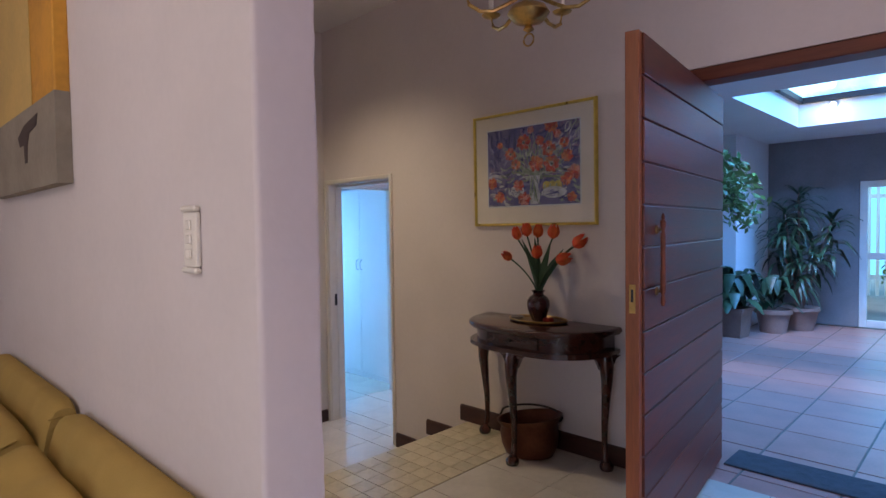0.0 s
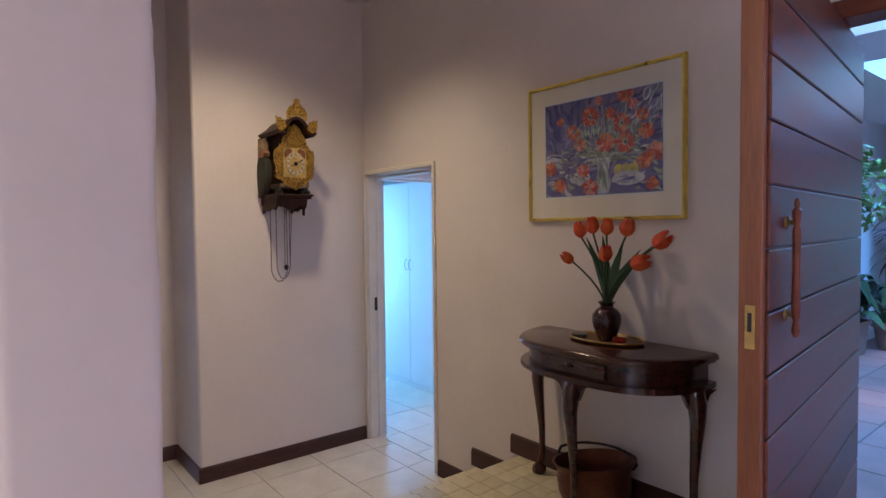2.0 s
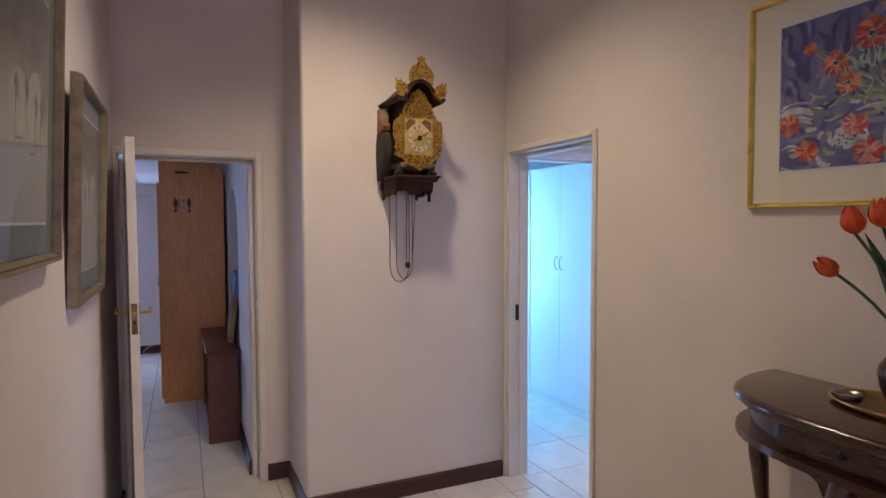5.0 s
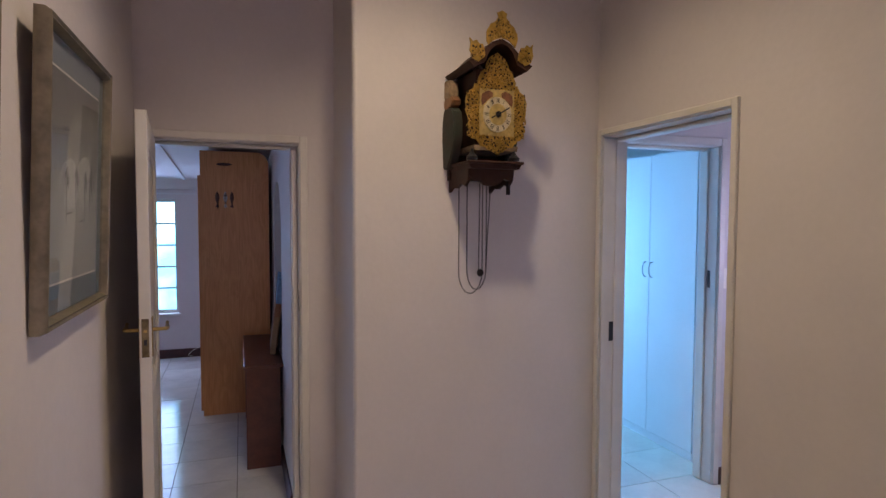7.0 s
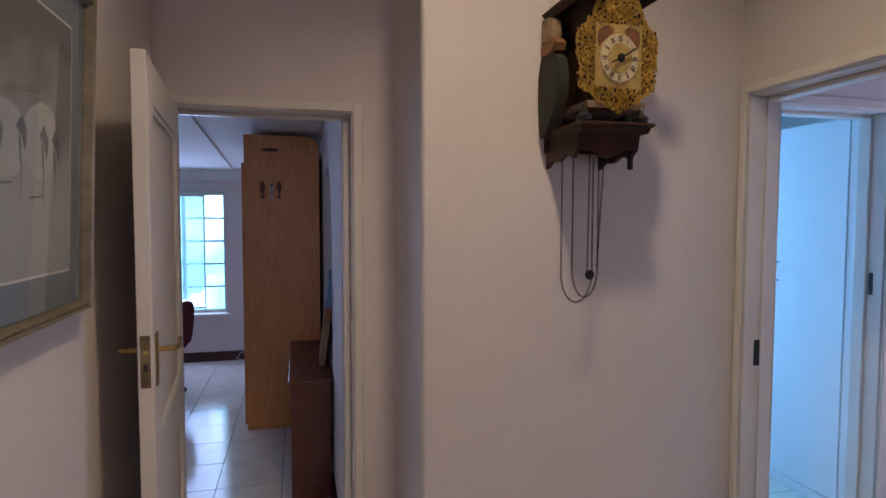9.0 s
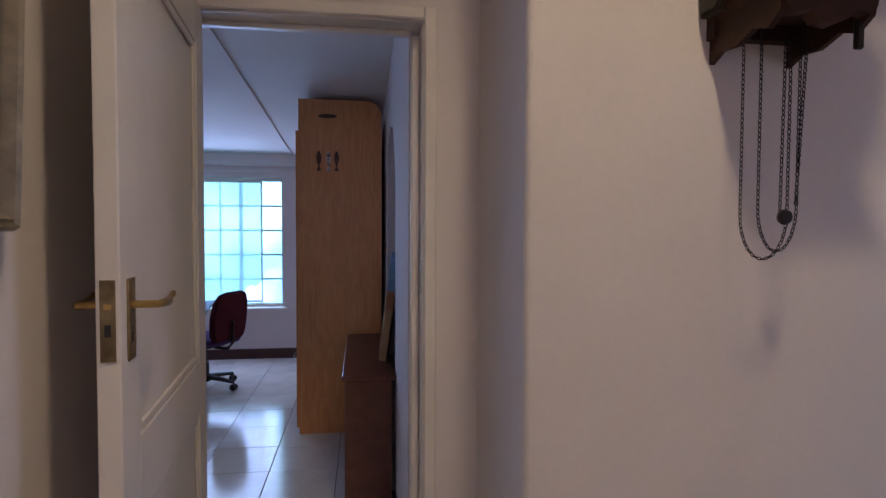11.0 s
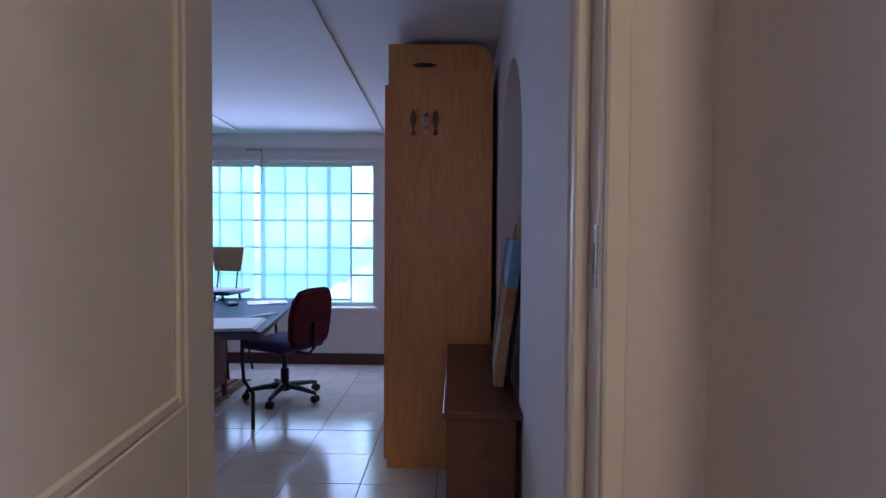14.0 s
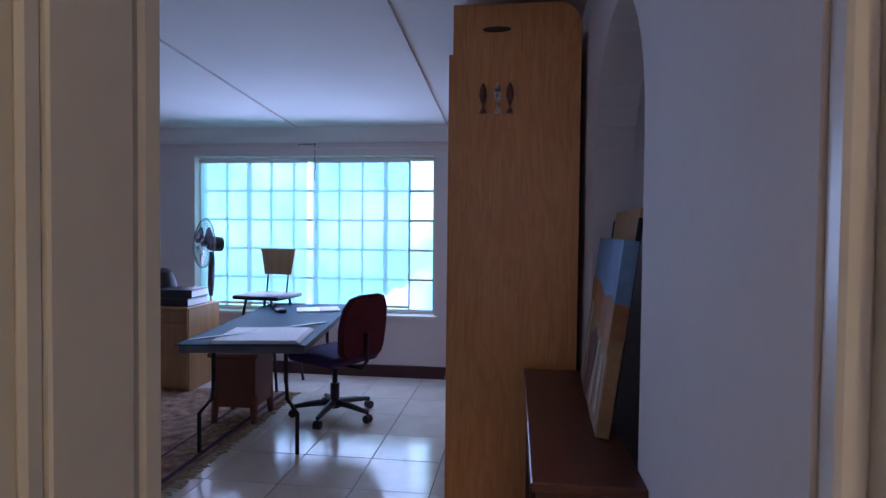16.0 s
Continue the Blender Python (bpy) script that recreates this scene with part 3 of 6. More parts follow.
# ---- entrance hall ----
def entrance_door():
    """Pivot door of twelve planks, standing open at right angles to its frame."""
    a, b = Vector((-0.559, 2.324)), Vector((-0.745, 3.70))
    w = (b - a).length
    d = thing("front_door", "heavy varnished timber pivot door of horizontal planks, standing open", "door", pose(a.x, a.y, 0.0, 0, 0, math.degrees(math.atan2(b.y - a.y, b.x - a.x))))
    # local: x along the leaf from the lock edge, y to the left (hidden face), z up
    part("core", B(0.032, w, 0.004, 0.046, 0.012, 1.978), MERANTI, d)
    part("lock_stile", B(0, 0.031, 0.0, 0.05, 0.012, 1.98, bevel=0.002), MERANTI_EDGE, d, "bare orange-brown edge of the leaf")
    n, h = 13, 1.966 / 13
    for i in range(n):
        for y0, y1 in ((-0.008, 0.0035), (0.0465, 0.058)):
            part("plank", B(0.0315, w, y0, y1, 0.014 + i * h + 0.003, 0.014 + (i + 1) * h - 0.003, bevel=0.003), MERANTI, d)
    part("lock_plate", B(-0.003, -0.0002, 0.013, 0.035, 0.99, 1.092), BRASS, d, "pale brass lock plate")
    part("keyhole", B(-0.004, -0.0031, 0.02, 0.029, 1.03, 1.075), BLACK, d)
    for side in (-1, 1):
        yo = -0.034 if side < 0 else 0.084
        yf = -0.008 if side < 0 else 0.058
        xh = 0.17
        hd = part("pull_handle", L([(0.005, 1.00), (0.010, 1.015), (0.006, 1.04), (0.010, 1.05), (0.011, 1.07), (0.009, 1.17), (0.010, 1.265), (0.006, 1.28), (0.010, 1.295), (0.011, 1.315), (0.005, 1.322), (0.007, 1.332), (0.003, 1.345)], seg=14, m=pose(xh, yo, 0)), MERANTI, d, "turned wooden pull with brass mounts")
        for z in (1.055, 1.285):
            tube_bm = T([(xh, yf, z), (xh, yo, z)], 0.006)
            lathe(tube_bm, [(0.004, 0), (0.018, 0.002), (0.016, 0.008), (0.006, 0.012)], seg=14, m=Matrix.Translation((xh, yf, z)) @ pose(0, 0, 0, 90 if side < 0 else -90, 0, 0))
            part("handle_mount", tube_bm, OLDBRASS, hd)


entrance_door()


def frame_bars(th, w, h, fw, depth, material, label=""):
    """Four mitred mouldings round w x h in the local x-z plane, front towards -y."""
    prof = [(0, 0), (0, -depth * 0.6), (fw * 0.25, -depth), (fw * 0.5, -depth * 0.85), (fw * 0.7, -depth * 0.95), (fw, -depth * 0.35), (fw, 0)]
    for k in range(4):
        bm = bmesh.new()
        horizontal = k % 2 == 0
        ln = (w if horizontal else h) / 2
        rows = []
        for s in (-1, 1):
            rows.append([bm.verts.new((s * (ln - u), v, -(h if horizontal else w) / 2 + u)) for u, v in prof])
        for i in range(len(prof)):
            j = (i + 1) % len(prof)
            bm.faces.new((rows[0][i], rows[0][j], rows[1][j], rows[1][i]))
        for r in rows:
            bm.faces.new(r)
        bmesh.ops.transform(bm, matrix=pose(0, 0, 0, 0, 90 * k, 0), verts=bm.verts)
        part("frame_moulding", bm, material, th, label)


def tulip_print():
    """Framed watercolour: dark blue ground, red and orange blooms, a pale jug and a fruit bowl."""
    x0, x1, z0, z1 = -2.118, -1.236, 1.306, 2.004
    p = thing("framed_picture", "watercolour print of red tulips in a slim gilt frame, cream mount", "picture", pose((x0 + x1) / 2, PWY, (z0 + z1) / 2, 0.6, 0, 0))
    w, h = x1 - x0, z1 - z0
    frame_bars(p, w, h, 0.019, 0.026, GOLDFRAME)
    part("backing", B(-w / 2 + 0.01, w / 2 - 0.01, -0.008, -0.001, -h / 2 + 0.01, h / 2 - 0.01), BLACK, p)
    part("mount", B(-w / 2 + 0.015, w / 2 - 0.015, -0.0125, -0.0085, -h / 2 + 0.015, h / 2 - 0.015), MATTBOARD, p)
    ax0, ax1, az0, az1 = -0.325, 0.335, -0.225, 0.245
    part("white_margin", B(ax0 - 0.008, ax1 + 0.008, -0.0135, -0.0128, az0 - 0.008, az1 + 0.008), PAPER, p)
    sheet = part("print", B(ax0, ax1, -0.0145, -0.0137, az0, az1), mat("blue_wash", (0.075, 0.075, 0.23), 0.7, scale=7, vary=0.5, bump=0.0, fine=26, vary_hue=(0.21, 0.18, 0.32)), p)
    rng = random.Random(7)
    cols = {"red": (0.42, 0.055, 0.035), "orange": (0.52, 0.17, 0.07), "pink": (0.50, 0.22, 0.19), "deep": (0.22, 0.03, 0.035), "green": (0.15, 0.19, 0.13), "sage": (0.27, 0.31, 0.25), "white": (0.42, 0.42, 0.45), "yellow": (0.46, 0.36, 0.10), "blue": (0.045, 0.045, 0.16), "pale": (0.17, 0.165, 0.30), "mauve": (0.20, 0.13, 0.22), "ink": (0.03, 0.03, 0.06)}
    bms = {k: bmesh.new() for k in cols}
    level = [0]
    def lay(col, pts):
        level[0] += 1
        y = -0.0148 - level[0] * 1.6e-6
        bms[col].faces.new([bms[col].verts.new((min(max(u, ax0), ax1), y, min(max(v, az0), az1))) for u, v in pts])
    def blob(col, u, v, ru, rv, ang=0.0, n=12, wob=0.22):
        pts = []
        for i in range(n):
            a = 2 * math.pi * i / n
            r = 1 + rng.uniform(-wob, wob)
            du, dv = ru * r * math.cos(a), rv * r * math.sin(a)
            pts.append((u + du * math.cos(ang) - dv * math.sin(ang), v + du * math.sin(ang) + dv * math.cos(ang)))
        lay(col, pts)
    def stroke(col, u0, v0, u1, v1, w, bend=0.0):
        """A tapering brush stroke."""
        n = 6
        dx, dy = u1 - u0, v1 - v0
        ln = math.hypot(dx, dy) + 1e-6
        a, b = [], []
        for i in range(n + 1):
            t = i / n
            k = bend * math.sin(math.pi * t)
            cu, cv = u0 + dx * t - dy * k, v0 + dy * t + dx * k
            ww = w * (0.35 + 0.65 * math.sin(math.pi * (0.15 + 0.8 * t))) * rng.uniform(0.8, 1.2)
            a.append((cu - dy / ln * ww, cv + dx / ln * ww))
            b.append((cu + dy / ln * ww, cv - dx / ln * ww))
        lay(col, a + b[::-1])
    def at(u, v):
        return ax0 + u * (ax1 - ax0), az1 - v * (az1 - az0)
    # folded blue cloth behind, paler cloth below
    for _ in range(150):
        u, v = rng.random(), rng.random() * 0.8
        a = 2.2 - 2.4 * u + rng.uniform(-0.4, 0.4)
        ln = rng.uniform(0.03, 0.12)
        x, z = at(u, v)
        stroke(rng.choice(["blue", "blue", "pale", "mauve", "blue"]), x, z, x + ln * math.cos(a), z + ln * math.sin(a), rng.uniform(0.004, 0.013), rng.uniform(-0.25, 0.25))
    for _ in range(110):
        u, v = rng.random(), rng.uniform(0.55, 1.0)
        x, z = at(u, v)
        stroke(rng.choice(["pale", "white", "pale", "blue", "mauve", "sage"]), x, z, x + rng.uniform(0.02, 0.08), z + rng.uniform(-0.03, 0.03), rng.uniform(0.003, 0.010), rng.uniform(-0.3, 0.3))
    for _ in range(60):
        u, v = at(rng.uniform(0.68, 1), rng.uniform(0, 0.5))
        a = rng.uniform(0.6, 1.5)
        stroke(rng.choice(["pale", "white", "sage", "mauve"]), u, v, u + 0.06 * math.cos(a), v + 0.06 * math.sin(a), rng.uniform(0.002, 0.006), rng.uniform(-0.3, 0.3))
    flowers = ((0.15, 0.20, .020, "red", 0), (0.42, 0.20, .044, "red", 1), (0.27, 0.33, .036, "red", 1), (0.60, 0.20, .027, "red", 0), (0.69, 0.31, .042, "red", 1), (0.56, 0.48, .044, "orange", 0), (0.72, 0.50, .046, "red", 1), (0.33, 0.47, .030, "orange", 1), (0.85, 0.26, .028, "red", 1), (0.72, 0.03, .040, "orange", 0), (0.50, 0.05, .022, "pink", 0), (0.88, 0.42, .034, "orange", 0), (0.95, 0.62, .04, "pink", 0), (0.05, 0.69, .034, "red", 0), (0.36, 0.74, .034, "pink", 0), (0.14, 0.88, .033, "orange", 0), (0.42, 0.92, .040, "pink", 0), (0.87, 0.70, .034, "red", 0), (0.92, 0.92, .028, "red", 0), (0.78, 0.14, .024, "pink", 0))
    jx, jv = at(0.53, 0.62)
    # stems and leaves from the jug outwards
    for u, v, r, c, hh in flowers[:13]:
        x, z = at(u, v)
        for _ in range(3):
            stroke(rng.choice(["sage", "green", "sage"]), jx + rng.uniform(-0.02, 0.02), jv, x + rng.uniform(-0.01, 0.01), z, rng.uniform(0.002, 0.004), rng.uniform(-0.12, 0.12))
    for _ in range(120):
        a = rng.uniform(-0.1, math.pi + 0.1)
        r = rng.uniform(0.02, 0.17)
        x, z = jx + r * math.cos(a) * 1.25, jv + r * math.sin(a)
        b = a + rng.uniform(-0.6, 0.6)
        ln = rng.uniform(0.03, 0.07)
        stroke(rng.choice(["green", "sage", "sage", "white", "green", "ink", "mauve"]), x, z, x + ln * math.cos(b), z + ln * math.sin(b), rng.uniform(0.002, 0.008), rng.uniform(-0.3, 0.3))
    # jug, fruit bowl, patterned cup
    u, v = at(0.53, 0.81)
    lay("white", [(u - 0.030, v + 0.085), (u + 0.045, v + 0.085), (u + 0.034, v + 0.02), (u + 0.045, v - 0.05), (u + 0.030, v - 0.085), (u - 0.025, v - 0.085), (u - 0.038, v - 0.04), (u - 0.028, v + 0.02)])
    for k in range(16):
        stroke(rng.choice(["sage", "green", "sage", "pale", "white"]), u + rng.uniform(-0.02, 0.02), v + 0.08, u + rng.uniform(-0.03, 0.035), v - rng.uniform(0.0, 0.08), rng.uniform(0.002, 0.007), rng.uniform(-0.15, 0.15))
    u, v = at(0.74, 0.85)
    for q in (-0.05, -0.012, 0.03):
        blob("yellow", u + q, v + 0.036, 0.027, 0.03, wob=0.06)
        stroke("sage", u + q - 0.012, v + 0.05, u + q - 0.014, v + 0.02, 0.006)
    blob("white", u, v, 0.085, 0.034, 0, wob=0.05)
    for k in range(22):
        stroke(rng.choice(["pale", "pale", "white", "blue"]), u + rng.uniform(-0.07, 0.05), v + rng.uniform(-0.022, 0.02), u + rng.uniform(-0.05, 0.07), v + rng.uniform(-0.022, 0.02), 0.003)
    u, v = at(0.33, 0.82)
    blob("white", u, v, 0.06, 0.034, 0, wob=0.08)
    for _ in range(40):
        blob(rng.choice(["ink", "blue", "pale"]), u + rng.uniform(-0.05, 0.05), v + rng.uniform(-0.03, 0.02), rng.uniform(0.002, 0.007), 0.003, rng.uniform(0, 3), n=7)
    u, v = at(0.08, 0.58)
    for k in range(12):
        stroke(rng.choice(["white", "pale"]), u - 0.05, v - 0.006 * k, u + 0.06, v - 0.006 * k + rng.uniform(-0.01, 0.01), 0.004, 0.15)
    def bloom(u, v, r, col, heart):
        u, v = at(u, v)
        turn0 = rng.uniform(0, 6)
        for i in range(9):
            a = turn0 + i * 0.7 + rng.uniform(-0.25, 0.25)
            blob(rng.choice([col, col, "red", "orange" if col != "pink" else "pink"]), u + r * 0.5 * math.cos(a), v + r * 0.42 * math.sin(a), r * 0.58, r * 0.34, a, n=10, wob=0.16)
        for i in range(16):
            a = rng.uniform(0, 6.28)
            q = rng.uniform(0.15, 0.5) * r
            stroke(rng.choice(["deep", "pink", "orange", "red", "deep"]), u + q * math.cos(a), v + q * math.sin(a), u + 0.95 * r * math.cos(a + 0.1), v + 0.85 * r * math.sin(a + 0.1), r * rng.uniform(0.03, 0.09), rng.uniform(-0.2, 0.2))
        if heart:
            blob("white", u, v, r * 0.27, r * 0.25)
            blob("green", u, v, r * 0.22, r * 0.2)
            blob("ink", u, v, r * 0.13, r * 0.13)
    for u, v, r, c, hh in flowers:
        bloom(u, v, r * 1.12, c, hh)
    for _ in range(40):
        x, z = jx + rng.uniform(-0.2, 0.22), jv + rng.uniform(-0.02, 0.17)
        b = rng.uniform(0.3, 2.8)
        stroke(rng.choice(["sage", "white", "sage", "green"]), x, z, x + 0.04 * math.cos(b), z + 0.04 * math.sin(b), rng.uniform(0.001, 0.0028), rng.uniform(-0.3, 0.3))
    for k, bm in bms.items():
        tagged(part("paint", bm, mat("paint_" + k, [min(0.9, 1.4 * v) for v in cols[k]], 0.7, scale=30, vary=0.35, bump=0.0, fine=90), sheet), kind="stuff")
    part("glazing", B(-w / 2 + 0.016, w / 2 - 0.016, -0.0185, -0.0175, -h / 2 + 0.016, h / 2 - 0.016), PICGLASS, p).visible_shadow = False


tulip_print()


def console_table():
    """Half-round mahogany table on cabriole legs, drawer in the frieze."""
    t = thing("console_table", "half-round dark mahogany console table with cabriole legs", "table", pose(-1.55, PWY - 0.02, 0) @ Matrix.Diagonal((1, 1, 1.014, 1)))
    W, D = 0.462, 0.405
    def half(w, d, n=36, wob=0.0):
        pts = []
        for i in range(n + 1):
            a = math.pi + math.pi * i / n
            c, s = math.cos(a), math.sin(a)
            e = 0.72
            k = 1 + wob * (1 if i % 2 else 0)
            pts.append((w * k * math.copysign(abs(c) ** e, c), d * k * math.copysign(abs(s) ** 0.85, s)))
        return pts
    bm = bmesh.new()
    layers = [[bm.verts.new((x, y, z)) for x, y in half(W - o, D - o)] for o, z in ((0.014, 0.712), (0.012, 0.720), (0.002, 0.724), (0.0, 0.733), (0.003, 0.741), (0.010, 0.747), (0.018, 0.75))]
    for a, b in zip(layers, layers[1:]):
        for q in range(len(a)):
            w = (q + 1) % len(a)
            bm.faces.new((a[q], a[w], b[w], b[q]))
    bm.faces.new(layers[0])
    bm.faces.new(layers[-1])
    part("tabletop", bm, MAHOGANY, t, "polished half-round top with a moulded edge")
    part("frieze", S(half(W - 0.045, D - 0.045), "z", 0.635, 0.712), MAHOGANY, t)
    bm = bmesh.new()
    slab(bm, half(W - 0.012, D - 0.012, 60, 0.012), "z", 0.613, 0.635)
    slab(bm, half(W - 0.03, D - 0.03), "z", 0.603, 0.613)
    part("moulding", bm, MAHOGANY, t, "gadrooned moulding under the frieze")
    part("drawer_front", B(-0.17, 0.17, -0.366, -0.345, 0.642, 0.705, bevel=0.003), MAHOGANY, t)
    part("drawer_pull", L([(0.004, 0), (0.009, 0.004), (0.008, 0.012), (0.003, 0.016)], seg=12, m=pose(0, -0.366, 0.674, 90)), IRON, t)
    def leg(x, y, dx, dy):
        bm = bmesh.new()
        pts, rr = [], []
        for z, o, r in ((0.604, 0.0, 0.036), (0.55, 0.012, 0.038), (0.48, 0.016, 0.031), (0.36, 0.004, 0.023), (0.24, -0.008, 0.018), (0.13, -0.01, 0.015), (0.07, -0.004, 0.016), (0.045, 0.006, 0.024)):
            pts.append((x + dx * o, y + dy * o, z))
            rr.append(r)
        tube(bm, pts, rr, seg=12)
        lathe(bm, [(0.02, 0), (0.034, 0.006), (0.038, 0.02), (0.034, 0.036), (0.02, 0.05)], seg=14, m=Matrix.Translation((x + dx * 0.01, y + dy * 0.01, 0)))
        part("leg", bm, MAHOGANY, t)
        for s in (-1, 1):
            part("knee_bracket", S([(s * 0.03, 0.603), (s * 0.09, 0.603), (s * 0.06, 0.585), (s * 0.034, 0.53)], "y", -0.012, 0.012), MAHOGANY, t, m=pose(x, y, 0, 0, 0, math.degrees(math.atan2(dx, -dy))))
    leg(-0.42, -0.08, -0.8, -0.4)
    leg(0.405, -0.08, 0.8, -0.4)
    leg(0.0, -0.352, 0.0, -1.0)
    return t


console_table()
TOP = 0.7605
tray = thing("tray", "oval pale gold tray with a raised rim", "tray", pose(-1.54, 3.115, TOP))
part("dish", L([(0.05, 0.0), (0.15, 0.001), (0.158, 0.008), (0.165, 0.014), (0.161, 0.016), (0.15, 0.006), (0.02, 0.004)], seg=36, sx=1.1, sy=0.72), OLDBRASS, tray)
bm = T(arc((0, 0), 0.163, 0, 351, 39, "xy", 0.015), 0.004, closed=True)
bmesh.ops.transform(bm, matrix=Matrix.Diagonal((1.1, 0.72, 1, 1)), verts=bm.verts)
part("rim", bm, BRASS, tray)
single("small_dish", L([(0.02, 0), (0.034, 0.004), (0.038, 0.014), (0.034, 0.016), (0.028, 0.009), (0.003, 0.008)], seg=20), STEEL, "small silver dish beside the vase", "dish", pose(-1.675, 3.10, TOP + 0.006))
single("small_dish", L([(0.02, 0), (0.03, 0.004), (0.033, 0.02), (0.028, 0.022), (0.022, 0.008), (0.003, 0.008)], seg=20), mat("red_glass", (0.25, 0.02, 0.02), 0.15), "small red glass dish on the tray", "dish", pose(-1.46, 3.10, TOP + 0.006))
vase = single("vase", L([(0.036, 0), (0.04, 0.004), (0.046, 0.02), (0.062, 0.06), (0.069, 0.095), (0.066, 0.122), (0.05, 0.145), (0.034, 0.155), (0.03, 0.165), (0.04, 0.178), (0.043, 0.182), (0.036, 0.182), (0.026, 0.166), (0.02, 0.15)], seg=28), VASE, "dark glazed round-bellied vase with a flared lip", "vase", pose(-1.54, 3.12, TOP + 0.0055) @ Matrix.Scale(0.95, 4))


def petal(inner):
    bm = bmesh.new()
    grid = []
    for v, rad, half in ((0, 0.008, 0.006), (0.015, 0.024, 0.017), (0.035, 0.03, 0.021), (0.055, 0.026, 0.017), (0.075, 0.019, 0.008), (0.083, 0.015, 0.0015)):
        grid.append([bm.verts.new((r * inner, o, v)) for r, o in ((rad, -half), (rad * 1.12, 0), (rad, half))])
    for g0, g1 in zip(grid, grid[1:]):
        for q in range(2):
            bm.faces.new((g0[q], g0[q + 1], g1[q + 1], g1[q]))
    return mesh("petal", bm, TULIP)


PETALS = [petal(1.04), petal(0.92)]


def tulips():
    bq = thing("tulips", "bunch of eight artificial red tulips in the dark vase", "flowers", pose(-1.54, 3.12, TOP + 0.108))
    # head centre (x, y, z) and lean of each bloom
    heads = ((-0.198, -0.02, 0.262, -52), (-0.145, 0.0, 0.388, -10), (-0.062, -0.02, 0.408, -5), (-0.012, 0.02, 0.40, 6), (0.09, 0.02, 0.395, 10), (0.028, -0.05, 0.285, 5), (0.262, -0.01, 0.342, 48), (0.182, -0.05, 0.252, 72))
    for x, y, z, lean in heads:
        lx = math.sin(radians(lean))
        spread = 5 if lean > 40 else 2
        grow = random.uniform(0.86, 1.0) if abs(lean) < 40 else (1.08 if lean > 0 else 0.82)
        base = Vector((x - lx * 0.03, y, z - 0.03 * math.cos(radians(lean))))
        bz = [(0.2 * x * (1 - t) * 0 + base.x * t * t + 0.1 * x * t * (1 - t), base.y * t, base.z * (0.12 + 0.88 * t)) for t in [i / 6 for i in range(7)]]
        stem = part("stem", T(bz, [0.0045] * 7, seg=7), STEM, bq)
        bl = part("bloom", L([(0.004, 0.0), (0.012, 0.004), (0.014, 0.02), (0.005, 0.03)], seg=8), TULIP, bq, m=Matrix.Translation(base) @ pose(0, 0, 0, 0, lean, random.uniform(0, 60)) @ Matrix.Diagonal((0.9 * grow, 0.9 * grow, grow, 1)))
        for k in range(6):
            ob = new("petal", PETALS[k % 2])
            ob.parent = bl
            ob.matrix_basis = pose(0, 0, 0, 0, 0, 60 * k + random.uniform(-7, 7)) @ pose(0, 0, 0, 0, spread + random.uniform(-4, 4), 0)
    for x, z, wdt in ((-0.125, 0.36, 0.026), (-0.035, 0.37, 0.028), (0.075, 0.34, 0.028), (0.16, 0.31, 0.030), (0.035, 0.26, 0.020), (0.22, 0.33, 0.022)):
        bm = bmesh.new()
        rows = []
        for i in range(9):
            t = i / 8
            w = wdt * math.sin(math.pi * (0.12 + 0.88 * t) ** 0.9) * 0.9 + 0.001
            cx, cz = x * t ** 1.5, 0.05 + (z - 0.05) * t
            rows.append([bm.verts.new((cx - w, 0.012 * t + 0.006, cz)), bm.verts.new((cx, 0.02 * t - 0.004, cz)), bm.verts.new((cx + w, 0.012 * t + 0.006, cz))])
        for a, b in zip(rows, rows[1:]):
            for q in range(2):
                bm.faces.new((a[q], a[q + 1], b[q + 1], b[q]))
        part("leaf", bm, STEM, bq)


tulips()
pot = thing("copper_pot", "old copper cauldron with a worn patchy surface under the table", "pot", pose(-1.575, 3.07, 0, 0, 0, 12) @ Matrix.Diagonal((1.2, 1.0, 1.02, 1)))
bm = L([(0.09, 0), (0.115, 0.01), (0.135, 0.06), (0.142, 0.12), (0.138, 0.17), (0.155, 0.205), (0.16, 0.215), (0.152, 0.215), (0.132, 0.172), (0.13, 0.06), (0.08, 0.015)], seg=32)
for v in bm.verts:
    v.co.z += 0.03 * max(0, v.co.z - 0.12) / 0.1 * (v.co.x / 0.15)
part("bowl", bm, COPPER, pot)
part("handle", T([(-0.15, 0, 0.2)] + [(0.158 * math.cos(radians(a)), 0.15 * math.sin(radians(a)), 0.215 + 0.02 * math.sin(radians(a))) for a in range(165, 10, -15)] + [(0.152, 0, 0.215)], 0.006), IRON, pot, "dark iron swing handle")


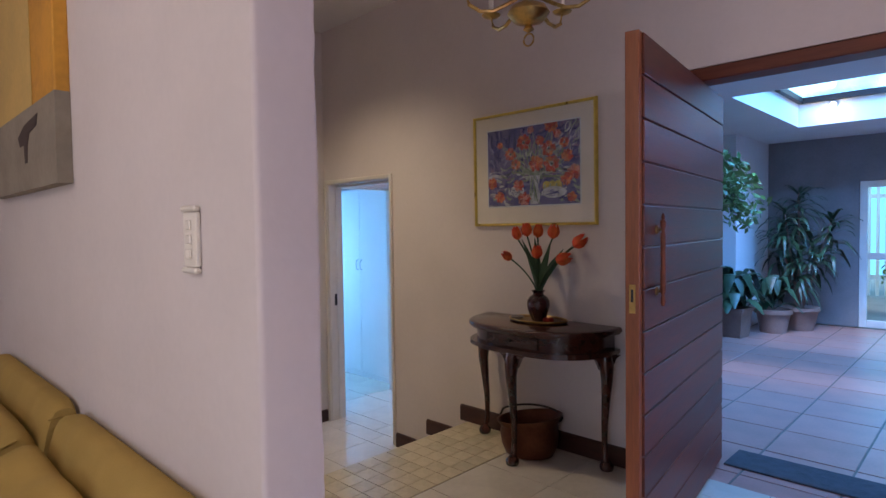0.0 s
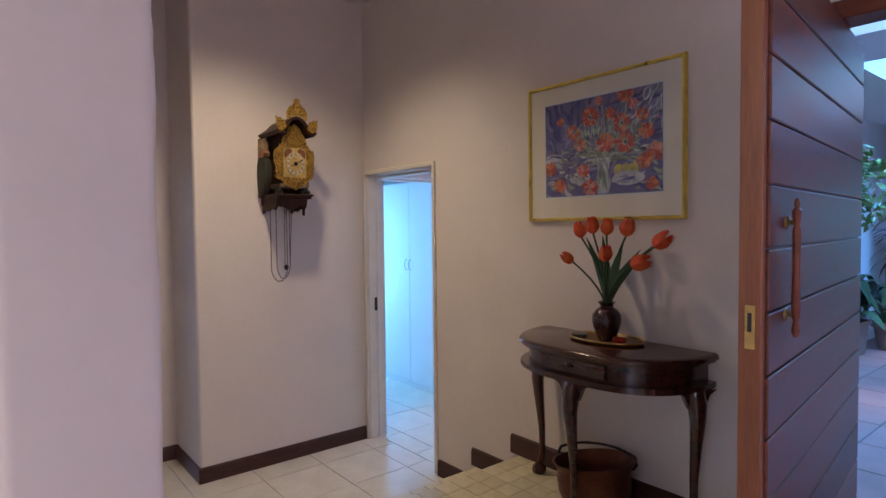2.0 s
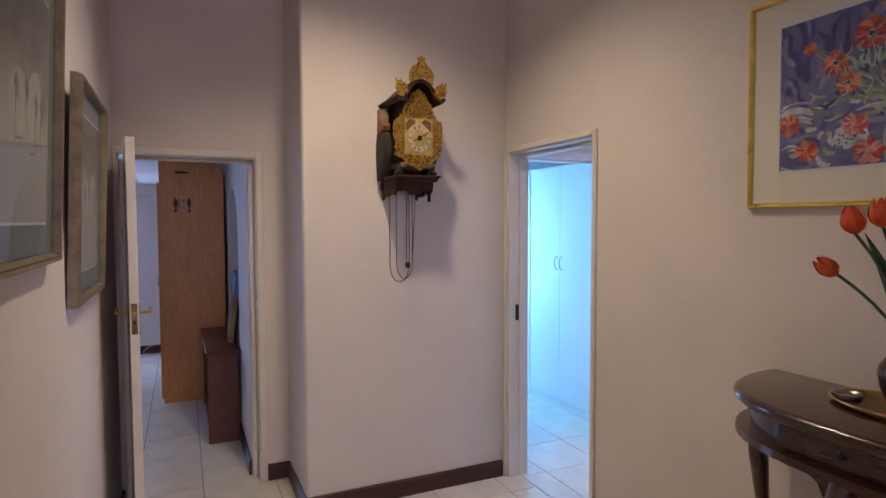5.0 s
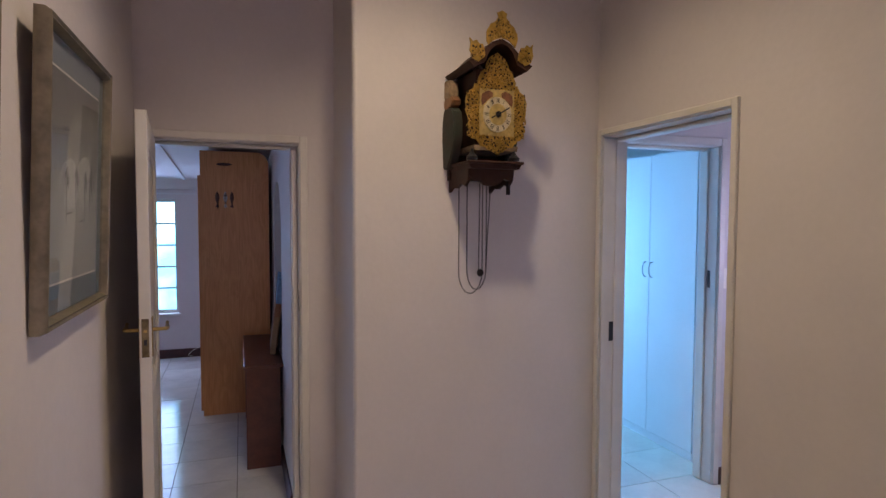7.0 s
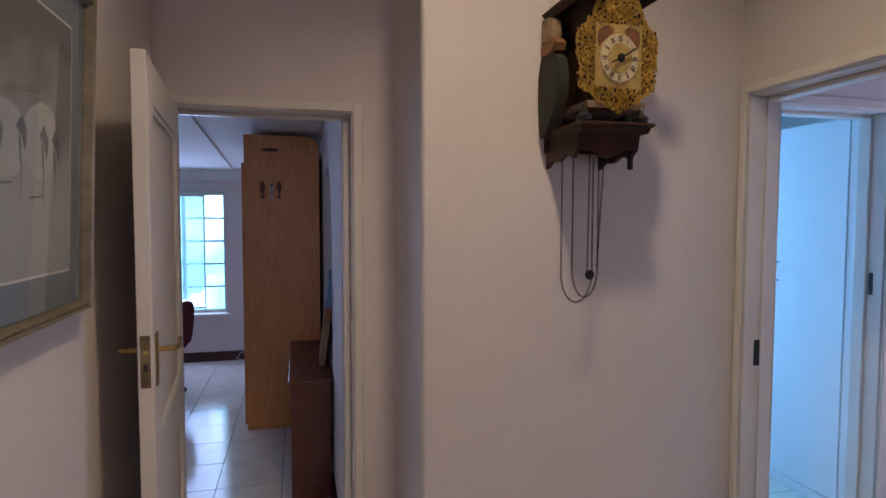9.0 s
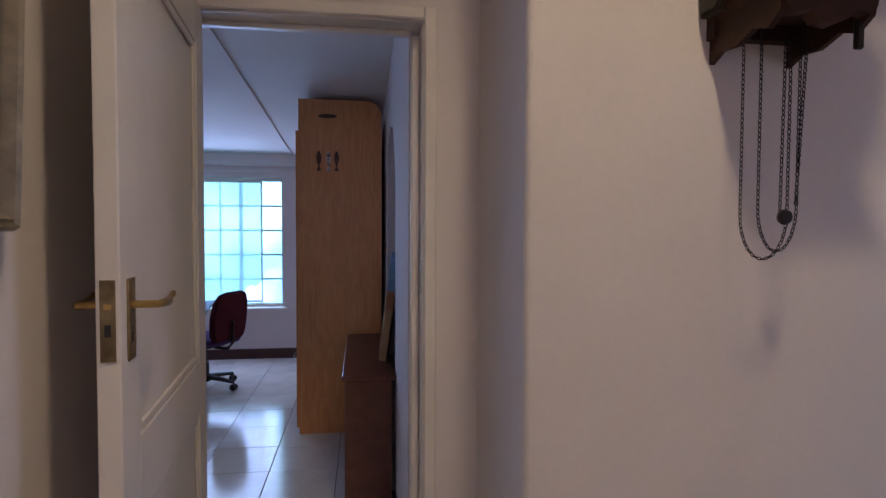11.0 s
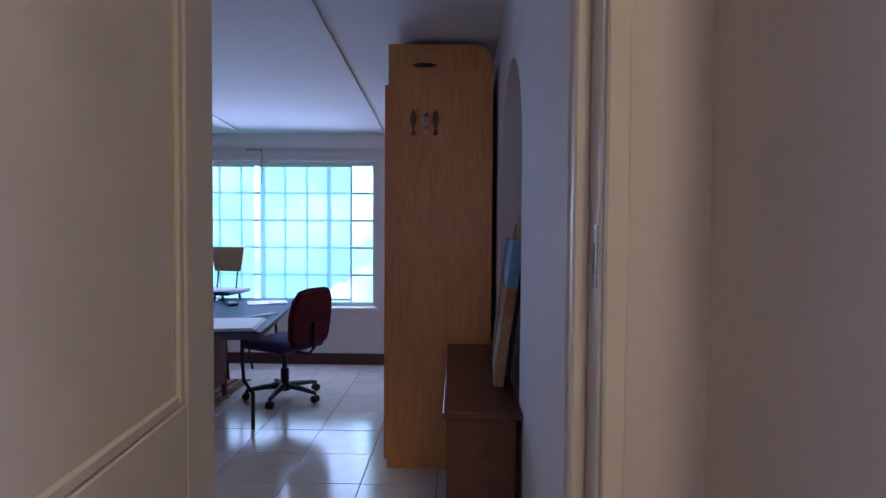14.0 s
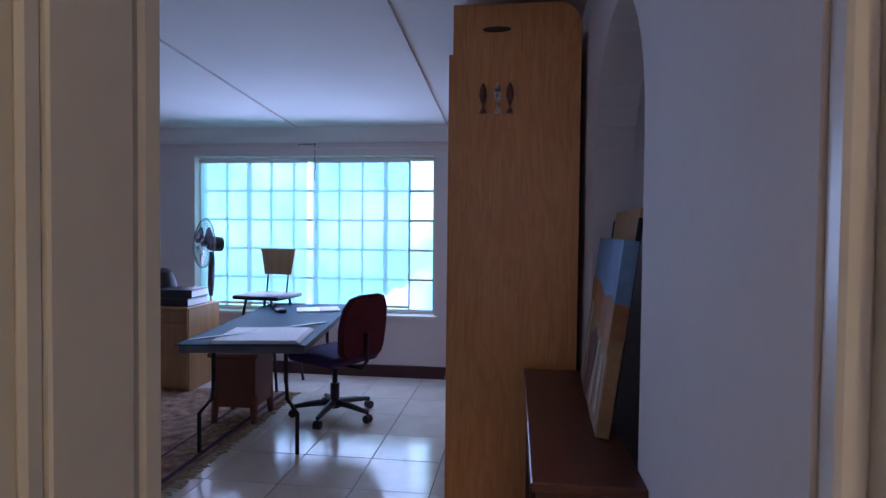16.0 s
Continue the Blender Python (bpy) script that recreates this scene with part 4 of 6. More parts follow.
def wall_clock():
    """Old carved wall clock: dark case with pierced gilt front, on a bracket shelf with chains."""
    c = thing("wall_clock", "old carved wall clock with pierced gilt front and hanging chains", "clock", pose(CWX, 2.575, 0) @ Matrix.Diagonal((1.42, 0.88, 1.0, 1.0)))
    # local x out of the wall, y along it
    part("case", B(0.025, 0.172, -0.10, 0.10, 1.56, 1.905, bevel=0.006), OLDWOOD, c)
    part("back_board", S([(-0.15, 1.44), (0.15, 1.44), (0.15, 1.60), (0.16, 1.72), (0.13, 1.86), (0.06, 1.95), (-0.06, 1.95), (-0.13, 1.86), (-0.16, 1.72), (-0.15, 1.60)], "x", 0.0, 0.022), OLDWOOD, c)
    bm = bmesh.new()
    slab(bm, [(-0.165, 1.915), (-0.14, 1.893), (-0.085, 1.915), (-0.06, 1.965), (-0.03, 1.99), (0, 1.998), (0.03, 1.99), (0.06, 1.965), (0.085, 1.915), (0.14, 1.893), (0.165, 1.915), (0.10, 1.955), (0.05, 2.0), (0, 2.018), (-0.05, 2.0), (-0.10, 1.955)], "x", 0.0, 0.212)
    part("hood", bm, OLDWOOD, c, "dark arched hood")
    # painted side carvings: a pale upper block, a rounded shoulder and a dark green swelling body
    pale = mat("faded_ochre_paint", (0.30, 0.21, 0.12), 0.7, scale=22, vary=0.35, bump=0.2, vary_hue=(0.13, 0.085, 0.05))
    tan = mat("faded_orange_paint", (0.26, 0.12, 0.05), 0.6, scale=22, vary=0.3, bump=0.2)
    green = mat("dark_green_paint", (0.020, 0.026, 0.018), 0.85, scale=16, vary=0.5, bump=0.25, vary_hue=(0.035, 0.022, 0.014))
    for s in (-1, 1):
        y0, y1 = sorted((s * 0.178, s * 0.128))
        for nm, prof, mt, lb in (
                ("carved_head", [(0.012, 1.805), (0.062, 1.80), (0.072, 1.83), (0.066, 1.868), (0.05, 1.885), (0.014, 1.888)], pale, "worn pale carved block"),
                ("carved_shoulder", [(0.010, 1.762), (0.05, 1.752), (0.088, 1.765), (0.096, 1.785), (0.08, 1.806), (0.03, 1.809), (0.010, 1.800)], tan, "orange-brown carved shoulder"),
                ("carved_body", [(0.004, 1.49), (0.05, 1.49), (0.088, 1.55), (0.108, 1.62), (0.112, 1.68), (0.10, 1.735), (0.075, 1.758), (0.012, 1.762), (0.002, 1.70), (0.0, 1.62), (0.006, 1.55)], green, "dark green carved scroll body")):
            bm = slab(bmesh.new(), prof, "y", y0, y1)
            bmesh.ops.bevel(bm, geom=[e for e in bm.edges if abs(e.verts[0].co.y - e.verts[1].co.y) < 1e-5], offset=0.006, segments=2, affect="EDGES")
            part(nm, bm, mt, c, lb)
    # bracket shelf with a shaped apron
    bm = S([(-0.152, 1.497), (0.125, 1.497), (0.115, 1.478), (-0.142, 1.478)], "x", 0.0, 0.196)
    box(bm, 0.0, 0.205, -0.160, 0.135, 1.497, 1.510, bevel=0.004)
    slab(bm, [(-0.138, 1.478), (0.105, 1.478), (0.10, 1.445), (0.08, 1.43), (0.05, 1.438), (0.03, 1.42), (-0.01, 1.405), (-0.05, 1.41), (-0.07, 1.43), (-0.095, 1.425), (-0.118, 1.432), (-0.136, 1.45)], "x", 0.150, 0.172)
    for y0, y1 in ((-0.140, -0.124), (0.09, 0.105)):
        slab(bm, [(0.0, 1.478), (0.172, 1.478), (0.165, 1.43), (0.14, 1.405), (0.11, 1.42), (0.07, 1.40), (0.03, 1.405), (0.0, 1.385)], "y", y0, y1)
    part("bracket_shelf", bm, OLDWOOD, c)
    for y in (-0.125, 0.098):
        part("bun_foot", L([(0.010, 1.510), (0.024, 1.514), (0.026, 1.527), (0.014, 1.538), (0.009, 1.548), (0.004, 1.562)], seg=14, m=pose(0.176, y, 0)), BLACK, c)
    part("lower_cornice", S([(-0.112, 1.556), (0.112, 1.556), (0.118, 1.578), (-0.118, 1.578)], "x", 0.02, 0.180), pale, c, "pale worn lower moulding of the case")
    # pierced gilt front: flat plates cut to an outline, dark chips painting the shaded holes, and raised scrolls over
    # them
    rng = random.Random(3)
    hole = mat("dark_hole_paint", (0.016, 0.009, 0.006), 0.8, scale=30, vary=0.3)
    def gilt_panel(name, outline, inside, y0, y1, z0, z1, x, scrolls, holes, label):
        """A cut plate with a wavy rim, an irregular scatter of dark chips for shaded holes, and raised scrolls."""
        pl = part(name, S(outline, "x", x - 0.004, x), GILT, c, label)
        bm = bmesh.new()
        placed = []
        for _ in range(holes * 30):
            y, z = rng.uniform(y0, y1), rng.uniform(z0, z1)
            r = rng.uniform(0.0036, 0.0075)
            if not inside(y, z) or any((y - a) ** 2 + (z - b) ** 2 < (r + q + 0.0022) ** 2 for a, b, q in placed):
                continue
            placed.append((y, z, r))
            a0 = rng.uniform(0, math.pi)
            pts = []
            for k in range(7):
                a = 2 * math.pi * k / 7
                u, v = r * 1.25 * math.cos(a), r * 0.75 * math.sin(a) * rng.uniform(0.7, 1.25)
                pts.append((y + u * math.cos(a0) - v * math.sin(a0), z + u * math.sin(a0) + v * math.cos(a0)))
            # thin dark chip laid on the plate paints a hole's shade
            slab(bm, pts, "x", x + 0.0002, x + 0.0008)
            if len(placed) >= holes:
                break
        tagged(part("hole_shade", bm, hole, pl), kind="stuff")
        bm = bmesh.new()
        done = 0
        for _ in range(scrolls * 30):
            y, z = rng.uniform(y0, y1), rng.uniform(z0, z1)
            if not inside(y, z):
                continue
            r = rng.uniform(0.005, 0.011)
            a0 = rng.uniform(0, 360)
            tube(bm, arc((y, z), r, a0, a0 + rng.uniform(150, 290), 6, "yz", x + 0.0012), rng.uniform(0.0014, 0.0026), seg=5)
            done += 1
            if done >= scrolls:
                break
        tagged(part("scrollwork", bm, GILT, pl), kind="stuff")
        return pl
    def wavy(pts, amp):
        out = []
        for (a, b), (p, q) in zip(pts, pts[1:] + pts[:1]):
            n = max(1, int(math.hypot(p - a, q - b) / 0.012))
            for k in range(n):
                t = k / n
                out.append((a + (p - a) * t + rng.uniform(-amp, amp), b + (q - b) * t + rng.uniform(-amp, amp)))
        return out
    arch = [(-0.105, 1.81), (0.105, 1.81), (0.10, 1.85), (0.085, 1.885), (0.062, 1.905), (0.05, 1.935), (0.028, 1.955), (0, 1.972), (-0.028, 1.955), (-0.05, 1.935), (-0.062, 1.905), (-0.085, 1.885), (-0.10, 1.85)]
    gilt_panel("gilt_arch", wavy(arch, 0.003), lambda y, z: abs(y) < 0.098 * max(0.0, (1.965 - z) / 0.155) ** 0.55 and z > 1.815, -0.1, 0.1, 1.815, 1.965, 0.182, 70, 95, "pierced gilt arched top of the clock front")
    for s in (-1, 1):
        wing = [(s * 0.086, 1.60), (s * 0.13, 1.605), (s * 0.150, 1.64), (s * 0.146, 1.68), (s * 0.158, 1.71), (s * 0.165, 1.76), (s * 0.150, 1.80), (s * 0.125, 1.815), (s * 0.115, 1.84), (s * 0.098, 1.835), (s * 0.086, 1.80)]
        lo, hi = sorted((s * 0.09, s * 0.152))
        gilt_panel("gilt_wing", wavy(wing, 0.004), lambda y, z: True, lo, hi, 1.615, 1.80, 0.180, 60, 62, "pierced gilt side ornament")
    apron = [(-0.11, 1.618), (0.11, 1.618), (0.105, 1.595), (0.085, 1.575), (0.05, 1.565), (0.02, 1.545), (0, 1.535), (-0.02, 1.545), (-0.05, 1.565), (-0.085, 1.575), (-0.105, 1.595)]
    gilt_panel("gilt_apron", wavy(apron, 0.003), lambda y, z: abs(y) < 0.1 * max(0.0, (z - 1.54) / 0.07) ** 0.8, -0.1, 0.1, 1.545, 1.612, 0.184, 34, 34, "pierced gilt apron below the dial")
    crest = [(-0.072, 1.985), (-0.04, 2.008), (0, 2.022), (0.04, 2.008), (0.072, 1.985), (0.082, 2.01), (0.08, 2.04), (0.06, 2.07), (0.03, 2.088), (0.022, 2.105), (0.026, 2.12), (0, 2.13), (-0.026, 2.12), (-0.022, 2.105), (-0.03, 2.088), (-0.06, 2.07), (-0.08, 2.04), (-0.082, 2.01)]
    gilt_panel("gilt_crest", wavy(crest, 0.002), lambda y, z: abs(y) < 0.07 * max(0.0, (2.10 - z) / 0.09) ** 0.6 and z > 2.02 + 0.0 * y, -0.07, 0.07, 2.02, 2.095, 0.2165, 34, 26, "pierced gilt crest over the hood")
    for s in (-1, 1):
        fin = [(s * 0.085, 1.935), (s * 0.12, 1.912), (s * 0.152, 1.925), (s * 0.165, 1.955), (s * 0.160, 1.985), (s * 0.166, 2.008), (s * 0.148, 1.992), (s * 0.132, 2.002), (s * 0.118, 1.985), (s * 0.098, 1.985), (s * 0.09, 1.965)]
        lo, hi = sorted((s * 0.098, s * 0.155))
        gilt_panel("gilt_finial", wavy(fin, 0.002), lambda y, z: True, lo, hi, 1.932, 1.975, 0.2165, 16, 9, "gilt corner finial of the hood")
    # square dial plate with painted spandrels
    pale_gilt = mat("pale_gilt_plate", (0.60, 0.44, 0.16), 0.42, 0.6, scale=30, vary=0.25, bump=0.1)
    face = part("dial_plate", B(0.178, 0.184, -0.092, 0.092, 1.618, 1.815, bevel=0.001), pale_gilt, c, "square pale gilt dial plate")
    rust = mat("rust_spandrel_paint", (0.19, 0.075, 0.03), 0.6, scale=40, vary=0.4)
    for s in (-1, 1):
        part("spandrel", S([(s * 0.022, 1.798), (s * 0.04, 1.808), (s * 0.062, 1.804), (s * 0.08, 1.792), (s * 0.084, 1.765), (s * 0.078, 1.742), (s * 0.062, 1.758), (s * 0.04, 1.776), (s * 0.024, 1.784)], "x", 0.1842, 0.1852), rust, face)
    turn = Matrix.Translation((0.185, 0, 1.708)) @ pose(0, 0, 0, 0, 90, 0)
    dial = part("dial", L([(0.0745, 0), (0.0745, 0.003), (0.072, 0.005), (0.05, 0.0045), (0.02, 0.004)], seg=40, m=turn), mat("cream_chapter_ring", (0.62, 0.53, 0.34), 0.5, 0.1, scale=30, vary=0.12), c, "cream chapter ring with dark numerals")
    ink = mat("faded_black", (0.05, 0.04, 0.03), 0.6)
    strokes = {1: (0,), 2: (-1, 1), 3: (-2, 0, 2), 4: (-2.5, 0.3, 2.2), 5: (-0.9, 0.9), 6: (-1.6, 0.3, 2.2), 7: (-2.4, -0.6, 1.2, 3.0), 8: (-3, -1.2, 0.6, 2.4), 9: (-2, 0.4, 1.8), 10: (-0.8, 0.8), 11: (-1.6, 0.2, 2.0), 12: (-2.2, -0.4, 1.4, 3.0)}
    for i in range(1, 13):
        a = radians(30 * i)
        bm = bmesh.new()
        for q in strokes[i]:
            box(bm, q * 0.0024 - 0.0008, q * 0.0024 + 0.0008, -0.0095, 0.0095, 0, 0.0008)
        part("numeral", bm, ink, dial, m=Matrix.Translation((0.1902, 0.060 * math.sin(a), 1.708 + 0.060 * math.cos(a))) @ pose(0, 0, 0, -math.degrees(a), 0, 0) @ pose(0, 0, 0, 90, 0, 90))
    part("dial_centre", L([(0.046, 0), (0.046, 0.002), (0.03, 0.0025), (0.012, 0.004)], seg=28, m=Matrix.Translation((0.1895, 0, 1.708)) @ pose(0, 0, 0, 0, 90, 0)), pale_gilt, dial)
    part("centre_boss", L([(0.014, 0), (0.014, 0.004), (0.006, 0.007)], seg=16, m=Matrix.Translation((0.1925, 0, 1.708)) @ pose(0, 0, 0, 0, 90, 0)), hole, dial)
    for ang, ln in ((62, 0.062), (246, 0.044)):
        part("pointer", B(-0.0025, 0.0025, -0.006, ln, 0, 0.0015), BLACK, dial, m=Matrix.Translation((0.1985, 0, 1.708)) @ pose(0, 0, 0, -ang, 0, 0) @ pose(0, 0, 0, 90, 0, 90))
    # chains, weight and pendulum
    def chain(pts):
        bm = bmesh.new()
        pts = [Vector(p) for p in pts]
        total = sum((b - a).length for a, b in zip(pts, pts[1:]))
        step, acc, i = 0.0105, 0.0, 0
        for a, b in zip(pts, pts[1:]):
            ln = (b - a).length
            d = (b - a) / ln
            q = (-acc) % step
            while q < ln:
                p = a + d * q
                i += 1
                side = Vector((1, 0, 0)) if i % 2 else d.cross(Vector((1, 0, 0))).normalized()
                tube(bm, [p + d * 0.0065 * math.cos(t) + side * 0.0032 * math.sin(t) for t in [k * math.pi / 3 for k in range(6)]], 0.0013, seg=4, closed=True)
                q += step
            acc += ln
        return bm
    def loop(y0, y1, z0, zb, x=0.085):
        pts = [(x, y0, z0)]
        n = 14
        for i in range(n + 1):
            t = math.pi * i / n
            u = (y0 + y1) / 2 - (y1 - y0) / 2 * math.cos(t)
            pts.append((x, u, zb + (1 - math.sin(t)) * 0.10))
        pts.append((x, y1, z0))
        return pts
    part("chain", chain(loop(-0.135, -0.005, 1.42, 0.926)), IRON, c)
    part("chain", chain(loop(-0.095, 0.012, 1.42, 0.944, 0.092)), IRON, c)
    part("chain", chain([(0.085, -0.02, 1.43), (0.085, -0.025, 1.02)]), IRON, c)
    part("chain", chain([(0.085, 0.04, 1.43), (0.09, 0.012, 1.05)]), IRON, c)
    part("weight_ring", L([(0.006, -0.007), (0.015, -0.006), (0.018, 0), (0.015, 0.006), (0.006, 0.007)], seg=18, m=Matrix.Translation((0.092, -0.02, 1.02)) @ pose(0, 0, 0, 0, 90, 0)), IRON, c)
    part("pendulum_tip", B(0.14, 0.15, 0.083, 0.103, 1.37, 1.45, bevel=0.003), IRON, c)


wall_clock()


def grey_picture(x0, x1, z0, z1, seed, label, lean=2.3):
    p = thing("framed_picture", label, "picture", pose((x0 + x1) / 2, 1.067 + 0.007 * lean, (z0 + z1) / 2, lean, 0, 180), group="pictures on the partition")
    w, h = x1 - x0, z1 - z0
    frame_bars(p, w, h, 0.028, 0.036, SILVERGILT, "")
    part("backing", B(-w / 2 + 0.01, w / 2 - 0.01, -0.008, -0.001, -h / 2 + 0.01, h / 2 - 0.01), BLACK, p)
    part("mount", B(-w / 2 + 0.03, w / 2 - 0.03, -0.012, -0.0085, -h / 2 + 0.03, h / 2 - 0.03), GREYMOUNT, p)
    iw, ih = w / 2 - 0.10, h / 2 - 0.11
    part("bevel_line", B(-iw - 0.006, iw + 0.006, -0.0128, -0.0121, -ih - 0.006, ih + 0.006), MATTBOARD, p)
    sheet = part("drawing", B(-iw, iw, -0.0138, -0.0129, -ih, ih), CHARCOAL_WASH, p, "soft charcoal drawing, dark wash over pale paper")
    rng = random.Random(seed)
    def strokes(name, material, items):
        bm = bmesh.new()
        for k, pts in enumerate(items):
            bm.faces.new([bm.verts.new((u * iw, -0.0140 - k * 4e-6, v * ih)) for u, v in pts])
        tagged(part(name, bm, material, sheet), kind="stuff")
    def dome(u, v, ru, rv, n=16):
        return [(u + ru * math.cos(2 * math.pi * k / n) * rng.uniform(0.93, 1.06), v + rv * math.sin(2 * math.pi * k / n) * rng.uniform(0.93, 1.06)) for k in range(n)]
    strokes("chalk", CHALK, [dome(-0.30, -0.05, 0.42, 0.26), dome(0.35, 0.0, 0.34, 0.30)])
    dark = []
    for u in (-0.52, -0.12, 0.30, 0.55):
        v = rng.uniform(0.02, 0.16)
        dark.append([(u, v), (u + 0.10, v + 0.10), (u + 0.20, v - 0.02), (u + 0.16, v - 0.16), (u + 0.08, v - 0.04)])
        dark.append([(u + 0.04, v - 0.03), (u + 0.09, v - 0.08), (u + 0.10, v - 0.24), (u + 0.07, v - 0.24)])
        dark.append([(u + 0.085, v - 0.24), (u + 0.105, v - 0.24), (u + 0.10, v - 0.50), (u + 0.088, v - 0.50)])
    for u, v in ((-0.45, -0.34), (0.12, -0.42)):
        dark.append([(u, v), (u + 0.26, v + 0.02), (u + 0.26, v + 0.005), (u, v - 0.018)])
    strokes("charcoal", CHARCOAL, dark)
    part("glazing", B(-w / 2 + 0.03, w / 2 - 0.03, -0.018, -0.017, -h / 2 + 0.03, h / 2 - 0.03), PICGLASS, p).visible_shadow = False


grey_picture(-1.44, -0.93, 1.325, 2.00, 8, "framed charcoal drawing with a wide grey mount, hung highest", 0.6)
grey_picture(-2.60, -1.96, 1.155, 1.93, 5, "framed charcoal drawing with a wide grey mount, hung higher")
grey_picture(-3.53, -2.86, 0.985, 1.745, 11, "framed charcoal drawing of birds with a wide grey mount")

# double switch plate on the partition
sw = thing("light_switch", "ivory plastic double light switch plate on the wall", "switch", pose(-0.918, 0.925, 1.285))
bm = B(-0.036, 0.036, -0.012, 0, -0.06, 0.06, bevel=0.005, seg=2)
part("plate", bm, PLASTIC, sw)
part("end_cap", B(-0.037, 0.037, -0.017, -0.002, 0.061, 0.074, bevel=0.004), PLASTIC, sw)
part("end_cap", B(-0.037, 0.037, -0.017, -0.002, -0.074, -0.061, bevel=0.004), PLASTIC, sw)
for z in (-0.032, 0.0, 0.032):
    part("rocker", B(-0.013, 0.013, -0.0165, -0.012, z - 0.011, z + 0.011, bevel=0.003, m=None), PLASTIC, sw)

# canvas in the living room: ochre above, grey-beige below, a small dark figure-like mark
cv = thing("canvas_painting", "unframed abstract canvas in ochre above grey beige", "painting", pose(-2.47, 0.925, 1.90))
part("stretcher", B(-0.6, 0.6, -0.045, 0, -0.43, 0.43, bevel=0.004), mat("ochre_paint", (0.62, 0.30, 0.035), 0.7, scale=3, vary=0.25, bump=0.1, fine=40), cv)
part("lower_field", B(-0.602, 0.602, -0.047, -0.001, -0.432, -0.13), mat("grey_beige_paint", (0.30, 0.26, 0.20), 0.75, scale=4, vary=0.2, bump=0.12, fine=40), cv)
part("pale_field", B(-0.6, 0.28, -0.0475, -0.0455, -0.13, 0.43), mat("straw_paint", (0.62, 0.42, 0.13), 0.75, scale=3, vary=0.15, bump=0.1, fine=40), cv)
bm = bmesh.new()
slab(bm, [(0.02, -0.22), (0.14, -0.185), (0.36, -0.17), (0.34, -0.21), (0.22, -0.225), (0.19, -0.26), (0.17, -0.33), (0.13, -0.33), (0.12, -0.26), (0.05, -0.26)], "y", -0.0485, -0.0471)
part("dark_mark", bm, mat("umber_paint", (0.05, 0.03, 0.025), 0.7, scale=12, vary=0.3), cv)

# sofas along the partition
def sofa(x0, x1, ztop, c0, c1, label):
    """A sofa with a padded, softly squared back rail; its back cushion reaches from c0 to c1."""
    mid = (x0 + x1) / 2
    s = thing("sofa", label, "sofa", pose(mid, 0, 0), group="sofas along the wall")
    h = (x1 - x0) / 2
    part("base", B(-h + 0.01, h - 0.01, 0.05, 0.86, 0.06, 0.30, bevel=0.03, seg=2), SOFA, s)
    # back rail: leaning face, rounded ridge, flat top
    prof = [(0.76, 0.30), (0.785, 0.50), (0.815, ztop - 0.075), (0.832, ztop - 0.03), (0.846, ztop - 0.008), (0.862, ztop), (0.890, ztop + 0.001), (0.908, ztop - 0.006), (0.918, ztop - 0.022), (0.920, ztop - 0.06), (0.918, 0.30)]
    bm = bmesh.new()
    rng = random.Random(int(abs(x0) * 100))
    n = 26
    rows = []
    for k in range(n + 1):
        t = k / n
        x = -h + 2 * h * t
        end = max(0.0, 1 - min(t, 1 - t) * n / 1.6)
        wob = rng.gauss(0, 0.0012)
        rows.append([bm.verts.new((x, 0.868 + (y - 0.868) * (1 - 0.16 * end) - (wob if z > 0.5 else 0), z - (0.022 * end if z > 0.5 else 0) + (wob if z > 0.5 else 0))) for y, z in prof])
    for a, b in zip(rows, rows[1:]):
        for q in range(len(prof)):
            w = (q + 1) % len(prof)
            bm.faces.new((a[q], a[w], b[w], b[q]))
    bm.faces.new(rows[0])
    bm.faces.new(rows[-1])
    rail = part("backrest", bm, SOFA, s)
    for x in (-h + 0.002, h - 0.002):
        for z in (ztop - 0.05, ztop - 0.085, ztop - 0.12):
            part("gathered_fold", T([(x, 0.83, z), (x, 0.865, z + 0.006), (x, 0.905, z - 0.004)], [0.003, 0.006, 0.003], seg=6), SOFA, rail)
    part("seat_cushion", B(-h + 0.02, h - 0.02, 0.06, 0.60, 0.305, 0.45, bevel=0.045, seg=3), SOFA, s)
    # soft back cushion, sagging between its seams
    a, b = c0 - mid, c1 - mid
    bm = bmesh.new()
    box(bm, a, b, -0.20, 0.20, -0.075, 0.075, bevel=0.05, seg=4)
    bmesh.ops.subdivide_edges(bm, edges=[e for e in bm.edges if abs(e.verts[0].co.x - e.verts[1].co.x) > 0.3], cuts=9)
    for v in bm.verts:
        t = (v.co.x - a) / (b - a)
        v.co.z += 0.012 * math.sin(3.1 * math.pi * t) * (1 if v.co.z > 0 else 0.3)
    cu = part("back_cushion", bm, SOFA, s, m=pose(0, 0.615, ztop - 0.20, 22))
    part("piping", T([(b - 0.004, -0.16, 0.045), (b + 0.002, -0.08, 0.05), (b + 0.002, 0.08, 0.05), (b - 0.004, 0.16, 0.045)], 0.004, seg=6), SOFA, cu)
    for x in (-h + 0.06, h - 0.06):
        for y in (0.1, 0.8):
            part("foot", B(x - 0.025, x + 0.025, y - 0.025, y + 0.025, 0.0, 0.06), MAHOGANY, s)


sofa(-1.84, -0.70, 0.722, -1.82, -1.27, "mustard fabric sofa pushed against the wall beside the hall")
sofa(-3.10, -1.885, 0.738, -3.06, -1.90, "mustard fabric sofa with gathered back ends against the wall")


